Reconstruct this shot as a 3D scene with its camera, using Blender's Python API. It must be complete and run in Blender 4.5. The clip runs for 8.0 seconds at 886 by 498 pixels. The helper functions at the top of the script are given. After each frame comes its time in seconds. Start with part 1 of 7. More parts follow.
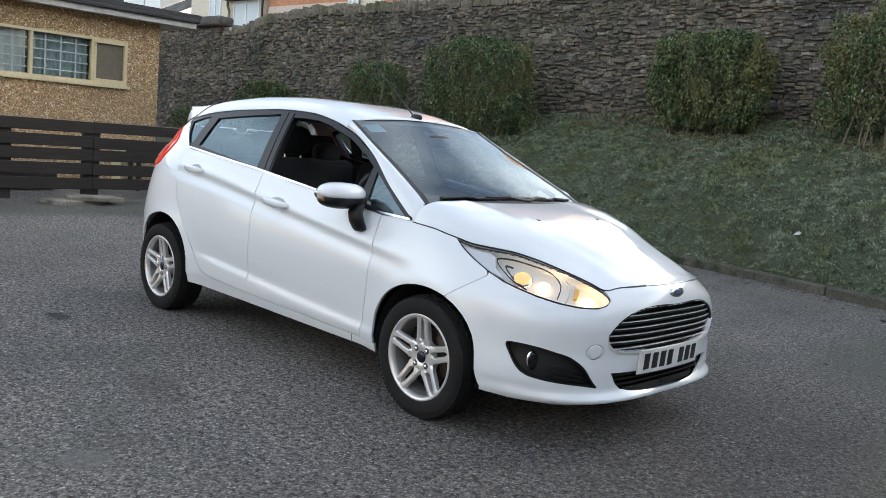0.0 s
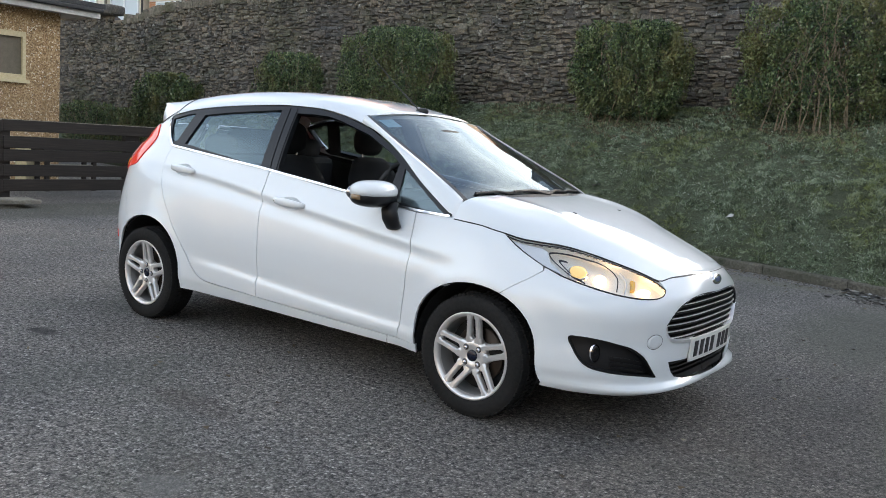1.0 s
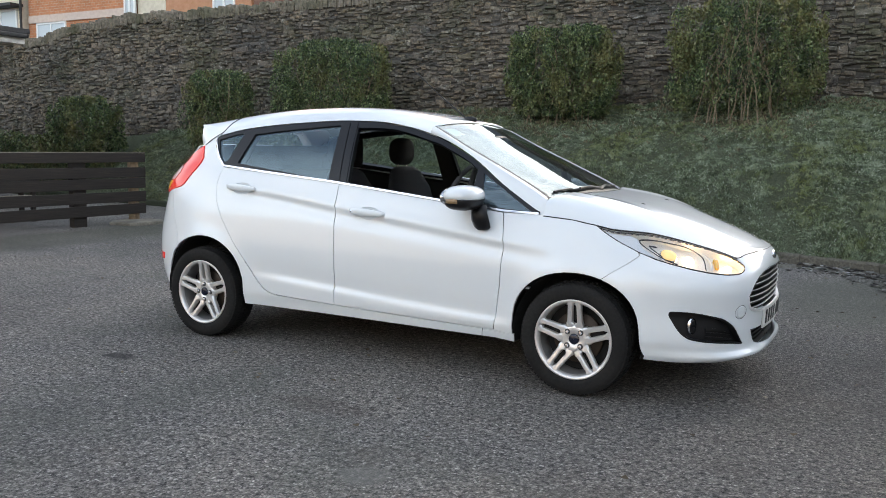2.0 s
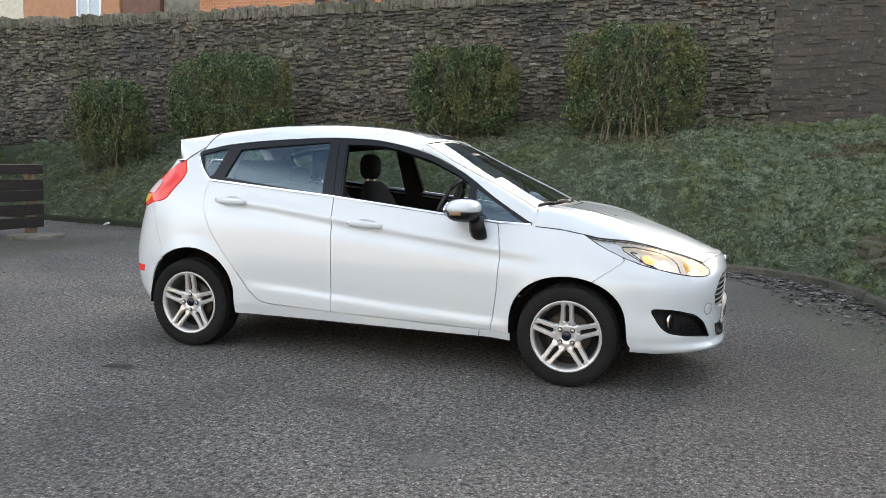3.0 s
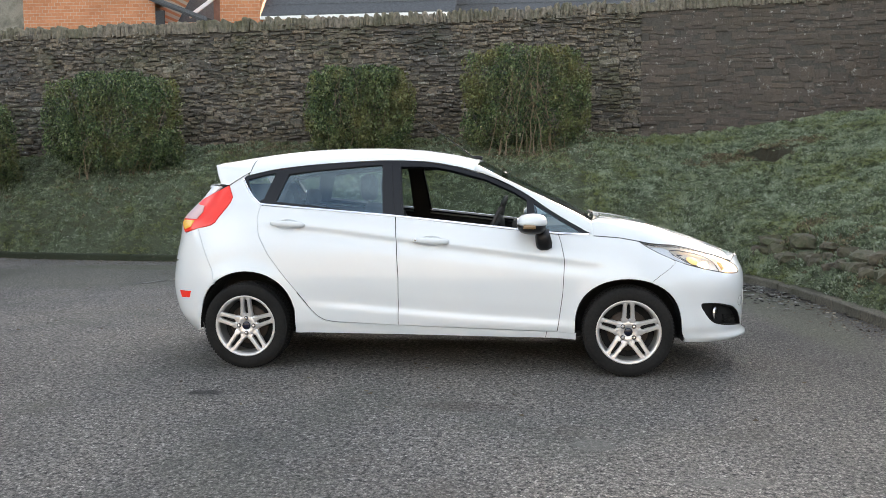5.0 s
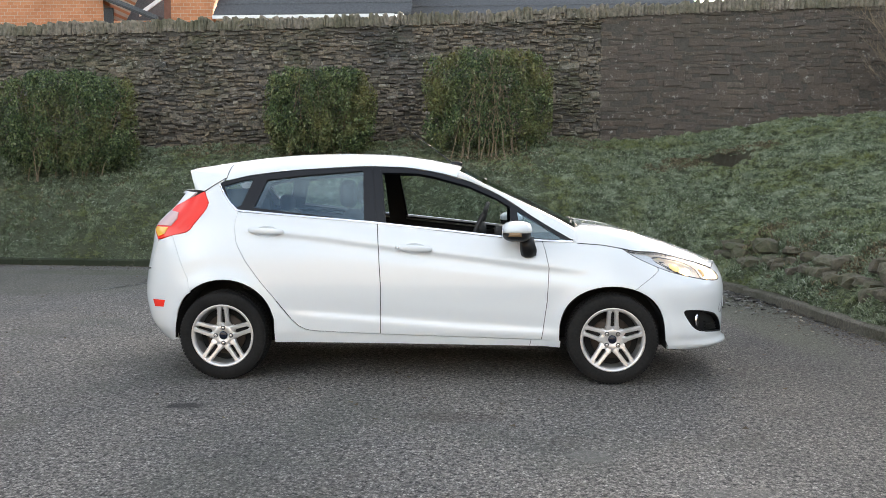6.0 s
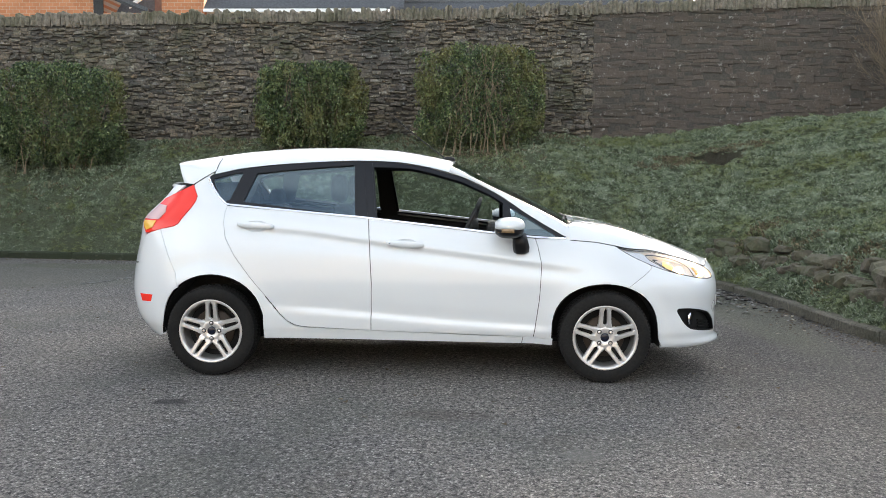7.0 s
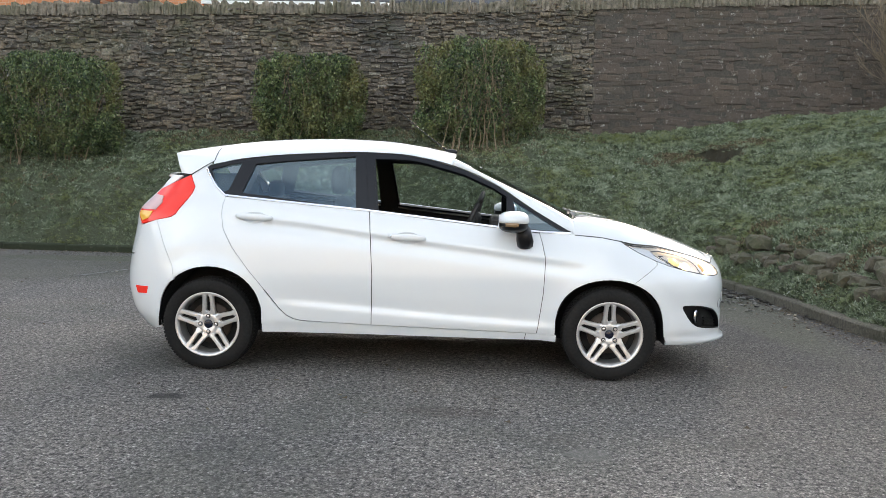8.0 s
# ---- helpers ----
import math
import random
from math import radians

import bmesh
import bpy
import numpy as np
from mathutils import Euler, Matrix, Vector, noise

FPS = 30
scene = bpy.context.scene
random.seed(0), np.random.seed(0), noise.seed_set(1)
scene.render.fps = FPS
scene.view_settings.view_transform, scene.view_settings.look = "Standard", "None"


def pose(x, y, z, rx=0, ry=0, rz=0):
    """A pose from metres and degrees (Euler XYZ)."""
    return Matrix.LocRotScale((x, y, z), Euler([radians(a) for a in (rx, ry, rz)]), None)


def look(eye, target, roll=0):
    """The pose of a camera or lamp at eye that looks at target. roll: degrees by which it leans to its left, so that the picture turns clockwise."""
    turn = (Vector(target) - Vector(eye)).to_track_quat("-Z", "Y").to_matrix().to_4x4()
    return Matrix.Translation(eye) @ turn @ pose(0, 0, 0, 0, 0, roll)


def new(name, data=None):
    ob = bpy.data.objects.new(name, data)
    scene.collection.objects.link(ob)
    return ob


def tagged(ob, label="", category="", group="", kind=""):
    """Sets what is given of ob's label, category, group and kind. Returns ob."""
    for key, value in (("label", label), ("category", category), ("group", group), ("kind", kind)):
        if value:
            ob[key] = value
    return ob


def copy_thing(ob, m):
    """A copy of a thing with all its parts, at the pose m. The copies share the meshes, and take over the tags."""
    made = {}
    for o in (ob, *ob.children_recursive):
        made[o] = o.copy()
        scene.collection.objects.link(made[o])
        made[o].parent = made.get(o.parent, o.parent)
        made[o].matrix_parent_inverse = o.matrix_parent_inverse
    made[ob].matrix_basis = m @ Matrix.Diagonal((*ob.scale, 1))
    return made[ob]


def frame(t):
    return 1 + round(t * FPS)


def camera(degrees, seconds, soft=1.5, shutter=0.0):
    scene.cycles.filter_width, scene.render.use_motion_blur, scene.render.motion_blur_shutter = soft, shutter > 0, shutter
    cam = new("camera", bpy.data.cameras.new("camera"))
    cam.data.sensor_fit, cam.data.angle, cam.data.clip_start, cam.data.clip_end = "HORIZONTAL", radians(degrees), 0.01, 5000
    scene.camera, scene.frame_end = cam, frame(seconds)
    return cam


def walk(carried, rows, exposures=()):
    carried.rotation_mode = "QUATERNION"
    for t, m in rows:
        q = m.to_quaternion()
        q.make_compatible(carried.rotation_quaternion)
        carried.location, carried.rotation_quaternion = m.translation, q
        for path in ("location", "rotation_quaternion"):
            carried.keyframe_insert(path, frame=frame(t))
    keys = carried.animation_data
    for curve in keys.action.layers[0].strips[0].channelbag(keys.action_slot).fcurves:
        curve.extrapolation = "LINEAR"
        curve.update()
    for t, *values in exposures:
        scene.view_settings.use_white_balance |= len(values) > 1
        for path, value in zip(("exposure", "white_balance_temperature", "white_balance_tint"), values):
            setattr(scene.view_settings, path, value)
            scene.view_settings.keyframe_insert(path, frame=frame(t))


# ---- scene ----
cam = camera(55.0, 8.0, soft=0.6)
PATH = [
    (0, (3.951, -3.534, 1.307), (2.575, -2.107, 1.045), 5.2),
    (0.5, (3.568, -3.681, 1.297), (2.21, -2.234, 1.048), 5.1),
    (1, (3.343, -3.97, 1.275), (2.175, -2.368, 1.01), 4.2),
    (1.5, (3.061, -4.338, 1.27), (1.997, -2.663, 1.02), 2.3),
    (1.7, (2.887, -4.522, 1.247), (1.852, -2.828, 1.003), 1.5),
    (2.8, (2.258, -5.346, 1.212), (1.571, -3.479, 1.006), 1.6),
    (3, (2.134, -5.469, 1.233), (1.476, -3.591, 1.033), 1.4),
    (3.5, (1.779, -5.851, 1.248), (1.222, -3.942, 1.031), 1.4),
    (4, (1.414, -6.063, 1.238), (0.992, -4.119, 1.034), 1.1),
    (4.5, (1.029, -6.18, 1.254), (0.714, -4.213, 1.078), 0.4),
    (4.7, (0.884, -6.208, 1.243), (0.601, -4.235, 1.075), 0.1),
    (6, (0.494, -6.152, 1.281), (0.376, -4.162, 1.122), -0.0),
    (6.5, (0.483, -6.123, 1.276), (0.383, -4.133, 1.11), 0.4),
    (7, (0.481, -6.096, 1.273), (0.386, -4.106, 1.106), 0.5),
    (7.5, (0.474, -6.047, 1.257), (0.382, -4.056, 1.09), 0.6),
    (8, (0.434, -5.999, 1.25), (0.35, -4.009, 1.074), 1.1),
]
walk(cam, [(t, look(eye, target, roll)) for t, eye, target, roll in PATH], [(0, 1.97, 6520, 8), (1.5, 2.03, 6560, 8), (3.5, 2.21, 6840, 8), (6, 2.29, 6880, 8), (8, 2.29, 6880, 8)])

# ---- light ----
world = bpy.data.worlds.new("sky")
scene.world = world
world.use_nodes = True
wn = world.node_tree
sky = wn.nodes.new("ShaderNodeTexSky")
sky.sky_type = "NISHITA"
sky.sun_disc = False
sky.sun_elevation, sky.sun_rotation = radians(12.5), radians(18.4)
sky.air_density, sky.dust_density, sky.ozone_density = 1.0, 2.5, 1.5
# broken grey cloud over the whole sky
hue, cloud, tex, puffs, place = (wn.nodes.new("ShaderNode" + k) for k in ("HueSaturation", "Mix", "TexNoise", "ValToRGB", "TexCoord"))
hue.inputs["Saturation"].default_value = 0.5
tex.inputs["Scale"].default_value, tex.inputs["Detail"].default_value = 2.6, 5
puffs.color_ramp.elements[0].position, puffs.color_ramp.elements[0].color = 0.40, (0.48, 0.56, 0.70, 1)
puffs.color_ramp.elements[1].position, puffs.color_ramp.elements[1].color = 0.60, (2.05, 1.92, 1.78, 1)
cloud.data_type, cloud.blend_type = "RGBA", "MULTIPLY"
cloud.inputs[0].default_value = 1.0
wn.links.new(place.outputs["Generated"], tex.inputs["Vector"])
wn.links.new(tex.outputs[0], puffs.inputs[0])
wn.links.new(sky.outputs[0], hue.inputs["Color"])
wn.links.new(hue.outputs[0], cloud.inputs[6])
wn.links.new(puffs.outputs[0], cloud.inputs[7])
wn.links.new(cloud.outputs[2], wn.nodes["Background"].inputs[0])
wn.nodes["Background"].inputs[1].default_value = 0.14
sun = new("sun", bpy.data.lights.new("sun", "SUN"))
sun.data.energy, sun.data.angle, sun.data.color = 3.0, radians(1.0), (1.0, 0.84, 0.66)
sun.matrix_world = look((10, 30, 7.0), (0, 0, 0))


# ---- materials ----
def mat(name, color, rough=0.6, metal=0.0, **more):
    m = bpy.data.materials.new(name)
    m.use_nodes = True
    b = m.node_tree.nodes["Principled BSDF"]
    b.inputs["Base Color"].default_value = (*color, 1)
    b.inputs["Roughness"].default_value = rough
    b.inputs["Metallic"].default_value = metal
    for key, value in more.items():
        b.inputs[key.replace("_", " ")].default_value = value
    return m


def node(m, kind, **props):
    n = m.node_tree.nodes.new("ShaderNode" + kind)
    for key, value in props.items():
        n.inputs[key.replace("_", " ")].default_value = value
    return n


def link(m, a, b):
    m.node_tree.links.new(a, b)


def ramp(m, source, stops):
    r = node(m, "ValToRGB")
    while len(r.color_ramp.elements) < len(stops):
        r.color_ramp.elements.new(0.5)
    for e, (p, c) in zip(r.color_ramp.elements, stops):
        e.position, e.color = p, (*c, 1) if len(c) == 3 else c
    link(m, source, r.inputs[0])
    return r.outputs[0]


def noise_of(m, scale, detail=4, rough=0.6, coords=None, kind="TexNoise"):
    n = node(m, kind, Scale=scale)
    if kind == "TexNoise":
        n.inputs["Detail"].default_value, n.inputs["Roughness"].default_value = detail, rough
    link(m, coords or place_of(m), n.inputs["Vector"])
    return n


def place_of(m):
    """World place of the shaded point, so that patterns keep their real size."""
    g = node(m, "NewGeometry")
    return g.outputs["Position"]


def mix(m, a, b, fac, mode="MIX"):
    n = m.node_tree.nodes.new("ShaderNodeMix")
    n.data_type, n.blend_type = "RGBA", mode
    for value, socket in ((fac, n.inputs[0]), (a, n.inputs[6]), (b, n.inputs[7])):
        if isinstance(value, bpy.types.NodeSocket):
            link(m, value, socket)
        elif isinstance(value, (int, float)):
            socket.default_value = value
        else:
            socket.default_value = (*value, 1)
    return n.outputs[2]


def bump(m, height, strength=0.3, distance=0.01):
    n = node(m, "Bump", Strength=strength, Distance=distance)
    link(m, height, n.inputs["Height"])
    link(m, n.outputs[0], bsdf(m).inputs["Normal"])


def bsdf(m):
    return m.node_tree.nodes["Principled BSDF"]


def speckled(name, dark, light, scale, rough=0.8, large=0.0, strength=0.3, distance=0.01, tint=None):
    """A surface with grain at one scale and slow stains at another."""
    m = mat(name, light, rough)
    grain = noise_of(m, scale, 5, 0.65)
    c = ramp(m, grain.outputs[0], [(0.3, dark), (0.7, light)])
    if large:
        slow = noise_of(m, large, 4, 0.6)
        c = mix(m, c, tint or tuple(0.55 * v for v in dark), ramp(m, slow.outputs[0], [(0.4, (0, 0, 0)), (0.7, (0.75, 0.75, 0.75))]))
    link(m, c, bsdf(m).inputs["Base Color"])
    bump(m, grain.outputs[0], strength, distance)
    return m


# ---- building blocks ----
def part(name, bm, material, parent=None, label="", smooth=False):
    """Links a bmesh as one mesh object, under a thing or a part."""
    me = bpy.data.meshes.new(name)
    bm.to_mesh(me)
    bm.free()
    return part_of(name, me, material, parent, label, smooth)


def part_of(name, me, material, parent=None, label="", smooth=False):
    for one in material if isinstance(material, (list, tuple)) else [material]:
        me.materials.append(one)
    if smooth:
        me.shade_smooth()
    ob = new(name, me)
    ob.parent = parent
    if label:
        ob["label"] = label
    return ob


def data_mesh(name, verts, faces):
    me = bpy.data.meshes.new(name)
    me.from_pydata(verts, [], faces)
    me.update()
    return me


def box(bm, x0, x1, y0, y1, z0, z1, bevel=0.0, m=None):
    r = bmesh.ops.create_cube(bm, size=1)
    vs = r["verts"]
    for v in vs:
        v.co = Vector(((x0 + x1) / 2 + v.co.x * (x1 - x0), (y0 + y1) / 2 + v.co.y * (y1 - y0), (z0 + z1) / 2 + v.co.z * (z1 - z0)))
    if bevel:
        es = {e for v in vs for e in v.link_edges}
        out = bmesh.ops.bevel(bm, geom=list(es), offset=bevel, segments=2, affect="EDGES", profile=0.5)
        vs = list({v for f in out["faces"] for v in f.verts} | {v for v in vs if v.is_valid})
    if m is not None:
        bmesh.ops.transform(bm, matrix=m, verts=vs)
    return vs


def boxes(*rows, bevel=0.0):
    bm = bmesh.new()
    for row in rows:
        box(bm, *row, bevel=bevel)
    return bm


def group_at(name, x=0.0, y=0.0, z=0.0, rz=0.0):
    ob = new(name)
    ob.empty_display_size = 0.1
    ob.matrix_world = pose(x, y, z, 0, 0, rz)
    return ob


def lerp_table(rows, x):
    """Straight lines between rows of (x, value)."""
    if x <= rows[0][0]:
        return rows[0][1]
    for (a, va), (b, vb) in zip(rows, rows[1:]):
        if x <= b:
            return va + (vb - va) * (x - a) / (b - a)
    return rows[-1][1]


def smooth_line(points, n):
    """Catmull-Rom through the points, n pieces to a span."""
    p = [Vector(q) for q in points]
    p = [2 * p[0] - p[1], *p, 2 * p[-1] - p[-2]]
    out = []
    for a, b, c, d in zip(p, p[1:], p[2:], p[3:]):
        for k in range(n):
            t = k / n
            out.append(0.5 * (2 * b + (c - a) * t + (2 * a - 5 * b + 4 * c - d) * t * t + (3 * b - a - 3 * c + d) * t**3))
    out.append(p[-2])
    return out


# ---- materials of the place ----
TARMAC = mat("tarmac", (0.05, 0.05, 0.05), 0.85)
stir = noise_of(TARMAC, 70, 3, 0.6)
bent = node(TARMAC, "VectorMath")
bent.operation = "MULTIPLY_ADD"
link(TARMAC, stir.outputs["Color"], bent.inputs[0])
bent.inputs[1].default_value = (0.010, 0.010, 0.010)
link(TARMAC, place_of(TARMAC), bent.inputs[2])
stones = noise_of(TARMAC, 105, coords=bent.outputs[0], kind="TexVoronoi")
chips = noise_of(TARMAC, 260, 3, 0.7)
lumps = noise_of(TARMAC, 36, 4, 0.72)
slow = noise_of(TARMAC, 0.45, 6, 0.65)
tone = ramp(TARMAC, stones.outputs["Color"], [(0.0, (0.066, 0.062, 0.059)), (0.4, (0.138, 0.130, 0.122)), (0.8, (0.25, 0.236, 0.22)), (1.0, (0.50, 0.48, 0.45))])
tone = mix(TARMAC, tone, ramp(TARMAC, chips.outputs[0], [(0.3, (0.55, 0.55, 0.55)), (0.7, (1.4, 1.4, 1.4))]), 0.8, "MULTIPLY")
tone = mix(TARMAC, tone, ramp(TARMAC, stones.outputs["Distance"], [(0.0, (1.25, 1.25, 1.25)), (0.45, (1.0, 1.0, 1.0)), (0.8, (0.45, 0.45, 0.45))]), 0.9, "MULTIPLY")
tone = mix(TARMAC, tone, (0.018, 0.017, 0.016), ramp(TARMAC, lumps.outputs[0], [(0.36, (0.9, 0.9, 0.9)), (0.44, (0, 0, 0))]))
tone = mix(TARMAC, tone, ramp(TARMAC, lumps.outputs[0], [(0.4, (0.55, 0.55, 0.55)), (0.62, (1.7, 1.68, 1.64))]), 0.9, "MULTIPLY")
worn = ramp(TARMAC, slow.outputs[0], [(0.33, (0.62, 0.63, 0.66)), (0.5, (0.98, 0.98, 0.98)), (0.68, (1.22, 1.18, 1.12))])
tone = mix(TARMAC, tone, worn, 0.9, "MULTIPLY")
# brown silt and grey-green algae lie in broad drifts
silt = noise_of(TARMAC, 1.3, 6, 0.7)
tone = mix(TARMAC, tone, (0.105, 0.088, 0.070), ramp(TARMAC, silt.outputs[0], [(0.54, (0, 0, 0)), (0.70, (0.4, 0.4, 0.4))]))
algae = noise_of(TARMAC, 0.8, 5, 0.65)
tone = mix(TARMAC, tone, (0.075, 0.085, 0.060), ramp(TARMAC, algae.outputs[0], [(0.40, (0.22, 0.22, 0.22)), (0.48, (0, 0, 0))]))


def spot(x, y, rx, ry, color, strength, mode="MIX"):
    """A ragged-rimmed stain, patch or painted shade at a place on the tarmac."""
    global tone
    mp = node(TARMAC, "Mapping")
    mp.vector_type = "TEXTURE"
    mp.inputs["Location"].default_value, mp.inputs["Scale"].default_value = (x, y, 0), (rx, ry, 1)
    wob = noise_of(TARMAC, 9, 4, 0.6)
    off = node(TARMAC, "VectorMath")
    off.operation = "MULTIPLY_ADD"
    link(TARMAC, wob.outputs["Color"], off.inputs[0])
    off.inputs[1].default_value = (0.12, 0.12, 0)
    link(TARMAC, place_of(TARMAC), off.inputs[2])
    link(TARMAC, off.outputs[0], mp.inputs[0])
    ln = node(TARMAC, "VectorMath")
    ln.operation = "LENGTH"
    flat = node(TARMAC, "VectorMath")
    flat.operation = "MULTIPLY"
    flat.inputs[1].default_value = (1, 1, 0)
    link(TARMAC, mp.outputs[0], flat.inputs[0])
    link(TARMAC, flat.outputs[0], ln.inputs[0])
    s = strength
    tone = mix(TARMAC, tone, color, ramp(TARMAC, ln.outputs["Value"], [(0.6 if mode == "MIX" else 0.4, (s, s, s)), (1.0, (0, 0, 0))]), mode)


spot(-1.2, -1.40, 0.14, 0.08, (0.018, 0.017, 0.016), 0.8)
spot(1.0, -2.17, 0.13, 0.10, (0.15, 0.145, 0.135), 0.6)
spot(1.55, -2.62, 0.22, 0.07, (0.16, 0.155, 0.145), 0.45)
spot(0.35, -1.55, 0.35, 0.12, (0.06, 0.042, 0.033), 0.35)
spot(-5.6, 4.2, 3.2, 1.4, (0.085, 0.09, 0.066), 0.45)
spot(-6.7, 1.6, 0.9, 4.0, (0.060, 0.062, 0.040), 0.5)
spot(-3.8, 5.55, 3.5, 0.45, (0.075, 0.088, 0.045), 0.5)
# darker tarmac on this side, widened to paint in the shade before the car
spot(3.7, 0.3, 2.9, 4.4, (0.52, 0.52, 0.525), 1.0, "MULTIPLY")
spot(3.05, 2.2, 0.42, 2.4, (0.10, 0.105, 0.065), 0.45)
spot(2.45, 3.3, 0.85, 1.7, (0.088, 0.092, 0.066), 0.5)
spot(0.9, 5.2, 1.5, 0.22, (0.15, 0.152, 0.11), 0.5)
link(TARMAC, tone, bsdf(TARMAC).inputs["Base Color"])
relief = mix(TARMAC, ramp(TARMAC, stones.outputs["Distance"], [(0.0, (1, 1, 1)), (0.8, (0, 0, 0))]), lumps.outputs[0], 0.55)
bump(TARMAC, relief, 1.0, 0.02)

SOIL = speckled("bank_soil", (0.016, 0.024, 0.010), (0.19, 0.22, 0.135), 62, 0.95, 1.1, 1.0, 0.06, (0.065, 0.075, 0.04))
bare_at = node(SOIL, "VectorMath")
bare_at.operation = "DISTANCE"
link(SOIL, place_of(SOIL), bare_at.inputs[0])
bare_at.inputs[1].default_value = (4.4, 8.34, 1.5)
soil_old = bsdf(SOIL).inputs["Base Color"].links[0].from_socket
link(SOIL, mix(SOIL, soil_old, (0.042, 0.029, 0.018), ramp(SOIL, bare_at.outputs["Value"], [(0.25, (0.8, 0.8, 0.8)), (0.6, (0, 0, 0))])), bsdf(SOIL).inputs["Base Color"])
KERBSTONE = speckled("kerb_concrete", (0.055, 0.050, 0.040), (0.18, 0.162, 0.128), 40, 0.92, 2.2, 1.0, 0.03, (0.045, 0.05, 0.028))
# moss takes over towards the damp corner by the fence
moss_x = node(KERBSTONE, "SeparateXYZ")
link(KERBSTONE, place_of(KERBSTONE), moss_x.inputs[0])
moss_n = noise_of(KERBSTONE, 6, 5, 0.7)
moss_r = node(KERBSTONE, "MapRange", From_Min=2.5, From_Max=-3.0, To_Min=-0.30, To_Max=0.22)
link(KERBSTONE, moss_x.outputs[0], moss_r.inputs[0])
moss_s = node(KERBSTONE, "Math")
link(KERBSTONE, moss_n.outputs[0], moss_s.inputs[0])
link(KERBSTONE, moss_r.outputs[0], moss_s.inputs[1])
kerb_plain = bsdf(KERBSTONE).inputs["Base Color"].links[0].from_socket
link(KERBSTONE, mix(KERBSTONE, kerb_plain, (0.020, 0.030, 0.011), ramp(KERBSTONE, moss_s.outputs[0], [(0.45, (0, 0, 0)), (0.62, (0.9, 0.9, 0.9))])), bsdf(KERBSTONE).inputs["Base Color"])


# ---- ground, kerb and bank ----
KERB = [(-30, 8.9), (-20, 8.2), (-13, 7.45), (-9.8, 7.0), (-7.1, 6.5), (-5, 6.3), (-2.6, 6.13), (-0.5, 5.95), (1.2, 5.55), (2.3, 5.15), (2.95, 4.5), (3.28, 3.5), (3.42, 2.4), (3.52, 1.3), (3.66, 0.6), (4.1, -0.1), (5.2, -0.55), (8, -0.9), (14, -1.2)]
kerb_line = [Vector((p.x, p.y)) for p in smooth_line([(x, y, 0) for x, y in KERB], 6)]


def from_kerb(x, y):
    """Distance from the kerb's line: positive on the bank's side."""
    best, side = 1e9, 1
    p = Vector((x, y))
    for a, b in zip(kerb_line, kerb_line[1:]):
        ab = b - a
        t = max(0, min(1, (p - a).dot(ab) / ab.length_squared))
        q = a + t * ab
        d = (p - q).length
        if d < best:
            best, side = d, (ab.x * (p.y - a.y) - ab.y * (p.x - a.x))
    return best if side > 0 else -best


def bank_height(x, y, d):
    e = max(0, d - 0.12)
    steep = 2.2 * (1 - math.exp(-e / 1.9))
    gentle = 0.25 * (1 - math.exp(-e / 0.35)) + 0.35 * min(e, 5.4) + 0.17 * max(0, e - 5.4)
    s = max(0.0, min(1.0, (x - 1.4) / 2.0))
    s = s * s * (3 - 2 * s)
    z = 0.10 + steep * (1 - s) + gentle * s
    z += 0.06 * noise.noise((x * 0.9, y * 0.9, 0)) + 0.03 * noise.noise((x * 3.1, y * 3.1, 5)) * min(1, d)
    z += min(1, d * 2) * (0.060 * noise.noise((x * 4.5, y * 4.5, 2)) + 0.045 * noise.noise((x * 9, y * 9, 7)))
    ridge = math.exp(-((d - 0.85) / 0.22) ** 2) * max(0.0, min(1.0, (x - 3.0) / 0.8))
    # a small eroded step in the turf
    face = 8.40 + 0.12 * math.sin(5 * x) + 0.10 * abs(x - 4.4)
    gap = face - y
    step = math.exp(-(((x - 4.42) / 0.36) ** 2)) * (math.exp(-gap / 0.45) if gap > 0 else 0)
    lip = math.exp(-(((x - 4.2) / 0.9) ** 2)) * (math.exp(gap / 0.35) if gap <= 0 else 0)
    return z + 0.10 * ridge - 0.19 * step + 0.06 * lip


def build_ground():
    bm = bmesh.new()
    bmesh.ops.create_grid(bm, x_segments=2, y_segments=2, size=400)
    return tagged(part("ground", bm, TARMAC), "worn grey tarmac of the car park", "ground", kind="structure")


build_ground()


GX, GY, GS = -13.0, -1.0, 0.1
reach = [[from_kerb(GX + GS * i, GY + GS * j) for j in range(118)] for i in range(225)]


def bank_reach(x, y):
    """from_kerb() read off a fine table."""
    a, b = (x - GX) / GS, (y - GY) / GS
    i, j = max(0, min(223, int(a))), max(0, min(116, int(b)))
    f, h = a - i, b - j
    return (reach[i][j] * (1 - f) + reach[i + 1][j] * f) * (1 - h) + (reach[i][j + 1] * (1 - f) + reach[i + 1][j + 1] * f) * h


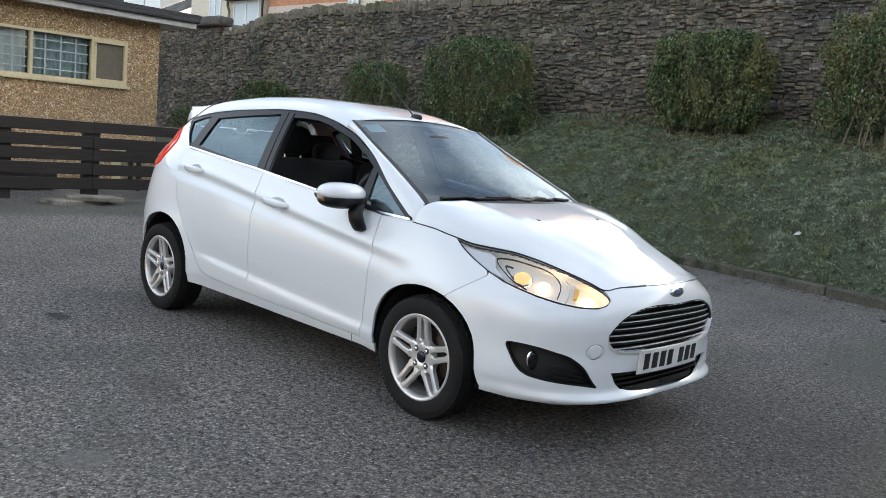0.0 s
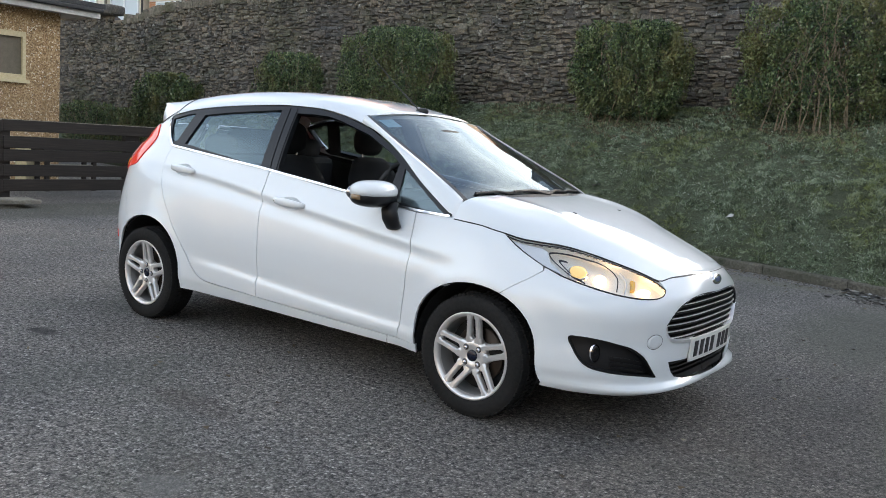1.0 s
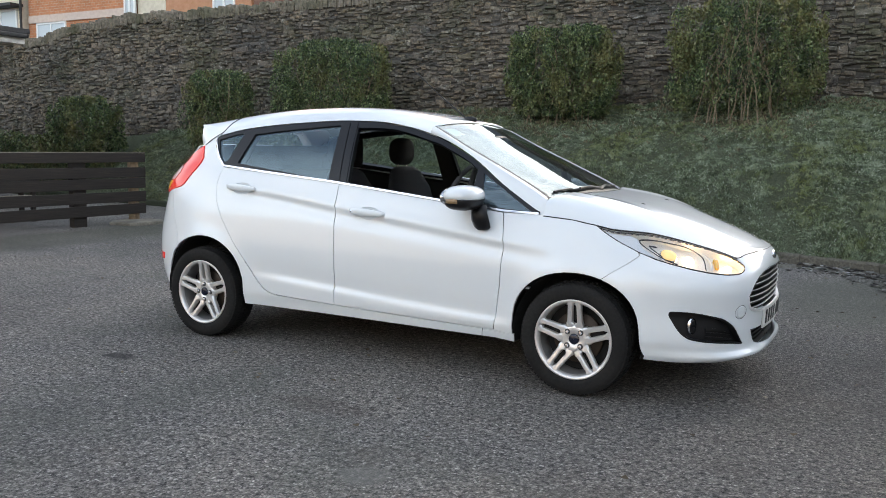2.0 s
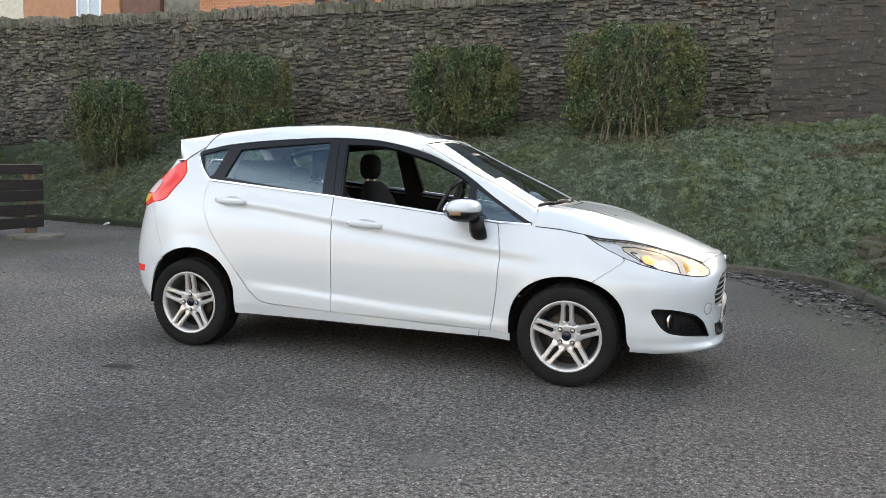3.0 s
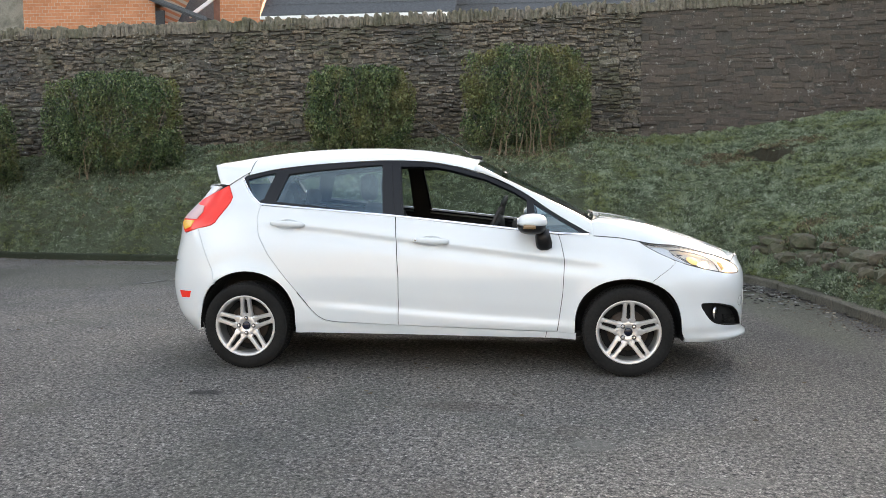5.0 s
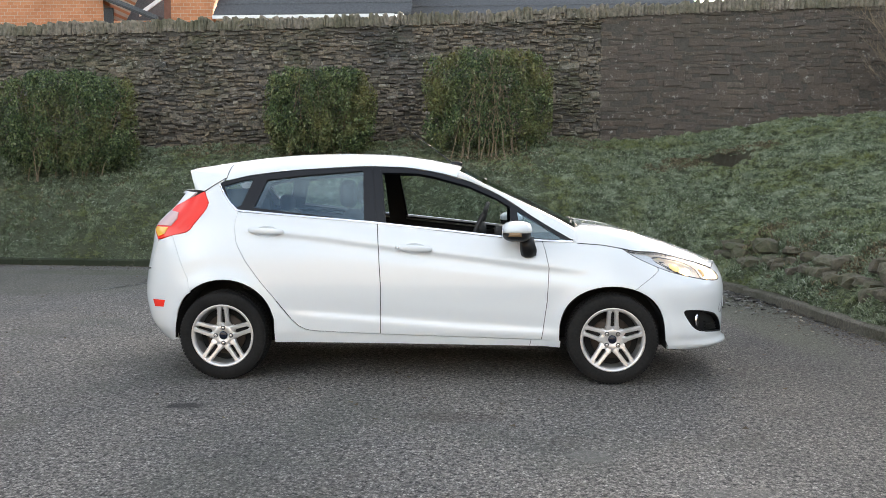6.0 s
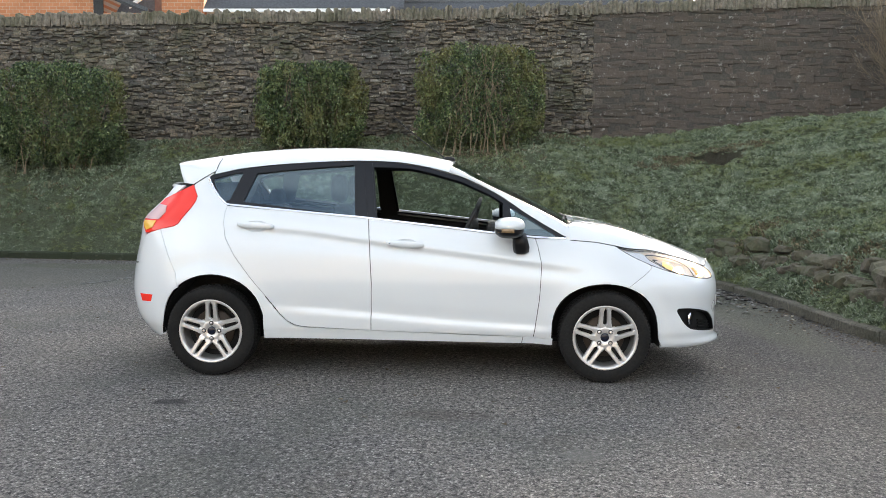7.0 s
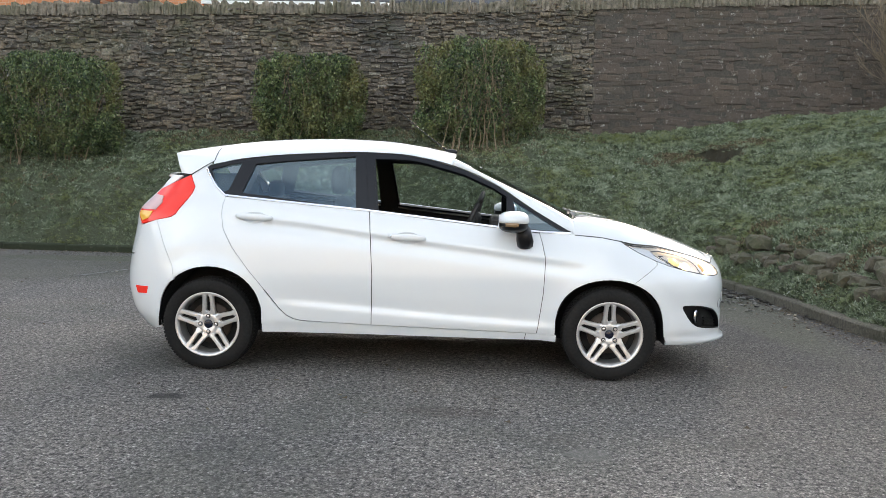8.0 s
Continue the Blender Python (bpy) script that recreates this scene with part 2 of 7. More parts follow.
def build_worn_line():
    """What is left of a painted line."""
    faded = mat("worn_paint", (0.30, 0.30, 0.29), 0.9)
    rng = random.Random(6)
    verts, faces = [], []
    for k in range(60):
        t = rng.random()
        x, y, l, w = -4.2 + 0.36 * t + rng.gauss(0, 0.012), 3.5 + 0.85 * t, rng.uniform(0.012, 0.05), rng.uniform(0.008, 0.022)
        n = len(verts)
        verts += [(x - w, y - l, 0.004), (x + w * 0.8, y - l * 0.7, 0.004), (x + w, y + l, 0.004), (x - w * 0.7, y + l * 0.8, 0.004)]
        faces.append((n, n + 1, n + 2, n + 3))
    return tagged(part_of("road_marking", data_mesh("road_marking", verts, faces), faded), "faint worn remains of a pale painted line", "road marking", kind="structure")


build_worn_line()


def build_bank():
    xs = np.concatenate([np.arange(-30, -12, 0.6), np.arange(-12, 8, 0.08), np.arange(8, 16, 0.6)])
    ys = np.arange(-1.4, 11.2, 0.08)
    grid, verts, faces = {}, [], []
    for i, x in enumerate(xs):
        for j, y in enumerate(ys):
            d = bank_reach(x, y) if -12.5 < x < 8.5 and y > -0.9 else from_kerb(x, y)
            if d > 0.02:
                grid[i, j] = len(verts)
                verts.append((x, y, bank_height(x, y, d) if d > 0.1 else 0.03))
    for i in range(len(xs) - 1):
        for j in range(len(ys) - 1):
            key = [(i, j), (i + 1, j), (i + 1, j + 1), (i, j + 1)]
            if all(k in grid for k in key):
                faces.append([grid[k] for k in key])
    return tagged(part_of("grass_bank", data_mesh("grass_bank", verts, faces), SOIL, smooth=True), "sloping grass bank with frosted turf below the stone wall", "bank", kind="structure")


bank = build_bank()


def build_kerb():
    """Kerb stones laid end to end along the bank's foot."""
    row = tagged(new("kerb"), "low concrete kerb along the foot of the grass bank", "kerb", kind="structure")
    line, acc, start = kerb_line, 0.0, 0
    k = 0
    while k < len(line) - 1:
        j, run = k, 0.0
        while j < len(line) - 1 and run < 0.85:
            run += (line[j + 1] - line[j]).length
            j += 1
        verts, faces = [], []
        for i in range(k, j + 1):
            a = line[max(i - 1, 0)]
            b = line[min(i + 1, len(line) - 1)]
            t = (b - a).normalized()
            nrm = Vector((-t.y, t.x))
            p = line[i] + (t * 0.006 if i == k else -t * 0.006 if i == j else t * 0)
            for off, z in ((0, -0.05), (0, 0.085), (0.014, 0.1), (0.11, 0.103), (0.125, 0.09), (0.125, -0.05)):
                q = p + nrm * off
                verts.append((q.x + 0.012 * noise.noise((q.x * 2.5, q.y * 2.5, z * 9)), q.y + 0.012 * noise.noise((q.y * 2.5, q.x * 2.5, z * 9 + 4)), z + 0.014 * noise.noise((q.x * 2, q.y * 2, k))))
        m = j - k + 1
        for i in range(m - 1):
            for s in range(5):
                faces.append((6 * i + s, 6 * i + 6 + s, 6 * i + 7 + s, 6 * i + 1 + s))
        faces += [tuple(range(6)), tuple(6 * (m - 1) + 5 - s for s in range(6))]
        part_of("kerb_stone", data_mesh("kerb_stone", verts, faces), KERBSTONE, row)
        k = j
    return row


build_kerb()

# ---- the stone wall behind the bank ----
STONE = mat("wall_stone", (0.16, 0.14, 0.12), 0.92)
rnd = node(STONE, "ObjectInfo")
geo = node(STONE, "NewGeometry")
add = node(STONE, "Math")
link(STONE, rnd.outputs["Random"], add.inputs[0])
link(STONE, geo.outputs["Random Per Island"], add.inputs[1])
fr = node(STONE, "Math")
fr.operation = "FRACT"
link(STONE, add.outputs[0], fr.inputs[0])
sc = ramp(STONE, fr.outputs[0], [(0.0, (0.050, 0.051, 0.056)), (0.25, (0.105, 0.095, 0.086)), (0.5, (0.165, 0.140, 0.113)), (0.72, (0.215, 0.170, 0.125)), (0.88, (0.165, 0.156, 0.145)), (0.96, (0.27, 0.24, 0.19)), (1.0, (0.40, 0.38, 0.33))])
patchy = noise_of(STONE, 2.2, 6, 0.75)
sc = mix(STONE, sc, ramp(STONE, patchy.outputs[0], [(0.3, (0.055, 0.056, 0.060)), (0.5, (0.165, 0.14, 0.112)), (0.7, (0.27, 0.215, 0.15))]), 0.38)
sg = noise_of(STONE, 34, 7, 0.8)
sc = mix(STONE, sc, ramp(STONE, sg.outputs[0], [(0.3, (0.2, 0.2, 0.21)), (0.5, (0.95, 0.93, 0.9)), (0.7, (1.75, 1.66, 1.5))]), 0.9, "MULTIPLY")
blot = noise_of(STONE, 7, 5, 0.75)
sc = mix(STONE, sc, (0.045, 0.043, 0.036), ramp(STONE, blot.outputs[0], [(0.52, (0, 0, 0)), (0.62, (0.7, 0.7, 0.7))]))
damp = noise_of(STONE, 0.55, 4, 0.6)
sc = mix(STONE, sc, (0.035, 0.038, 0.044), ramp(STONE, damp.outputs[0], [(0.52, (0, 0, 0)), (0.64, (0.6, 0.6, 0.6))]))
sl = noise_of(STONE, 0.9, 5, 0.7)
sc = mix(STONE, sc, (0.055, 0.062, 0.03), ramp(STONE, sl.outputs[0], [(0.48, (0, 0, 0)), (0.68, (0.7, 0.7, 0.7))]))
lich = noise_of(STONE, 15, 6, 0.8)
sc = mix(STONE, sc, (0.36, 0.36, 0.33), ramp(STONE, lich.outputs[0], [(0.60, (0, 0, 0)), (0.66, (0.8, 0.8, 0.8))]))
# soot-dark stretch of wall beyond a straight joint
sx = node(STONE, "SeparateXYZ")
link(STONE, place_of(STONE), sx.inputs[0])
edge_of = node(STONE, "MapRange", From_Min=2.44, From_Max=2.52, To_Min=0.0, To_Max=0.76)
link(STONE, sx.outputs[0], edge_of.inputs[0])
soot = mix(STONE, sc, (0.078, 0.061, 0.051), edge_of.outputs[0])
flecks = noise_of(STONE, 9, 6, 0.8)
sc = mix(STONE, soot, (0.36, 0.35, 0.32), ramp(STONE, flecks.outputs[0], [(0.585, (0, 0, 0)), (0.65, (0.8, 0.8, 0.8))]))
link(STONE, sc, bsdf(STONE).inputs["Base Color"])
bump(STONE, sg.outputs[0], 0.9, 0.025)
# the wall's stone again, with skylight on its top put into a paler colour
COPING = speckled("skylit_coping", (0.085, 0.075, 0.062), (0.30, 0.26, 0.21), 14, 0.95, 1.6, 0.9, 0.03, (0.075, 0.08, 0.04))
CORE = speckled("wall_joint", (0.035, 0.031, 0.027), (0.09, 0.08, 0.068), 30, 0.95)


def wall_y(x):
    return 9.9 + 0.045 * x


def wall_top(x):
    return lerp_table([(-30, 3.95), (-17.6, 4.02), (-17.5, 3.72), (-16.6, 3.74), (-15.3, 4.0), (-13.4, 4.15), (-10.5, 4.16), (-6.5, 4.24), (0, 4.4), (5, 4.62), (14, 4.9)], x) - 0.19


def wall_base(x):
    return lerp_table([(-30, 0.6), (-17, 0.8), (-9, 1.3), (-5, 1.6), (2, 1.75), (6, 2.1), (14, 2.3)], x)


def stone_block(w, h, depth, rng):
    """One rough stone: a bulged front with broken corners, w x h, standing out by depth."""
    a, b = w / 2, h / 2
    j = lambda f: rng.uniform(0, f)
    rim = [(-a * (1 - j(0.3)), -b * (1 - j(0.12))), (a * (1 - j(0.3)), -b * (1 - j(0.2))), (a * (1 - j(0.06)), -b * (1 - j(0.6))), (a * (1 - j(0.1)), b * (1 - j(0.6))), (a * (1 - j(0.35)), b * (1 - j(0.15))), (-a * (1 - j(0.35)), b * (1 - j(0.2))), (-a * (1 - j(0.06)), b * (1 - j(0.6))), (-a * (1 - j(0.1)), -b * (1 - j(0.6)))]
    s = lambda f: rng.uniform(-f, f)
    verts = [(x, 0.06, z) for x, z in rim] + [(x * 0.97, -depth * 0.5 + s(0.12) * depth, z * 0.95) for x, z in rim] + [(x * 0.74 + s(0.06) * w, -depth + s(0.3) * depth, z * 0.66 + s(0.06) * h) for x, z in rim]
    n = 8
    faces = [(k, (k + 1) % n, n + (k + 1) % n, n + k) for k in range(n)] + [(n + k, n + (k + 1) % n, 2 * n + (k + 1) % n, 2 * n + k) for k in range(n)]
    faces.append(tuple(range(2 * n, 3 * n)))
    return verts, faces


def coping_block(rng):
    """An upright slab of stone, 1 x 1, with a worn rounded top."""
    j = lambda: rng.uniform(-0.06, 0.06)
    rows = []
    for z, f in ((-0.5, 1.0), (0.15, 1.0), (0.38, 0.92), (0.5, 0.6)):
        lean = rng.uniform(-0.08, 0.08)
        rows.append([(x * f + lean + j() * 0.6, y * (0.85 + 0.15 * f) + j() * 0.15, z + j()) for x, y in ((-0.5, -0.16), (0.0, -0.2), (0.5, -0.16), (0.5, 0.18), (-0.5, 0.18))])
    verts = [p for r in rows for p in r]
    faces = [(5 * i + k, 5 * i + (k + 1) % 5, 5 * i + 5 + (k + 1) % 5, 5 * i + 5 + k) for i in range(3) for k in range(5)] + [(15, 16, 17, 18, 19)]
    return verts, faces


def build_wall():
    rng = random.Random(4)
    wall = tagged(new("wall_north"), "old dry-laid sandstone wall with upright coping stones", "wall", kind="structure")
    verts, faces = [], []
    xs = np.arange(-30, 14.01, 0.5)
    for x in xs:
        y = wall_y(x)
        verts += [(x, y + 0.037, wall_base(x) - 0.5), (x, y + 0.037, wall_top(x)), (x, y + 0.5, wall_top(x)), (x, y + 0.5, wall_base(x) - 0.5)]
    for i in range(len(xs) - 1):
        for s in range(4):
            faces.append((4 * i + s, 4 * i + 4 + s, 4 * i + 4 + (s + 1) % 4, 4 * i + (s + 1) % 4))
    part_of("wall_core", data_mesh("wall_core", verts, faces), CORE, wall)
    kinds = [data_mesh("stone", *stone_block(1, 1, 0.05, rng)) for _ in range(10)]
    for me in kinds:
        me.materials.append(STONE)
    near, jv, jf = 0, [], []

    def lay(x0, x1, heights, widths, stray, fill, deep):
        """Rough courses between x0 and x1."""
        nonlocal near
        z = 0.3
        while z < 4.9:
            h = rng.uniform(*heights)
            x = x0
            while x < x1 - 0.04:
                w = min(rng.uniform(*widths) * (0.75 + 2.6 * h) * (1.6 if rng.random() < 0.12 else 1), x1 - x)
                xm = x + w / 2
                dz = stray * (0.13 * noise.noise((x * 0.7, z * 0.6, 3)) + 0.06 * noise.noise((x * 2.3, z * 2, 8)) + rng.uniform(-0.018, 0.018))
                hs = h * rng.uniform(0.75, 1.2) * (1.8 if rng.random() < 0.12 * stray else 1)
                if wall_base(xm) - 0.35 < z + h / 2 and z + h < wall_top(xm) + 0.05:
                    pos = (xm, wall_y(xm) + 0.04 + rng.uniform(-0.016, 0.012), z + h / 2 + dz)
                    if near < 290 and 0.9 < xm < 5.2 and 2.3 < z < 4.2:
                        ob = new("stone", kinds[near % 10])
                        ob.parent = wall
                        ob.matrix_world = Matrix.LocRotScale(pos, Euler((0, rng.uniform(-0.07, 0.07) * stray, 0.045)), (w * fill, rng.uniform(0.4, 1.05) * deep, hs * fill))
                        near += 1
                    else:
                        v, f = stone_block(w * fill, hs * fill, rng.uniform(0.02, 0.056) * deep, rng)
                        k = len(jv)
                        tilt = rng.uniform(-0.09, 0.09) * stray
                        jv.extend((pos[0] + a + tilt * c, pos[1] + b, pos[2] + c - tilt * a) for a, b, c in v)
                        jf.extend(tuple(k + i for i in q) for q in f)
                x += w
            z += h

    # thin rubble, then squarer blocks beyond the straight joint
    lay(2.48, 14, (0.05, 0.125), (0.08, 0.34), 1.1, 1.12, 0.3)
    lay(-30, 2.48, (0.036, 0.085), (0.06, 0.26), 1.5, 1.03, 1.0)
    tagged(part_of("stonework", data_mesh("stonework", jv, jf), STONE, wall), kind="stuff")
    copings = [data_mesh("coping_stone", *coping_block(rng)) for _ in range(9)]
    for me in copings:
        me.materials.append(COPING)
    x, k = -17.0, 0
    while x < 8:
        w = rng.uniform(0.05, 0.12)
        ob = new("coping_stone", copings[k % 9])
        ob.parent = wall
        h = rng.uniform(0.17, 0.27)
        ob.matrix_world = Matrix.LocRotScale((x + w / 2, wall_y(x) + 0.18, wall_top(x) + h / 2 - 0.02), Euler((0, rng.uniform(-0.16, 0.16), 0.045)), (w * 1.04, rng.uniform(0.9, 1.1), h))
        x, k = x + w, k + 1
    bm = boxes((-30, -17.2, wall_y(-23) - 0.02, wall_y(-23) + 0.5, 3.74, 4.0), bevel=0.08)
    part("capping", bm, STONE, wall)
    return wall


wall = build_wall()


def build_closing_walls():
    """Plain unseen walls added behind and beside the camera: close the yard, shape light."""
    plain = speckled("plain_render", (0.22, 0.19, 0.155), (0.32, 0.275, 0.225), 8, 0.9)
    tagged(part("wall_south", boxes((-30, 16, -22.4, -22.0, -0.1, 6.0)), plain), "plain grey rendered wall, unseen, added to bounce light across the yard", "wall", kind="structure")
    tagged(part("wall_east", boxes((15.6, 16, -22.0, 10.5, -0.1, 6.0)), plain), "plain grey rendered wall, unseen, added at the yard's end to block light", "wall", kind="structure")


build_closing_walls()


# ---- the car's outer surface ----
def soft_table(rows, x):
    """A smooth curve through rows of (x, value): monotone between them."""
    if x <= rows[0][0]:
        return rows[0][1]
    if x >= rows[-1][0]:
        return rows[-1][1]
    for k in range(len(rows) - 1):
        (a, va), (b, vb) = rows[k], rows[k + 1]
        if x <= b:
            s = (vb - va) / (b - a)
            s0 = (va - rows[k - 1][1]) / (a - rows[k - 1][0]) if k else s
            s1 = (rows[k + 2][1] - vb) / (rows[k + 2][0] - b) if k + 2 < len(rows) else s
            m0 = 0 if s0 * s <= 0 else 2 * s0 * s / (s0 + s)
            m1 = 0 if s1 * s <= 0 else 2 * s1 * s / (s1 + s)
            t, h = (x - a) / (b - a), b - a
            return (2 * t**3 - 3 * t * t + 1) * va + (t**3 - 2 * t * t + t) * h * m0 + (3 * t * t - 2 * t**3) * vb + (t**3 - t * t) * h * m1


BELT = [(-1.7, 1.13), (-1.17, 1.087), (-0.83, 1.057), (-0.31, 1.015), (0.125, 0.97), (0.55, 0.925), (0.8, 0.902), (1.03, 0.889), (1.35, 0.87), (1.9, 0.80)]
BELT_HALF = [(-1.7, 0.66), (-1.2, 0.697), (-0.25, 0.726), (0.5, 0.73), (1.03, 0.722), (1.3, 0.712), (2.0, 0.66)]
LOWER = [(0.14, 0.66), (0.18, 0.735), (0.21, 0.772), (0.245, 0.792), (0.285, 0.802), (0.32, 0.812), (0.4, 0.815), (0.5, 0.819), (0.6, 0.823), (0.68, 0.822)]
CREASE = [(-1.5, 0.985), (-0.8, 0.944), (-0.227, 0.876), (0.272, 0.816), (0.84, 0.748), (1.3, 0.70)]
SKIRT = [(-1.0, 0.47), (-0.588, 0.449), (-0.227, 0.424), (0.275, 0.388), (0.773, 0.361), (1.0, 0.35)]
NOSE = [(0.14, 1.86), (0.17, 1.91), (0.2, 1.97), (0.222, 2.042), (0.24, 2.076), (0.256, 2.066), (0.275, 2.045), (0.375, 2.053), (0.45, 2.061), (0.56, 2.070), (0.64, 2.067), (0.69, 2.055), (0.72, 2.040), (0.745, 1.995), (0.78, 1.89), (0.82, 1.79), (0.87, 1.64), (0.92, 1.45), (0.97, 1.3), (1.1, 1.25)]
TAIL = [(0.14, -1.57), (0.2, -1.74), (0.25, -1.815), (0.38, -1.90), (0.52, -1.925), (0.66, -1.912), (0.89, -1.872), (0.95, -1.868), (1.13, -1.73), (1.24, -1.655), (1.32, -1.60), (1.5, -1.5)]
NOSE_POWER = [(0.2, 3.5), (0.28, 3.4), (0.36, 3.25), (0.45, 2.97), (0.54, 2.93), (0.64, 2.6), (0.7, 2.18), (0.74, 2.02), (0.85, 1.9)]
FRONT_FROM, REAR_FROM, WRAP = 1.2, -1.15, 1.3


def half_width(x, z):
    zb = soft_table(BELT, x)
    wb = soft_table(BELT_HALF, x)
    if z >= zb:
        d = z - zb
        return wb - 0.44 * d - 0.28 * d * d
    w = soft_table(LOWER, min(z, 0.68))
    if z > 0.62:
        t = (z - 0.62) / (zb - 0.62)
        top = soft_table(LOWER, 0.62)
        w = top + (wb - top) * (0.25 * t + 0.75 * t**2.6) if t > 0 else top
    # the crease that runs through the door handles, with a scoop under it
    d = z - soft_table(CREASE, x)
    fade = max(0.0, min(1.0, (x + 1.25) / 0.4)) * max(0.0, min(1.0, (1.15 - x) / 0.35))
    w += fade * (0.009 * math.exp(-((d / 0.035) ** 2)) if d > 0 else 0.009 * math.exp(-((d / 0.014) ** 2)) - 0.010 * math.exp(-(((d + 0.045) / 0.032) ** 2)))
    # the flare above the sill
    d = z - soft_table(SKIRT, x)
    fade = max(0.0, min(1.0, (x + 0.95) / 0.35)) * max(0.0, min(1.0, (0.98 - x) / 0.2))
    w += fade * (-0.007 * math.exp(-((d / 0.06) ** 2)) if d > 0 else 0.008 * (1 - math.exp(-((d / 0.03) ** 2))) * math.exp(-((d / 0.12) ** 2)) - 0.007 * math.exp(-((d / 0.022) ** 2)))
    # swollen wheel arches
    for xc, r0 in ((1.2445, 0.345), (-1.2445, 0.355)):
        r = math.hypot(x - xc, z - 0.288)
        if z > 0.2:
            w += 0.014 * math.exp(-(((r - r0) / 0.06) ** 2))
    return w


def skin(u, z, out=0.0):
    """The body's right side. u is x along the side, and goes on round both ends to the middle of the car (1.2 + WRAP, -1.15 - WRAP)."""
    if u > FRONT_FROM:
        n, a = soft_table(NOSE_POWER, z), radians(90 * min(1, (u - FRONT_FROM) / WRAP))
        x = FRONT_FROM + (soft_table(NOSE, z) - FRONT_FROM) * max(0, math.sin(a)) ** (2 / n)
        y = half_width(x, z) * max(0, math.cos(a)) ** (2 / n)
    elif u < REAR_FROM:
        n, a = 3.2, radians(90 * min(1, (REAR_FROM - u) / WRAP))
        x = REAR_FROM + (soft_table(TAIL, z) - REAR_FROM) * max(0, math.sin(a)) ** (2 / n)
        y = half_width(x, z) * max(0, math.cos(a)) ** (2 / n)
    else:
        x, y = u, half_width(u, z)
    p = Vector((x, -y, z))
    if out:
        e = 0.004
        c = max(-2.42, min(2.47, u))
        du = skin(c + e, z) - skin(c - e, z)
        dz = skin(c, z + e) - skin(c, z - e)
        nn = du.cross(dz)
        if nn.length > 1e-12:
            nn.normalize()
            if abs(u - c) > 1e-6:
                nn.y *= max(0.0, 1 - abs(u - c) / 0.03)
            p += nn.normalized() * out
    return p


# ---- materials of the car ----
def paint(name, color):
    m = mat(name, color, 0.32, 0.0, Coat_Weight=1.0, Coat_Roughness=0.03, Coat_IOR=1.52)
    n = noise_of(m, 900, 2, 0.5)
    link(m, ramp(m, n.outputs[0], [(0.3, tuple(0.96 * c for c in color)), (0.7, color)]), bsdf(m).inputs["Base Color"])
    dirt = noise_of(m, 14, 6, 0.7)
    r = node(m, "MapRange", From_Min=0.35, From_Max=0.75, To_Min=0.28, To_Max=0.42)
    link(m, dirt.outputs[0], r.inputs[0])
    link(m, r.outputs[0], bsdf(m).inputs["Roughness"])
    return m


def glass(name, tint, gloss=(1, 1, 1), ior=1.5):
    """Thin glass: tinted see-through with a clear reflection that grows at grazing angles, the same from both sides."""
    m = bpy.data.materials.new(name)
    m.use_nodes = True
    t = m.node_tree
    t.nodes.remove(t.nodes["Principled BSDF"])
    a, b, f, s, e, g = (t.nodes.new("ShaderNode" + k) for k in ("BsdfTransparent", "BsdfGlossy", "LayerWeight", "MixShader", "Math", "Math"))
    a.inputs[0].default_value = (*tint, 1)
    b.inputs["Color"].default_value = (*gloss, 1)
    b.inputs["Roughness"].default_value = 0.02
    f.inputs["Blend"].default_value = 0.5
    e.operation, g.operation = "POWER", "MULTIPLY_ADD"
    e.inputs[1].default_value = 5.0
    head_on = ((ior - 1) / (ior + 1)) ** 2
    g.inputs[1].default_value, g.inputs[2].default_value = 1 - head_on, head_on
    t.links.new(f.outputs["Facing"], e.inputs[0])
    t.links.new(e.outputs[0], g.inputs[0])
    t.links.new(g.outputs[0], s.inputs[0])
    t.links.new(a.outputs[0], s.inputs[1])
    t.links.new(b.outputs[0], s.inputs[2])
    t.links.new(s.outputs[0], t.nodes["Material Output"].inputs[0])
    return m


PILLAR_BLACK = mat("pillar_black", (0.010, 0.011, 0.014), 0.3, Specular_IOR_Level=0.28)
PAINT = paint("white_paint", (0.71, 0.745, 0.765))
TRIM = mat("black_trim", (0.008, 0.008, 0.009), 0.42, Specular_IOR_Level=0.3)
GLOSS_BLACK = mat("gloss_black", (0.008, 0.008, 0.009), 0.08)
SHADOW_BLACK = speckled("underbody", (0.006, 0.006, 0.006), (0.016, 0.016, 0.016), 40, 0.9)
CHROME = mat("chrome", (0.82, 0.82, 0.84), 0.18, 1.0)
BRIGHT = mat("bright_trim", (0.8, 0.8, 0.82), 0.32, 0.55)
ALLOY = mat("alloy", (0.70, 0.68, 0.66), 0.33, 0.6)
ALLOY_DARK = mat("alloy_shaded", (0.09, 0.087, 0.083), 0.5, 0.6)
BARREL = mat("alloy_barrel", (0.42, 0.41, 0.40), 0.42, 0.7)
RUBBER = speckled("tyre_rubber", (0.010, 0.010, 0.010), (0.022, 0.021, 0.020), 60, 0.85, 3, 0.2, 0.003)
SEAT = speckled("seat_cloth", (0.010, 0.010, 0.012), (0.022, 0.022, 0.025), 220, 0.95)
DASH = speckled("dash_plastic", (0.012, 0.012, 0.012), (0.022, 0.022, 0.022), 300, 0.6)
LINING = mat("roof_lining", (0.32, 0.31, 0.29), 0.9)
GLASS_CLEAR = glass("window_clear", (0.72, 0.76, 0.75), (1, 1, 1), 1.55)
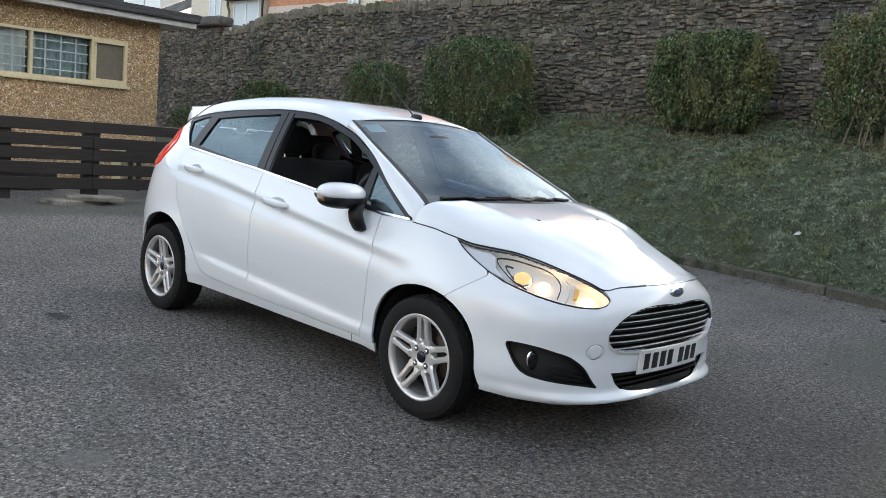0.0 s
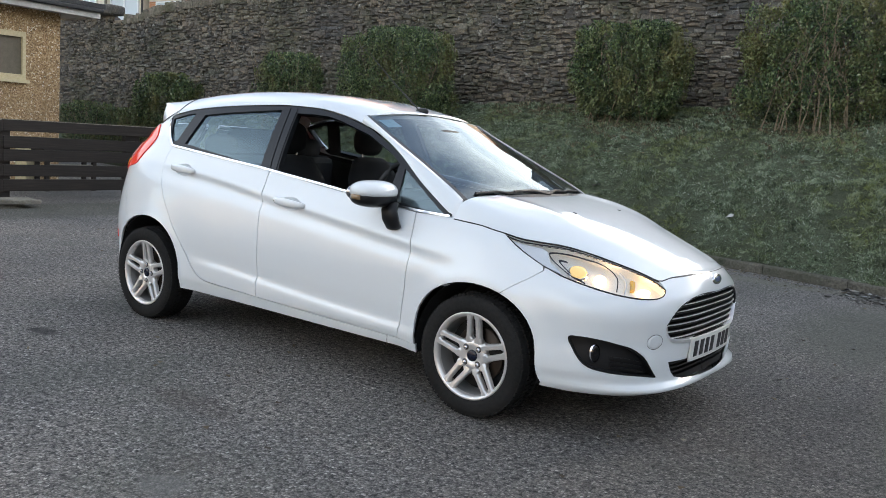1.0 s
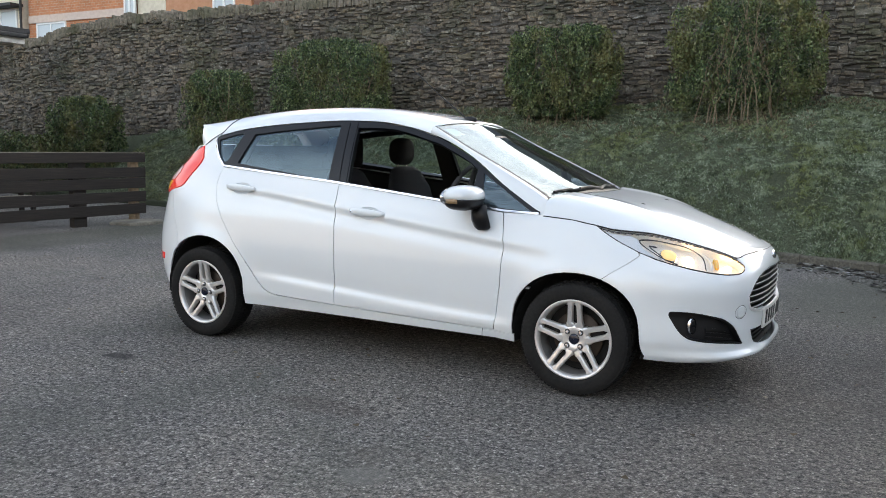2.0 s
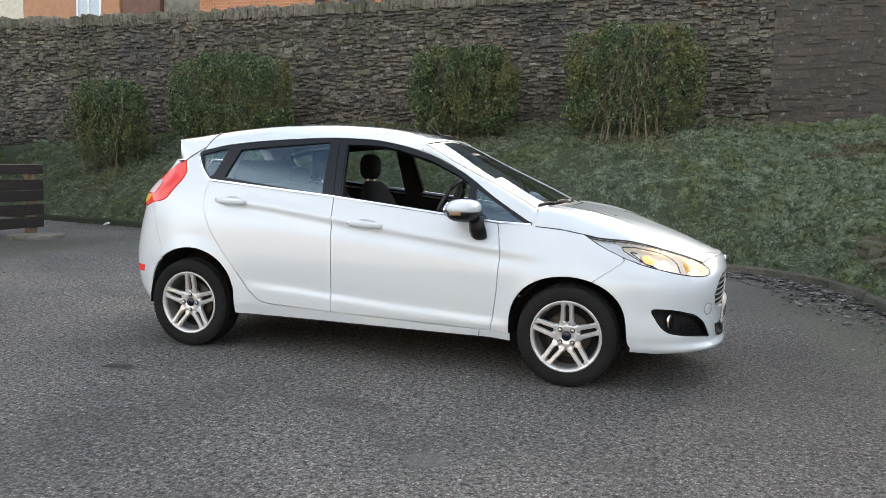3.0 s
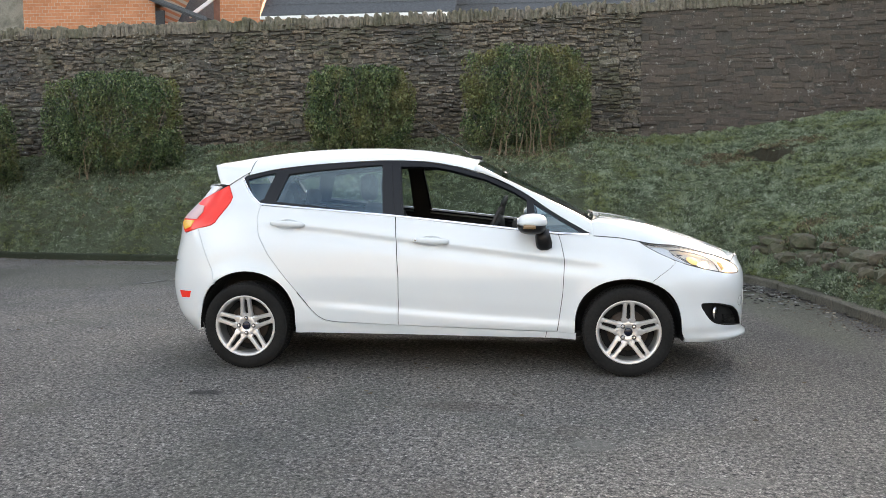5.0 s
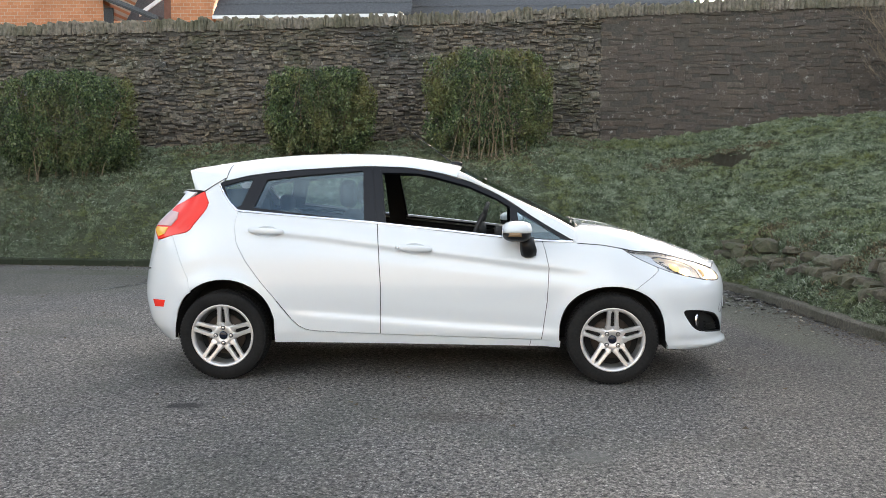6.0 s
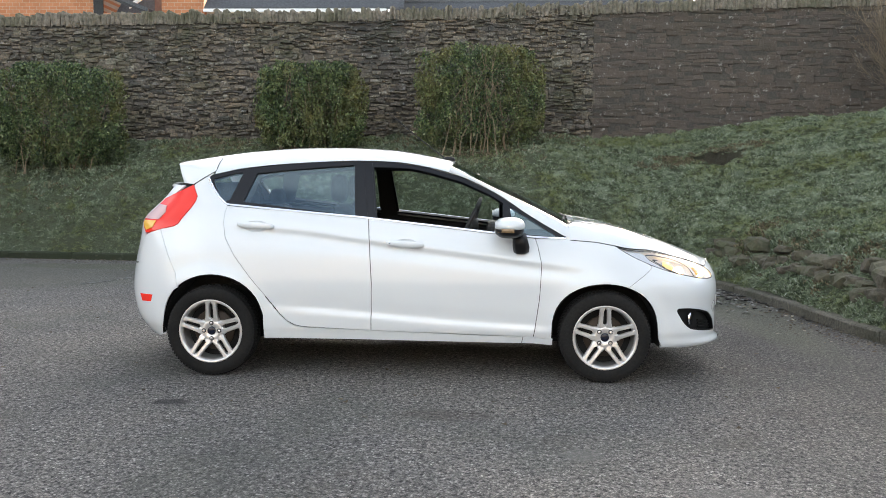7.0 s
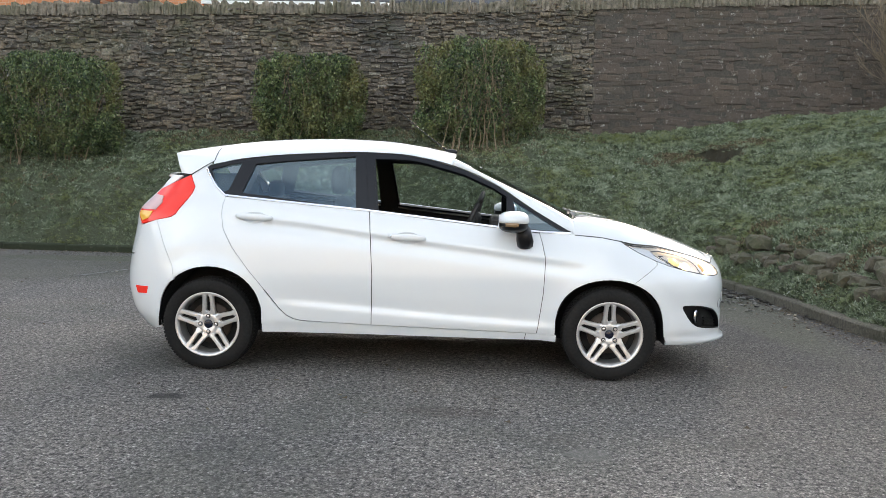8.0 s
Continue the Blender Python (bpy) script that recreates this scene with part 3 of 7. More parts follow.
GLASS_SIDE = glass("window_side", (0.74, 0.82, 0.85), (0.70, 0.9, 1.0), 2.15)
GLASS_SCREEN = glass("windscreen_glass", (0.5, 0.55, 0.55), (0.86, 0.96, 1.0), 1.85)
LENS = glass("lamp_lens", (0.92, 0.93, 0.94), (1, 1, 1), 1.45)
# faint glow added to the red; the rear reflector, no lamp, shares it
RED = mat("red_lens", (0.55, 0.02, 0.012), 0.12, 0.0, Emission_Color=(1, 0.05, 0.03, 1), Emission_Strength=0.06)
CLEAR_LENS = mat("clear_lens", (0.55, 0.36, 0.36), 0.1)
AMBER = mat("amber_lens", (0.80, 0.46, 0.07), 0.15)
BULB = mat("lit_bulb", (1, 0.85, 0.6), 0.3, 0.0, Emission_Color=(1.0, 0.58, 0.22, 1), Emission_Strength=5.0)
LENS_GLOW = mat("lit_lens", (0.62, 0.46, 0.2), 0.15, 0.0, Emission_Color=(1.0, 0.62, 0.2, 1), Emission_Strength=0.16)
PLATE = mat("plate_white", (0.66, 0.66, 0.64), 0.4)
INK = mat("plate_ink", (0.012, 0.012, 0.014), 0.5)
BADGE_BLUE = mat("badge_blue", (0.006, 0.009, 0.022), 0.2)
bsdf(RUBBER).inputs["Specular IOR Level"].default_value = 0.22
STEEL = mat("brake_steel", (0.06, 0.045, 0.035), 0.55, 0.6)



# ---- panels cut from the surface ----
from mathutils.geometry import delaunay_2d_cdt


def side_u(x, z):
    """The surface's u for a place x along the side."""
    if x > FRONT_FROM:
        s = min(1.0, (x - FRONT_FROM) / (soft_table(NOSE, z) - FRONT_FROM))
        return FRONT_FROM + WRAP * math.degrees(math.asin(s ** (soft_table(NOSE_POWER, z) / 2))) / 90
    if x < REAR_FROM:
        s = min(1.0, (x - REAR_FROM) / (soft_table(TAIL, z) - REAR_FROM))
        return REAR_FROM - WRAP * math.degrees(math.asin(s**1.6)) / 90
    return x


def on_side(*points):
    return [(side_u(x, z), z) for x, z in points]




def even(u, z):
    """u respaced so that equal steps are about equal lengths on the surface."""
    if u > FRONT_FROM:
        return FRONT_FROM + WRAP * ((u - FRONT_FROM) / WRAP) ** (2 / soft_table(NOSE_POWER, z))
    if u < REAR_FROM:
        return REAR_FROM - WRAP * min(1, (REAR_FROM - u) / WRAP) ** (2 / 3.2)
    return u


def uneven(v, z):
    if v > FRONT_FROM:
        return FRONT_FROM + WRAP * min(1, (v - FRONT_FROM) / WRAP) ** (soft_table(NOSE_POWER, z) / 2)
    if v < REAR_FROM:
        return REAR_FROM - WRAP * min(1, (REAR_FROM - v) / WRAP) ** 1.6
    return v


def inside(p, poly):
    x, y = p
    odd = False
    for (x0, y0), (x1, y1) in zip(poly, poly[1:] + poly[:1]):
        if (y0 > y) != (y1 > y) and x < (x1 - x0) * (y - y0) / (y1 - y0) + x0:
            odd = not odd
    return odd


def shrunk(poly, d):
    """The outline moved inwards by d."""
    if not d:
        return list(poly)
    area = sum(a[0] * b[1] - b[0] * a[1] for a, b in zip(poly, poly[1:] + poly[:1]))
    s = 1 if area > 0 else -1
    out = []
    for k, p in enumerate(poly):
        a, b = Vector(poly[k - 1]), Vector(poly[(k + 1) % len(poly)])
        q = Vector(p)
        e, f = (q - a), (b - q)
        if e.length < 1e-9 or f.length < 1e-9:
            out.append(p)
            continue
        e.normalize(), f.normalize()
        n = Vector((-e.y - f.y, e.x + f.x)) * s
        n = n / max(0.5, n.length_squared / 2) if n.length > 1e-6 else n
        out.append(tuple(q + n * d))
    return out


def dense(poly, step):
    out = []
    for a, b in zip(poly, poly[1:] + poly[:1]):
        n = max(1, int(math.hypot(a[0] - b[0], a[1] - b[1]) / step + 0.5))
        out += [(a[0] + (b[0] - a[0]) * k / n, a[1] + (b[1] - a[1]) * k / n) for k in range(n)]
    return out


def rounded(poly, r=0.02, n=3, keep=()):
    """The outline with its corners rounded off."""
    out = []
    for k, p in enumerate(poly):
        a, q, b = Vector(poly[k - 1]), Vector(p), Vector(poly[(k + 1) % len(poly)])
        ra, rb = min(r, (a - q).length * 0.45), min(r, (b - q).length * 0.45)
        p0, p1 = q + (a - q).normalized() * ra, q + (b - q).normalized() * rb
        for i in range(n + 1):
            t = i / n
            out.append(tuple(p0 * (1 - t) ** 2 + q * 2 * t * (1 - t) + p1 * t * t))
    return out


def panel_mesh(name, poly, holes=(), out=0.0, gap=0.0025, depth=0.012, step=0.022, rows=None, mirror=False, both=False):
    """A curved panel: the outline (u, z) laid on the surface, with its edge turned in by depth."""
    poly = shrunk(dense([(even(u, z), z) for u, z in poly], step), gap)
    if both:
        poly = [(2.5 if u > 2.493 else -2.45 if u < -2.443 else u, z) for u, z in poly]
    holes = [dense([(even(u, z), z) for u, z in h], step) for h in holes]
    surf = lambda v, z, o: skin(uneven(v, z), z, o)
    us = [p[0] for p in poly]
    zs = [p[1] for p in poly]
    pts = [Vector(p) for p in poly]
    edges = [(k, (k + 1) % len(poly)) for k in range(len(poly))]
    for h in holes:
        k0 = len(pts)
        pts += [Vector(p) for p in h]
        edges += [(k0 + k, k0 + (k + 1) % len(h)) for k in range(len(h))]
    rim = list(pts)
    cols = list(np.arange(min(us) + step / 2, max(us), step))
    z = min(zs) + step / 2
    while z < max(zs):
        for u in cols:
            if inside((u, z), poly) and not any(inside((u, z), h) for h in holes):
                if min((u - q.x) ** 2 + (z - q.y) ** 2 for q in rim) > (0.4 * step) ** 2:
                    pts.append(Vector((u, z)))
        z += step * 0.7
    v2, e2, f2, *_ = delaunay_2d_cdt(pts, edges, [], 0, 1e-6)
    faces = []
    for f in f2:
        c = (sum(v2[i].x for i in f) / 3, sum(v2[i].y for i in f) / 3)
        if inside(c, poly) and not any(inside(c, h) for h in holes):
            a, b, d = (v2[i] for i in f)
            if abs((b - a).cross(d - a)) > 1e-9:
                faces.append(tuple(f) if (b - a).cross(d - a) > 0 else tuple(reversed(f)))
    verts = [tuple(surf(p.x, p.y, out)) for p in v2]
    if depth:
        count = {}
        for f in faces:
            for a, b in zip(f, f[1:] + f[:1]):
                count[a, b] = 1
        border = [(a, b) for a, b in count if (b, a) not in count]
        top, low = {}, {}
        for a, b in border:
            for i in (a, b):
                if i not in low:
                    top[i] = len(verts)
                    verts.append(verts[i])
                    low[i] = len(verts)
                    verts.append(tuple(surf(v2[i].x, v2[i].y, out - depth)))
            faces.append((top[b], top[a], low[a], low[b]))
    if both:
        n = len(verts)
        verts = verts + [(x, -y, z) for x, y, z in verts]
        faces = faces + [tuple(n + i for i in reversed(f)) for f in faces]
    elif mirror:
        verts = [(x, -y, z) for x, y, z in verts]
        faces = [tuple(reversed(f)) for f in faces]
    return data_mesh(name, verts, faces)


def panels(name, poly, material, parent, label="", **more):
    """The panel of the right side and its twin on the left."""
    pair = []
    for flip in (False, True):
        par = parent[flip] if isinstance(parent, (list, tuple)) else parent
        pair.append(part_of(name, panel_mesh(name, poly, mirror=flip, **more), material, par, label, True))
    return pair


def arch(xc, r, top, z0, z1=None, n=22, power=0.8):
    """Wheel arch as points (x, z), from its front foot over the top to its rear foot."""
    out = []
    for k in range(n + 1):
        a = math.pi * k / n
        x = xc + r * math.cos(a)
        z = 0.288 + top * math.sin(a) ** power
        out.append((x, z))
    return [(xc + r, z0)] + out[1:-1] + [(xc - r, z1 if z1 is not None else z0)]


CAR = tagged(new("car"), "white five-door hatchback car parked on the tarmac", "car")
ARCH_F = arch(1.2405, 0.331, 0.337, 0.226, 0.226, power=0.70)
ARCH_R = arch(-1.232, 0.332, 0.364, 0.244, 0.29)
F_FRONT = [(0.799, 0.282), (0.808, 0.327), (0.834, 0.525), (0.845, 0.736), (0.822, 0.849), (0.806, 0.897)]
B_GAP = [(-0.25, 1.011), (-0.237, 0.865), (-0.22, 0.618), (-0.222, 0.309)]
R_REAR = [(-0.60, 0.3225), (-0.66, 0.3255), (-0.71, 0.336), (-0.752, 0.358), (-0.797, 0.400), (-0.84, 0.452), (-0.893, 0.518), (-1.0, 0.645), (-1.094, 0.768), (-1.16, 0.892), (-1.176, 0.98), (-1.175, 1.034), (-1.165, 1.084)]
BELT_F = [(0.55, 0.923), (0.125, 0.969)]
BELT_R = [(-0.31, 1.015), (-0.83, 1.057)]
HEADLIGHT = [(1.395, 0.85), (1.497, 0.831), (1.608, 0.823), (1.726, 0.815), (1.822, 0.794), (1.901, 0.769), (1.964, 0.74), (2.028, 0.713), (2.084, 0.687), (2.102, 0.671), (2.089, 0.65), (2.044, 0.638), (1.955, 0.638), (1.84, 0.649), (1.736, 0.667), (1.652, 0.688), (1.595, 0.707), (1.543, 0.735), (1.499, 0.773), (1.443, 0.815)]
FOG = [(1.566, 0.470), (1.675, 0.469), (1.771, 0.46), (1.932, 0.433), (2.027, 0.392), (2.115, 0.319), (2.15, 0.293), (2.037, 0.306), (1.789, 0.322), (1.677, 0.336), (1.620, 0.368)]
GRILLE = [(2.5, 0.642), (2.338, 0.641), (2.26, 0.622), (2.197, 0.588), (2.15, 0.541), (2.134, 0.521), (2.151, 0.485), (2.201, 0.457), (2.301, 0.446), (2.5, 0.431)]
LOW_GRILLE = [(2.5, 0.354), (2.212, 0.36), (2.257, 0.309), (2.29, 0.285), (2.357, 0.269), (2.5, 0.256)]
HEADLIGHT = [(p.x, p.y) for p in smooth_line([(u, z, 0) for u, z in HEADLIGHT + HEADLIGHT[:1]], 3)][:-1]
FOG = rounded(FOG, 0.035, 4)
SEAM = [(1.531, 0.722), (1.431, 0.678)]
SHUT = [(1.027, 0.887), (1.177, 0.876), (1.394, 0.854), (1.497, 0.838), (1.61, 0.829), (1.726, 0.82), (1.828, 0.799), (1.902, 0.775), (1.967, 0.745), (2.057, 0.708), (2.145, 0.72), (2.325, 0.729), (2.5, 0.731)]
TAIL_LIGHT = [(-1.423, 1.212), (-1.332, 1.14), (-1.330, 1.10), (-1.339, 1.067), (-1.386, 0.966), (-1.42, 0.948), (-1.495, 0.935), (-1.78, 0.895), (-1.916, 0.964), (-1.84, 1.041), (-1.804, 1.116), (-1.547, 1.175)]
DLO = [(-1.168, 1.089), (-1.229, 1.141), (-1.311, 1.257), (-1.308, 1.268), (-1.291, 1.28), (-1.116, 1.318), (-0.858, 1.349), (-0.635, 1.365), (-0.339, 1.378), (-0.115, 1.372), (0.109, 1.34), (0.332, 1.279), (0.554, 1.178), (0.771, 1.037), (1.0, 0.906), (1.005, 0.896)]

CUPS = [[(x + 0.082 * math.cos(a), z - 0.002 + 0.036 * math.sin(a)) for a in np.linspace(0, 2 * math.pi, 29)[:-1]] for x, z in ((-0.01, 0.853), (-0.965, 0.957))]
front_doors = panels("front_door", on_side(*F_FRONT, *BELT_F, *B_GAP), PAINT, CAR, step=0.02, holes=CUPS[:1])
rear_doors = panels("rear_door", on_side(*B_GAP[::-1], *BELT_R, *R_REAR[::-1]), PAINT, CAR, step=0.02, holes=CUPS[1:])
panels("sill", on_side((-0.905, 0.247), (-0.23, 0.246), (0.49, 0.241), (0.80, 0.240), (0.918, 0.232), (0.918, 0.272), (0.80, 0.280), (0.49, 0.286), (0.133, 0.295), (-0.222, 0.306), (-0.60, 0.3195), (-0.66, 0.3225), (-0.712, 0.333), (-0.754, 0.355), (-0.799, 0.397), (-0.842, 0.449), (-0.895, 0.514), (-0.907, 0.40)), PAINT, CAR, gap=0.0004)
fender = on_side(*F_FRONT[1:], (1.005, 0.894), (1.027, 0.887)) + SHUT[1:3] + [(1.443, 0.815), (1.499, 0.773), (1.539, 0.739)] + SEAM + on_side(*ARCH_F[8:]) + on_side((0.918, 0.272), (0.80, 0.281))
panels("front_fender", fender, PAINT, CAR, gap=0.0015)
quarter = on_side(*R_REAR[6:], (-1.229, 1.141), (-1.311, 1.257), (-1.308, 1.268), (-1.285, 1.288), (-1.287, 1.302)) + TAIL_LIGHT[:7] + [(-1.561, 0.93), (-1.447, 0.778), (-1.36, 0.65)] + on_side((-1.456, 0.561)) + [(side_u(x, z), z) for x, z in ARCH_R[::-1] if z > 0.40 and (x > -1.45)] + on_side((-0.907, 0.40), (-0.893, 0.51))
panels("quarter_panel", quarter, PAINT, CAR, gap=0.0006)
bumper = [*SEAM[::-1], (1.543, 0.735), (1.595, 0.707), (1.652, 0.688), (1.736, 0.667), (1.84, 0.649), (1.955, 0.638), (2.044, 0.638), (2.089, 0.65), (2.102, 0.671), (2.084, 0.687), *SHUT[9:], (2.499, 0.2), (2.2, 0.2), (1.781, 0.221), (1.568, 0.217), (1.414, 0.226)] + on_side(*ARCH_F[1:9])
BUMPER = part_of("front_bumper", panel_mesh("front_bumper", bumper, holes=[FOG, [p if p[0] < 2.5 else (2.51, p[1]) for p in GRILLE], [p if p[0] < 2.5 else (2.51, p[1]) for p in LOW_GRILLE]], gap=0.0012, both=True, step=0.02), PAINT, CAR, smooth=True)
rear_bumper = on_side((-1.456, 0.561)) + [(-1.36, 0.65), (-1.447, 0.778), (-1.561, 0.93), (-1.70, 0.905), (-1.80, 0.885), (-1.86, 0.70), (-2.44, 0.68), (-2.44, 0.21), (-1.8, 0.215), (-1.55, 0.25)] + [(side_u(x, z), z) for x, z in ARCH_R[::-1] if x < -1.462 and z > 0.27]
REAR_BUMPER = part_of("rear_bumper", panel_mesh("rear_bumper", rear_bumper, both=True), PAINT, CAR, smooth=True)
tail = [(-1.86, 0.705), (-1.80, 0.885), (-1.92, 0.964), (-1.845, 1.041), (-1.81, 1.116), (-1.62, 1.17), (-1.55, 1.21), (-2.44, 1.23), (-2.44, 0.69)]
window_hole = [(-2.45, 1.02), (-1.98, 1.02), (-1.80, 1.20), (-2.45, 1.20)]
part_of("tailgate", panel_mesh("tailgate", tail, holes=[window_hole], both=True), PAINT, CAR, smooth=True)
part_of("rear_window", panel_mesh("rear_window", [(-2.44, 1.0), (-1.96, 1.0), (-1.75, 1.215), (-2.44, 1.215)], both=True, out=-0.008), GLOSS_BLACK, CAR, smooth=True)

# the dark shell behind the panels, with wheel wells and floor
liner = on_side((-1.6, 0.245), (-0.9, 0.25), (0.9, 0.245), (1.55, 0.225), (1.55, 0.62), (1.42, 0.66), (1.36, 0.80), (1.2, 0.85), (1.0, 0.875), (0.5, 0.91), (-0.31, 0.995), (-0.83, 1.037), (-1.3, 1.1), (-1.55, 0.9))
wells = [[(side_u(x, z), z) for x, z in a] for a in (arch(1.2445, 0.34, 0.35, 0.16), arch(-1.2245, 0.34, 0.375, 0.16))]
front_in = [(1.478, 0.247), (2.4, 0.265), (2.396, 0.693), (2.156, 0.667), (2.095, 0.611), (1.454, 0.624)]
part_of("body_shell", panel_mesh("body_shell", liner, holes=wells, out=-0.022, gap=0, depth=0, both=True, step=0.05), SHADOW_BLACK, CAR, smooth=True)
part_of("front_structure", panel_mesh("front_structure", front_in, out=-0.07, gap=0, depth=0, both=True, step=0.05), SHADOW_BLACK, CAR, smooth=True)
part("floor_pan", boxes((-1.5, 1.6, -0.58, 0.58, 0.215, 0.25)), SHADOW_BLACK, CAR)
part("sill_box", boxes((-0.9, 0.92, -0.70, 0.70, 0.225, 0.25)), SHADOW_BLACK, CAR)
part("boot_box", boxes((-1.7, -0.92, -0.5, 0.5, 0.25, 0.75)), SHADOW_BLACK, CAR)
part("engine_box", boxes((0.95, 1.66, -0.42, 0.42, 0.25, 0.66)), SHADOW_BLACK, CAR)
part("front_beam", boxes((1.85, 1.995, -0.3, 0.3, 0.25, 0.68)), SHADOW_BLACK, CAR)
for xc, r in ((1.2445, 0.345), (-1.2245, 0.372)):
    for s in (-1, 1):
        verts, faces = [], []
        n = 24
        for k in range(n + 1):
            low = 0.17 if xc > 0 else 0.06
            a = -low + (math.pi + 2 * low) * k / n
            for y in (0.798, 0.54):
                verts.append((xc + min(r, 0.34) * math.cos(a), s * y, 0.288 + r * math.sin(a)))
        faces = [(2 * k, 2 * k + 1, 2 * k + 3, 2 * k + 2) for k in range(n)]
        c = len(verts)
        verts += [(xc, s * 0.54, 0.288)]
        faces += [(2 * k + 1, 2 * k + 3, c) for k in range(n)]
        part_of("wheel_well", data_mesh("wheel_well", verts, faces), SHADOW_BLACK, CAR)


panels("boot_lining", [(-1.2, 0.7), (-1.2, 1.06), (-1.28, 1.25), (-2.4, 1.25), (-2.4, 0.7)], SHADOW_BLACK, CAR, out=-0.05, depth=0, gap=0, step=0.06)


# ---- bonnet, screen and roof ----
def grid_mesh(name, rows, both=True, flip=False):
    """A sheet through rows of equally many points, and its mirror image."""
    n, m = len(rows), len(rows[0])
    verts = [tuple(p) for row in rows for p in row]
    faces = [(i * m + j, i * m + j + 1, (i + 1) * m + j + 1, (i + 1) * m + j) for i in range(n - 1) for j in range(m - 1)]
    if flip:
        faces = [tuple(reversed(f)) for f in faces]
    if both:
        k = len(verts)
        verts += [(x, -y, z) for x, y, z in verts]
        faces += [tuple(k + i for i in reversed(f)) for f in faces]
    return data_mesh(name, verts, faces)


CROWN = [(0.98, 1.0), (1.05, 0.998), (1.2, 0.982), (1.4, 0.947), (1.6, 0.892), (1.8, 0.822), (1.95, 0.762), (2.005, 0.738), (2.04, 0.731)]


def bonnet_rows():
    edge = smooth_line([(u, z, 0) for u, z in SHUT], 6)
    rows = []
    for e in edge:
        p = skin(e.x, e.y)
        if p.x < 1.0:
            continue
        crown = max(soft_table(CROWN, p.x), p.z)
        power = lerp_table([(1.0, 17), (1.15, 11), (1.35, 6.5), (1.6, 3.6), (1.85, 2.6), (2.04, 2)], p.x)
        row = []
        for k in range(33):
            t = 1 - (k / 32) ** 1.6
            y = p.y * t * 0.9925
            shift = 0.095 * (1 - t * t) * max(0.0, 1 - (p.x - 1.0) / 0.45)
            over = max(soft_table(CROWN, p.x + shift), p.z)
            z = over - (over - p.z) * t**power
            ridge = 0.006 * math.exp(-(((abs(y) - 0.43 * min(1, abs(p.y) / 0.6)) / 0.05) ** 2)) * min(1, abs(p.y) / 0.5)
            row.append((p.x + shift, y, z + ridge))
        rows.append(row)
    # turned-in edge
    return [[(x, y, z) for x, y, z in row] for row in rows]


rows = bonnet_rows()
rows = [[(r[0][0] - 0.006, r[0][1] * 0.98, r[0][2] - 0.04), (r[0][0] - 0.003, r[0][1] * 0.996, r[0][2] - 0.006)] + r for r in rows]
rows.insert(0, [(x - 0.030, y, z - 0.012) for x, y, z in rows[0]])
BONNET = part_of("bonnet", grid_mesh("bonnet", rows, flip=True), PAINT, CAR, smooth=True)

SCREEN_EDGE = [(0.262, -0.536, 1.345), (0.48, -0.565, 1.235), (0.70, -0.60, 1.132), (0.915, -0.638, 1.028), (1.01, -0.655, 0.975)]
edge = smooth_line(SCREEN_EDGE, 6)


def bow_of(t):
    return 0.015 + 0.032 * t


def rise_of(t):
    return 0.034 - 0.010 * t


def screen_row(p, t, lift=0.0, n=14):
    """A line across the windscreen at the height of edge point p: bowed forwards and up."""
    bow, up = bow_of(t), rise_of(t)
    return [(p.x + bow * (1 - (1 - k / n) ** 1.7) + lift * 0.6, p.y * (1 - k / n), p.z + up * (1 - (1 - k / n) ** 1.7) + lift) for k in range(n + 1)]


rows = [screen_row(p, i / (len(edge) - 1)) for i, p in enumerate(edge)]
part_of("windscreen", grid_mesh("windscreen", rows, flip=True), GLASS_SCREEN, CAR, smooth=True)
# black band round the screen
band = []
for i, p in enumerate(edge):
    r = screen_row(p, i / (len(edge) - 1), 0.0025)
    a, b = Vector(r[0]), Vector(r[1])
    band.append([tuple(a + (b - a) * f) for f in (0.3, 0.6, 0.9)])
for flip in (False, True):
    part_of("screen_border", grid_mesh("screen_border", [[(x, -y, z) for x, y, z in r] for r in band] if flip else band, both=False, flip=not flip), TRIM, CAR, smooth=True)
rows = [screen_row(edge[-1], 1, 0.002), [(x + 0.05, y * 0.985, z - 0.04) for x, y, z in screen_row(edge[-1], 1)], [(x + 0.10, y * 0.985, z - 0.045) for x, y, z in screen_row(edge[-1], 1)]]
part_of("scuttle", grid_mesh("scuttle", rows, flip=True), TRIM, CAR, smooth=True)

ROOF = [(-1.6, 1.372), (-1.54, 1.382), (-1.3, 1.418), (-1.07, 1.447), (-0.8, 1.468), (-0.5, 1.475), (-0.2, 1.464), (0.03, 1.436), (0.2, 1.401), (0.29, 1.378), (0.32, 1.37)]
RAIL = [(-1.7, 1.25), (-1.45, 1.265), (-1.275, 1.285), (-1.116, 1.32), (-0.858, 1.351), (-0.635, 1.367), (-0.339, 1.38), (-0.115, 1.374), (0.109, 1.342), (0.332, 1.281), (0.554, 1.18), (0.771, 1.039), (1.0, 0.906)]


def roof_point(x, t):
    """t: 1 at the rail over the side windows, 0 at the middle of the roof."""
    zr = soft_table(RAIL, x)
    yr = half_width(x, zr)
    top = soft_table(ROOF, x)
    return (x, -yr * t, top - (top - zr) * t**4.5)


rows = []
for k in range(56):
    x = -1.272 + k * (0.262 + 1.272) / 55
    row = [roof_point(x, 1 - (j / 24) ** 1.7) for j in range(25)]
    if k > 42:
        # the front edge bows forwards
        f = (k - 42) / 13
        row = [(px + f * f * 0.017 * (1 - (abs(py) / 0.55) ** 2), py, pz) for px, py, pz in row]
    rows.append(row)
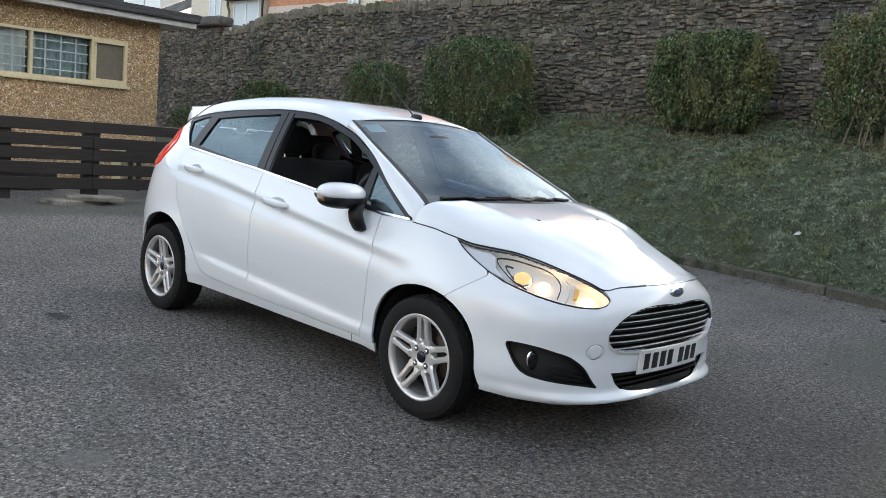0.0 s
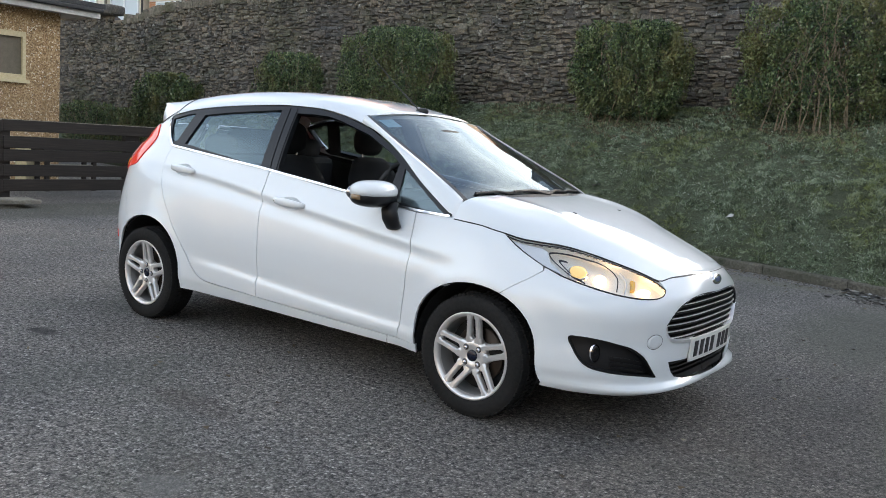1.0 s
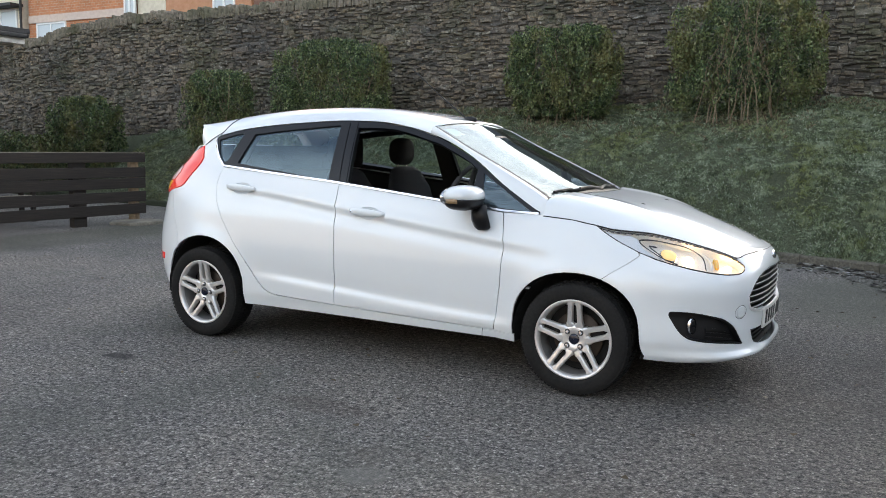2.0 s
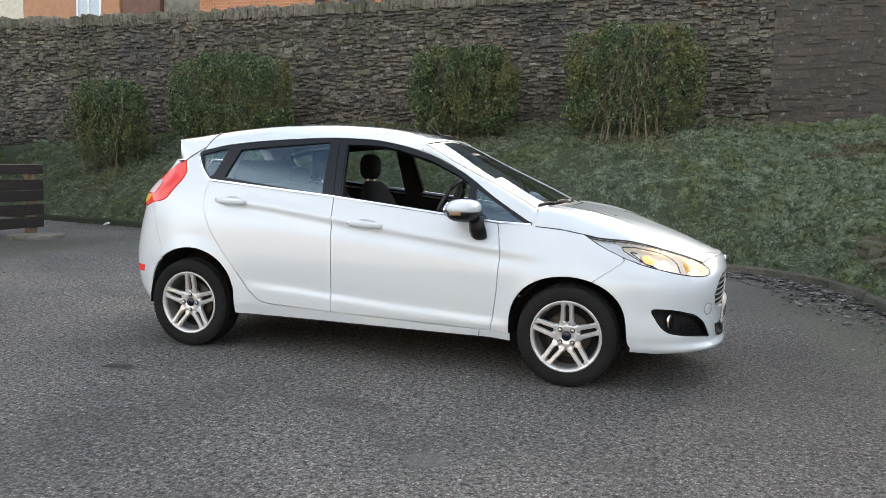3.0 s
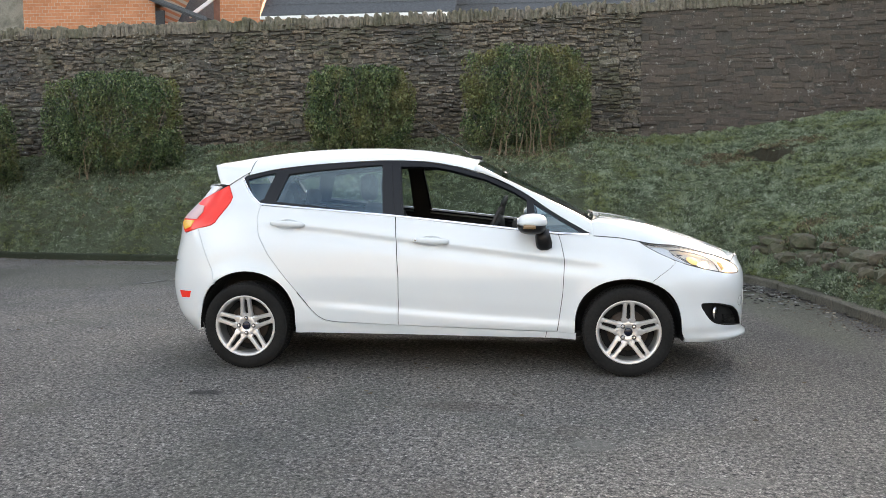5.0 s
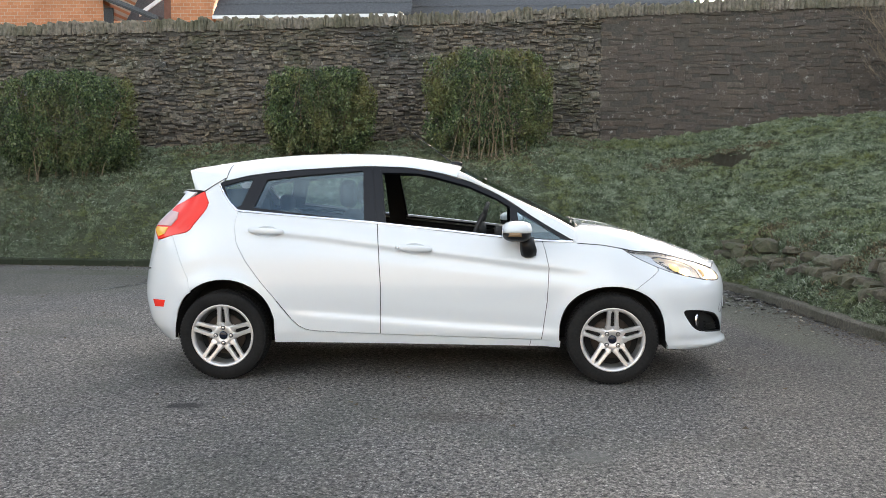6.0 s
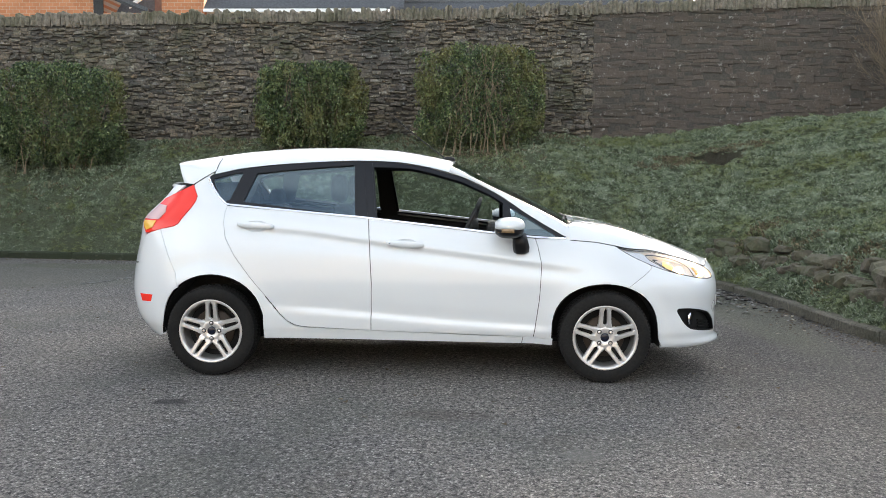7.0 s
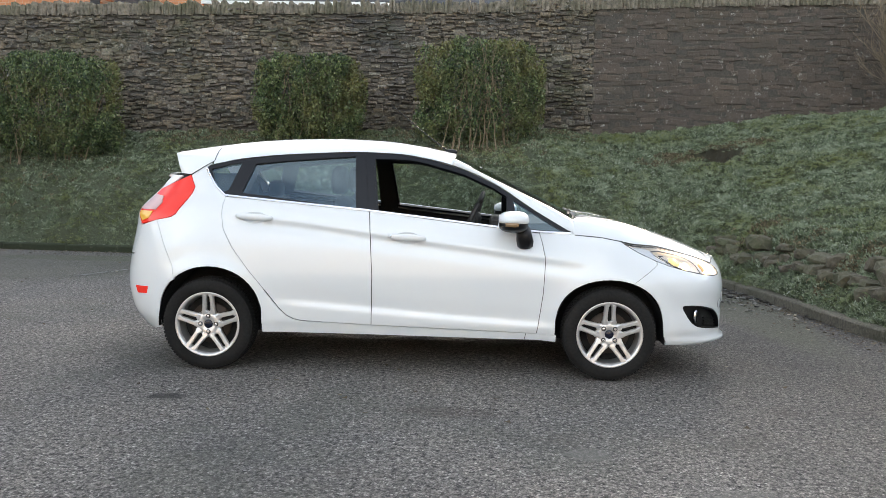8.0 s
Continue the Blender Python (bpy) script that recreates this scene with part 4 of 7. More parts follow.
# the roof's front edge comes down onto the windscreen
brow = []
for px, py, pz in rows[-1]:
    f = max(0.0, 1 - (abs(py) / 0.536) ** 1.7)
    brow.append((0.264 + 0.015 * f, py, 1.347 + 0.034 * f) if abs(py) < 0.536 else (px + 0.002, py, pz - 0.003))
rows.append(brow)
part_of("roof", grid_mesh("roof", rows), PAINT, CAR, smooth=True)
pillar = []
for i in range(25):
    t = i / 24
    q = edge[min(len(edge) - 1, round(t * (len(edge) - 1)))]
    x = 0.25 + (1.012 - 0.25) * t
    zr = soft_table(RAIL, x)
    a = Vector((x, -half_width(x, zr), zr))
    mid = (a + q) / 2 + Vector((0.006, -0.014, 0.010))
    lip = q + Vector((0.003, 0.009, 0.005))
    pillar.append([tuple(a * (1 - s) ** 2 + mid * 2 * s * (1 - s) + lip * s * s) for s in (0, 0.2, 0.4, 0.6, 0.8, 1)] + [tuple(lip + Vector((-0.004, 0.004, -0.014)))])
# the pillar's foot runs down into the bonnet's corner
pillar.append([(x + 0.036, y, z - 0.05) for x, y, z in pillar[-1]])
for flip in (False, True):
    part_of("windscreen_pillar", grid_mesh("windscreen_pillar", pillar if not flip else [[(x, -y, z) for x, y, z in r] for r in pillar], both=False, flip=flip), PAINT, CAR, smooth=True)

# tailgate spoiler, with fins down to the tail lights
rows = []
for k in range(11):
    f = k / 10
    low = skin(-1.423, 1.216, 0.0015) * (1 - f) + Vector((-1.497, -0.54, 1.224)) * f
    line = []
    for i in range(15):
        q = (i / 14) ** 1.5
        a = Vector(roof_point(-1.270, 0.972 * (1 - q))) + Vector((0, 0, 0.0015))
        b = Vector((-1.548 - 0.055 * (1 - (1 - q) ** 2), -0.49 * (1 - q), 1.352 + 0.024 * (1 - (1 - q) ** 3)))
        p = a * (1 - f) + b * f
        if i == 0:
            p += Vector((0, 0.010 * f, -0.010 * f))
        line.append(p)
    side = [low * (1 - h) + line[0] * h + Vector((0, -0.010 * math.sin(math.pi * h), 0)) for h in (0, 0.25, 0.5, 0.75, 0.92)]
    rows.append(side + line)
last, spoiler_seam = rows[-1], rows[0]
rows.append([p + Vector((-0.004, 0.004 if i < 6 else 0, -0.006 if i >= 5 else 0)) for i, p in enumerate(last)])
rows.append([p + Vector((0.006, 0.022 if i < 6 else 0, -0.03 if i >= 5 else 0)) for i, p in enumerate(last)])
rows.append([p + Vector((0.10, 0.03 if i < 6 else 0, -0.045 if i >= 5 else 0)) for i, p in enumerate(last)])
part_of("roof_spoiler", grid_mesh("roof_spoiler", rows, flip=True), PAINT, CAR, "white spoiler over the tailgate", True)

# ---- side windows ----
FRAME_HOLES = {
    "quarter": [(-1.249, 1.255), (-1.087, 1.297), (-1.150, 1.125), (-1.163, 1.107), (-1.191, 1.159)],
    "rear": [(-1.066, 1.109), (-0.998, 1.292), (-0.80, 1.315), (-0.631, 1.330), (-0.366, 1.352), (-0.336, 1.026)],
    "front": [(-0.195, 1.013), (-0.239, 1.338), (-0.113, 1.338), (0.0, 1.332), (0.11, 1.31), (0.333, 1.249), (0.517, 1.168), (0.601, 1.117), (0.605, 0.93), (0.55, 0.935), (0.125, 0.98)],
    "corner": [(0.644, 1.096), (0.669, 0.935), (0.72, 0.922), (0.955, 0.907)],
}
belt_low = [(0.8, 0.899), (0.55, 0.922), (0.125, 0.968), (-0.31, 1.013), (-0.83, 1.055)]
frame_outline = on_side(*DLO, *belt_low)
panels("window_surround", frame_outline, PILLAR_BLACK, CAR, "black window surround and door pillars", holes=list(FRAME_HOLES.values()), out=-0.003, depth=0.03, gap=0.001)
panels("side_window", FRAME_HOLES["quarter"], GLASS_SIDE, CAR, "small fixed rear quarter window", out=-0.010, depth=0, gap=-0.004)
panels("side_window", FRAME_HOLES["rear"], GLASS_SIDE, rear_doors, "tinted rear door window", out=-0.012, depth=0, gap=-0.004)
part_of("side_window", panel_mesh("side_window", FRAME_HOLES["front"], mirror=True, out=-0.012, depth=0, gap=-0.004), GLASS_CLEAR, front_doors[1], "closed clear front door window", True)
panels("side_window", FRAME_HOLES["corner"], GLASS_SIDE, CAR, "small triangular front window", out=-0.010, depth=0, gap=-0.004)
panels("door_pillar", on_side((-0.345, 1.368), (-0.308, 1.02), (-0.252, 1.016), (-0.262, 1.06), (-0.305, 1.368)), PILLAR_BLACK, rear_doors, out=0.001, depth=0.006, gap=0.001)
panels("door_pillar", on_side((-0.299, 1.368), (-0.256, 1.06), (-0.246, 1.014), (-0.205, 1.01), (-0.25, 1.366)), PILLAR_BLACK, front_doors, out=0.001, depth=0.006, gap=0.001)
chrome_low = [(x, z + 0.002) for x, z in [(-1.165, 1.082), (-0.83, 1.053), (-0.31, 1.011), (0.125, 0.966), (0.55, 0.920), (0.8, 0.896), (1.0, 0.889)]]
strip = on_side(*chrome_low, *[(x, z + 0.011) for x, z in chrome_low[::-1]])
panels("belt_trim", strip, CHROME, CAR, "bright chrome strip under the side windows", out=0.006, depth=0.012, gap=0, step=0.03)
up = [(-1.168, 1.084), (-1.234, 1.141), (-1.316, 1.257)]
panels("quarter_trim", on_side(*up, *[(x + 0.011, z + 0.003) for x, z in up[::-1]]), CHROME, CAR, out=0.004, depth=0.01, gap=0, step=0.03)


# ---- wheels ----
def lathe(profile, n=48, axis_y=True):
    """Turns a profile of (radius, y) about the wheel's axle."""
    verts, faces = [], []
    m = len(profile)
    for k in range(n):
        a = 2 * math.pi * k / n
        verts += [(r * math.cos(a), y, r * math.sin(a)) for r, y in profile]
    for k in range(n):
        for j in range(m - 1):
            faces.append((k * m + j, k * m + j + 1, ((k + 1) % n) * m + j + 1, ((k + 1) % n) * m + j))
    return verts, faces


def loft_bar(sections):
    """A closed bar through sections of equally many points."""
    m = len(sections[0])
    verts = [tuple(p) for s in sections for p in s]
    faces = [(i * m + j, i * m + (j + 1) % m, (i + 1) * m + (j + 1) % m, (i + 1) * m + j) for i in range(len(sections) - 1) for j in range(m)]
    faces += [tuple(range(m - 1, -1, -1)), tuple(range(m * (len(sections) - 1), m * len(sections)))]
    return verts, faces


def turned(verts, a, centre=(0, 0)):
    c, s = math.cos(a), math.sin(a)
    return [(x * c - z * s, y, x * s + z * c) for x, y, z in verts]


def build_wheel():
    """Outer face towards -y, axle at the origin."""
    wheel = new("wheel")
    tyre = lathe([(0.196, -0.078), (0.203, -0.090), (0.225, -0.0965), (0.250, -0.097), (0.267, -0.093), (0.2775, -0.084), (0.2825, -0.072), (0.284, -0.03), (0.284, 0.03), (0.2825, 0.072), (0.2775, 0.084), (0.25, 0.097), (0.21, 0.092), (0.196, 0.08)], 72)
    t = part_of("tyre", data_mesh("tyre", *tyre), RUBBER, wheel, "black road tyre with a worn tread", True)
    verts, faces = [], []
    for k in range(76):
        a = 2 * math.pi * k / 76
        for y0, y1, twist in ((-0.0875, -0.046, 0.02), (-0.040, -0.004, -0.02), (0.004, 0.040, 0.02), (0.046, 0.081, -0.02)):
            b0, b1 = a + twist, a + twist + 0.055
            n = len(verts)
            for r in (0.283, 0.2915):
                ro = r - (0.006 if abs(y0 + y1) > 0.1 else 0.001)
                for b, y in ((b0, y0), (b1, y0), (b1, y1), (b0, y1)):
                    rr = ro - (0.004 if abs(y) > 0.07 else 0)
                    verts.append((rr * math.cos(b), y, rr * math.sin(b)))
            faces += [(n + 4, n + 5, n + 6, n + 7), (n, n + 1, n + 5, n + 4), (n + 1, n + 2, n + 6, n + 5), (n + 2, n + 3, n + 7, n + 6), (n + 3, n, n + 4, n + 7)]
    tread = part_of("tread", data_mesh("tread", verts, faces), RUBBER, t)
    tread["kind"] = "stuff"
    rim = lathe([(0.201, -0.086), (0.2035, -0.092), (0.200, -0.0945), (0.193, -0.0925), (0.187, -0.088), (0.183, -0.078), (0.181, -0.066)], 64)
    lip = part_of("rim", data_mesh("rim", *rim), ALLOY, wheel, "silver alloy rim", True)
    barrel = lathe([(0.181, -0.066), (0.178, -0.05), (0.174, -0.02), (0.170, 0.03), (0.182, 0.06), (0.2, 0.085)], 64)
    part_of("barrel", data_mesh("barrel", *barrel), BARREL, lip, "dull inner barrel", True)
    for k in range(5):
        base = math.pi / 2 + k * 2 * math.pi / 5
        for side in (-1, 1):
            secs = []
            for r, off, w, y, d in ((0.056, 0.0205, 0.0225, -0.070, 0.03), (0.076, 0.0225, 0.0215, -0.0740, 0.028), (0.086, 0.0262, 0.0128, -0.076, 0.026), (0.12, 0.0245, 0.0122, -0.080, 0.026), (0.168, 0.0222, 0.0118, -0.0870, 0.024), (0.178, 0.0205, 0.0170, -0.0885, 0.024), (0.192, 0.0195, 0.0180, -0.090, 0.022)):
                c = side * off
                secs.append([(r, y + d, c - w - 0.002), (r, y + 0.006, c - w), (r, y, c - w * 0.55), (r, y - 0.001, c + w * 0.55), (r, y + 0.006, c + w), (r, y + d, c + w + 0.002)])
            v, f = loft_bar(secs)
            part_of("spoke", data_mesh("spoke", turned(v, base), f), ALLOY, wheel)
        # floor of the slot between a pair of spokes, black to paint in its shade
        v, f = loft_bar([[(r, y, -0.016), (r, y, 0.016), (r, y + 0.012, 0.016), (r, y + 0.012, -0.016)] for r, y in ((0.07, -0.040), (0.12, -0.045), (0.172, -0.052))])
        part_of("spoke_web", data_mesh("spoke_web", turned(v, base), f), SHADOW_BLACK, wheel)
    hub = lathe([(0.001, -0.066), (0.026, -0.066), (0.031, -0.0725), (0.058, -0.0722), (0.069, -0.069), (0.075, -0.060), (0.078, -0.03)], 48)
    part_of("hub", data_mesh("hub", *hub), ALLOY, wheel, "", True)
    cap = lathe([(0.0005, -0.0775), (0.02, -0.0765), (0.0262, -0.0735), (0.0272, -0.060)], 28)
    part_of("centre_cap", data_mesh("centre_cap", *cap), BADGE_BLUE, wheel, "dark blue centre cap", True)
    for k in range(4):
        a = math.pi / 4 + k * math.pi / 2
        nut = lathe([(0.0005, -0.084), (0.006, -0.083), (0.0095, -0.079), (0.0105, -0.06)], 6)
        v = [(x + 0.049 * math.cos(a), y, z + 0.049 * math.sin(a)) for x, y, z in nut[0]]
        # flat dark disc paints the shade of the well round each nut
        well = lathe([(0.0005, -0.0735), (0.0142, -0.0735), (0.0152, -0.0715)], 16)
        part_of("nut_well", data_mesh("nut_well", [(x + 0.049 * math.cos(a), y, z + 0.049 * math.sin(a)) for x, y, z in well[0]], well[1]), ALLOY_DARK, wheel)
        part_of("wheel_nut", data_mesh("wheel_nut", v, nut[1]), CHROME, wheel)
    disc = lathe([(0.03, -0.016), (0.128, -0.016), (0.13, -0.012), (0.13, 0.0)], 40)
    part_of("brake_disc", data_mesh("brake_disc", *disc), STEEL, wheel, "worn steel brake disc", True)
    back = lathe([(0.001, 0.012), (0.178, 0.012)], 32)
    part_of("back_plate", data_mesh("back_plate", *back), SHADOW_BLACK, wheel)
    return wheel


wheel = build_wheel()
for x, y, turn in ((1.2445, -0.737, 0), (-1.2445, -0.737, 0), (1.2445, 0.737, 180), (-1.2445, 0.737, 180)):
    m = pose(x, y, 0.288, 0, 0, turn)
    w = wheel if (x, y) == (1.2445, -0.737) else copy_thing(wheel, m)
    w.matrix_basis = m
    if x < 0:
        for c in w.children:
            if c.name.startswith(("wheel_nut", "nut_well")):
                c.matrix_basis = Matrix.Rotation(math.pi / 4, 4, "Y")
    w.parent = CAR


# ---- ribbons, lamps and front details ----
def ribbon_mesh(name, line, half, out, depth=0.015, both=True, n=4, mirror=False):
    """A bar laid along a line (u, z) of the body, standing out by out."""
    pts = smooth_line([(u, z, 0) for u, z in line], n)
    secs = []
    for p in pts:
        a, b = skin(p.x, p.y + half, out), skin(p.x, p.y - half, out)
        c, d = skin(p.x, p.y - half, out - depth), skin(p.x, p.y + half, out - depth)
        secs.append([tuple(q) for q in (a, b, c, d)])
    v, f = loft_bar(secs)
    if both:
        k = len(v)
        v = v + [(x, -y, z) for x, y, z in v]
        f = f + [tuple(k + i for i in reversed(q)) for q in f]
    elif mirror:
        v, f = [(x, -y, z) for x, y, z in v], [tuple(reversed(q)) for q in f]
    return data_mesh(name, v, f)


GRILLE_SIDE = [(0.444, 2.301), (0.457, 2.201), (0.485, 2.154), (0.521, 2.138), (0.541, 2.152), (0.588, 2.2), (0.622, 2.262), (0.641, 2.338)]
for z in (0.462, 0.492, 0.522, 0.552, 0.582, 0.610):
    u0 = lerp_table(GRILLE_SIDE, z) + 0.004
    line = [(u0 + (2.4999 - u0) * k / 8, z + 0.004 * math.sin(math.pi * k / 16)) for k in range(9)]
    slat = part_of("grille_slat", ribbon_mesh("grille_slat", [(u, q - 0.006) for u, q in line], 0.0085, -0.016, 0.03), TRIM, BUMPER, smooth=False)
    part_of("slat_edge", ribbon_mesh("slat_edge", line, 0.0019, -0.009, 0.012), BRIGHT, slat, "thin chrome edge of a grille slat")
under = [(2.134, 0.521), (2.151, 0.485), (2.201, 0.456), (2.301, 0.445), (2.395, 0.44), (2.4999, 0.430)]
part_of("grille_trim", ribbon_mesh("grille_trim", under, 0.006, 0.004, 0.03), BRIGHT, BUMPER, "chrome strip under the grille")
over = [(2.134, 0.521), (2.15, 0.541), (2.197, 0.588), (2.26, 0.622), (2.338, 0.641), (2.418, 0.646), (2.4999, 0.642)]
part_of("grille_frame", ribbon_mesh("grille_frame", over, 0.004, 0.0, 0.04), TRIM, BUMPER)
for z in (0.275, 0.297, 0.319, 0.34):
    u0 = lerp_table([(0.265, 2.361), (0.285, 2.292), (0.309, 2.259), (0.36, 2.214)], z) + 0.005
    part_of("lower_slat", ribbon_mesh("lower_slat", [(u0 + (2.4999 - u0) * k / 6, z) for k in range(7)], 0.0045, -0.02, 0.03), TRIM, BUMPER)

# number plate, unreadable bars for its writing
plate = new("number_plate")
plate.parent = CAR
plate.matrix_basis = pose(2.066, 0, 0.396, 0, 3, 0)
bend = lambda y: -0.012 * (y / 0.26) ** 2
part_of("plate_board", data_mesh("plate_board", *loft_bar([[(bend(y) + dx, y, z) for dx, z in ((0.004, -0.0535), (0.004, 0.0535), (0.0025, 0.0555), (-0.004, 0.0555), (-0.004, -0.0555), (0.0025, -0.0555))] for y in np.linspace(-0.26, 0.26, 15)])), PLATE, plate, "white front number plate")
part("plate_holder", boxes((-0.03, -0.018, -0.255, 0.255, -0.05, 0.05)), TRIM, plate)
for k, y in enumerate((-0.205, -0.142, -0.079, -0.016, 0.083, 0.146, 0.209)):
    part("plate_bar", boxes((bend(y) + 0.001, bend(y) + 0.0056, y - 0.021, y + 0.021, -0.036, 0.037)), INK, plate, "dark bar")


def disc(name, at, radii, depth, material, parent, label="", axis="x", n=32, turn=None):
    """A flat round or oval boss facing forwards."""
    verts, faces = [], []
    rings = ((0.0, 1.0), (0.75, 1.0), (1.0, 0.55), (1.0, 0.0))
    for f, d in rings:
        for k in range(n):
            a = 2 * math.pi * k / n
            verts.append((d * depth, f * radii[0] * math.cos(a), f * radii[1] * math.sin(a)))
    for i in range(3):
        for k in range(n):
            faces.append((i * n + k, (i + 1) * n + k, (i + 1) * n + (k + 1) % n, i * n + (k + 1) % n))
    ob = part_of(name, data_mesh(name, verts, faces), material, parent, label, True)
    ob.matrix_basis = at
    return ob


badge = disc("badge", pose(2.052, 0, 0.697, 0, -14, 0), (0.058, 0.024), 0.008, CHROME, CAR, "oval chrome and blue badge")
disc("badge_field", pose(0.0045, 0, 0), (0.044, 0.0145), 0.005, mat("badge_field", (0.07, 0.09, 0.15), 0.2), badge)


def facing(u, z, out=0.0, flip=False):
    """A pose on the body's surface whose +x points straight out of it."""
    p, q = skin(u, z, 0.0), skin(u, z, 0.05)
    n = (q - p).normalized()
    p = skin(u, z, out)
    if flip:
        p, n = Vector((p.x, -p.y, p.z)), Vector((n.x, -n.y, n.z))
    up = Vector((0, 0, 1))
    side = up.cross(n).normalized()
    top = n.cross(side)
    m = Matrix((n, side, top)).transposed().to_4x4()
    return Matrix.Translation(p) @ m


def stroke(line, half, n=4):
    """The outline of a thin band along a line (u, z), of even width."""
    pts = smooth_line([(u, z, 0) for u, z in line], n)
    out, back = [], []
    for k, p in enumerate(pts):
        d = (pts[min(k + 1, len(pts) - 1)] - pts[max(k - 1, 0)]).normalized()
        out.append((p.x - d.y * half, p.y + d.x * half))
        back.append((p.x + d.y * half, p.y - d.x * half))
    return out + back[::-1]


for flip in (False, True):
    # headlamp: bright bowl, dark bezel, lit projector, amber block, clear cover
    lamp = new("headlight")
    lamp.parent = CAR
    lamp["label"] = "lit headlight under a clear swept-back cover"
    part_of("lamp_bowl", panel_mesh("lamp_bowl", HEADLIGHT, out=-0.040, gap=-0.004, depth=0, step=0.03, mirror=flip), mat("lamp_reflector", (0.84, 0.80, 0.72), 0.3, 0.35) if not flip else bpy.data.materials["lamp_reflector"], lamp, smooth=True)
    part_of("lamp_wall", panel_mesh("lamp_wall", HEADLIGHT, holes=[shrunk(HEADLIGHT, 0.006)], out=-0.002, gap=0.001, depth=0.040, step=0.03, mirror=flip), bpy.data.materials["lamp_reflector"], lamp, "bright inner wall of the headlight")
    tail_cover = [(1.405, 0.843), (1.497, 0.825), (1.599, 0.815), (1.623, 0.802), (1.595, 0.761), (1.606, 0.717), (1.552, 0.741), (1.506, 0.778), (1.448, 0.815)]
    part_of("lamp_cover", panel_mesh("lamp_cover", tail_cover, out=-0.010, gap=0.002, depth=0.02, step=0.03, mirror=flip), mat("lamp_shell", (0.62, 0.64, 0.66), 0.25) if not flip else bpy.data.materials["lamp_shell"], lamp, smooth=True)
    bezel = [(1.700, 0.695), (1.655, 0.715), (1.628, 0.745), (1.622, 0.785), (1.640, 0.800), (1.719, 0.799), (1.799, 0.785), (1.858, 0.766), (1.856, 0.71), (1.838, 0.672)]
    part_of("lamp_bezel", panel_mesh("lamp_bezel", stroke(bezel, 0.0024), out=-0.014, gap=0, depth=0.003, step=0.03, mirror=flip), TRIM, lamp, "dark bezel line")
    cowl = [(1.690, 0.772), (1.655, 0.774), (1.648, 0.745), (1.668, 0.715), (1.690, 0.703)]
    part_of("lamp_cowl", panel_mesh("lamp_cowl", stroke(cowl, 0.0028), out=-0.016, gap=0, depth=0.003, step=0.03, mirror=flip), TRIM, lamp, "dark cowl behind the projector")
    part_of("lamp_divider", panel_mesh("lamp_divider", stroke([(1.905, 0.748), (1.897, 0.70), (1.880, 0.668)], 0.0022), out=-0.022, gap=0, depth=0.012, step=0.03, mirror=flip), bpy.data.materials["lamp_shell"], lamp)
    part_of("lamp_edge", panel_mesh("lamp_edge", HEADLIGHT, holes=[shrunk(HEADLIGHT, 0.006)], out=-0.0005, gap=0.001, depth=0.006, step=0.03, mirror=flip), TRIM, lamp, "black edge of the headlight")
    ring = disc("projector_ring", facing(1.698, 0.739, -0.040, flip), (0.046, 0.046), 0.022, CHROME, lamp, "chrome ring round the projector")
    disc("projector_lens", pose(0.014, 0, 0), (0.038, 0.038), 0.016, LENS_GLOW, ring, "glowing projector lens")
    disc("reflector_bulb", facing(1.785, 0.722, -0.040, flip), (0.026, 0.026), 0.018, BULB, lamp, "glowing bulb")
    disc("side_bulb", facing(1.99, 0.681, -0.036, flip), (0.030, 0.014), 0.014, BULB, lamp, "glowing bulb")
    part_of("indicator_lens", panel_mesh("indicator_lens", [(1.926, 0.722), (1.945, 0.716), (1.936, 0.684), (1.918, 0.686)], out=-0.022, gap=0, depth=0.02, step=0.02, mirror=flip), AMBER, lamp, "amber indicator lens")
    cover = part_of("lens_cover", panel_mesh("lens_cover", HEADLIGHT, out=-0.001, gap=0.003, depth=0, step=0.022, mirror=flip), LENS, lamp, "clear headlight cover", True)
    cover.visible_shadow = False

    fog = new("fog_light")
    fog.parent = CAR
    part_of("fog_recess", panel_mesh("fog_recess", FOG, out=-0.035, gap=-0.006, depth=0, mirror=flip), TRIM, fog, smooth=True)
    part_of("fog_wall", panel_mesh("fog_wall", FOG, holes=[shrunk(dense(FOG, 0.02), 0.007)], out=-0.004, gap=0, depth=0.035, mirror=flip), TRIM, fog)
    # the fog lamp looks straight ahead out of its recess
    at = facing(1.715, 0.402, -0.030, flip).translation
    ring = disc("fog_ring", Matrix.Translation(at) @ Matrix.Rotation(0.5 if flip else -0.5, 4, "Z"), (0.026, 0.043), 0.014, CHROME, fog, "chrome ring")
    disc("fog_lens", pose(0.010, 0, 0), (0.022, 0.038), 0.008, GLOSS_BLACK, ring, "dark fog lamp glass")
    for z in (0.345, 0.366, 0.388):
        part_of("fog_rib", ribbon_mesh("fog_rib", [(1.814, z), (1.928, z - 0.008), (2.062 - (z - 0.345), z - 0.024)], 0.004, -0.022, 0.014, both=False, mirror=flip), TRIM, fog)
panels("sill_seam", stroke(on_side((0.735, 0.281), (0.731, 0.262), (0.727, 0.243)), 0.0016), TRIM, CAR, out=0.0006, gap=0, depth=0.004, step=0.03, label="dark seam between sill and front wing")
# black strip laid over the shut line to paint in its shade
part_of("bonnet_seal", ribbon_mesh("bonnet_seal", [(u, z + 0.001) for u, z in SHUT], 0.0022, 0.0006, 0.004), TRIM, BONNET, "black strip standing in for the shaded gap round the bonnet")
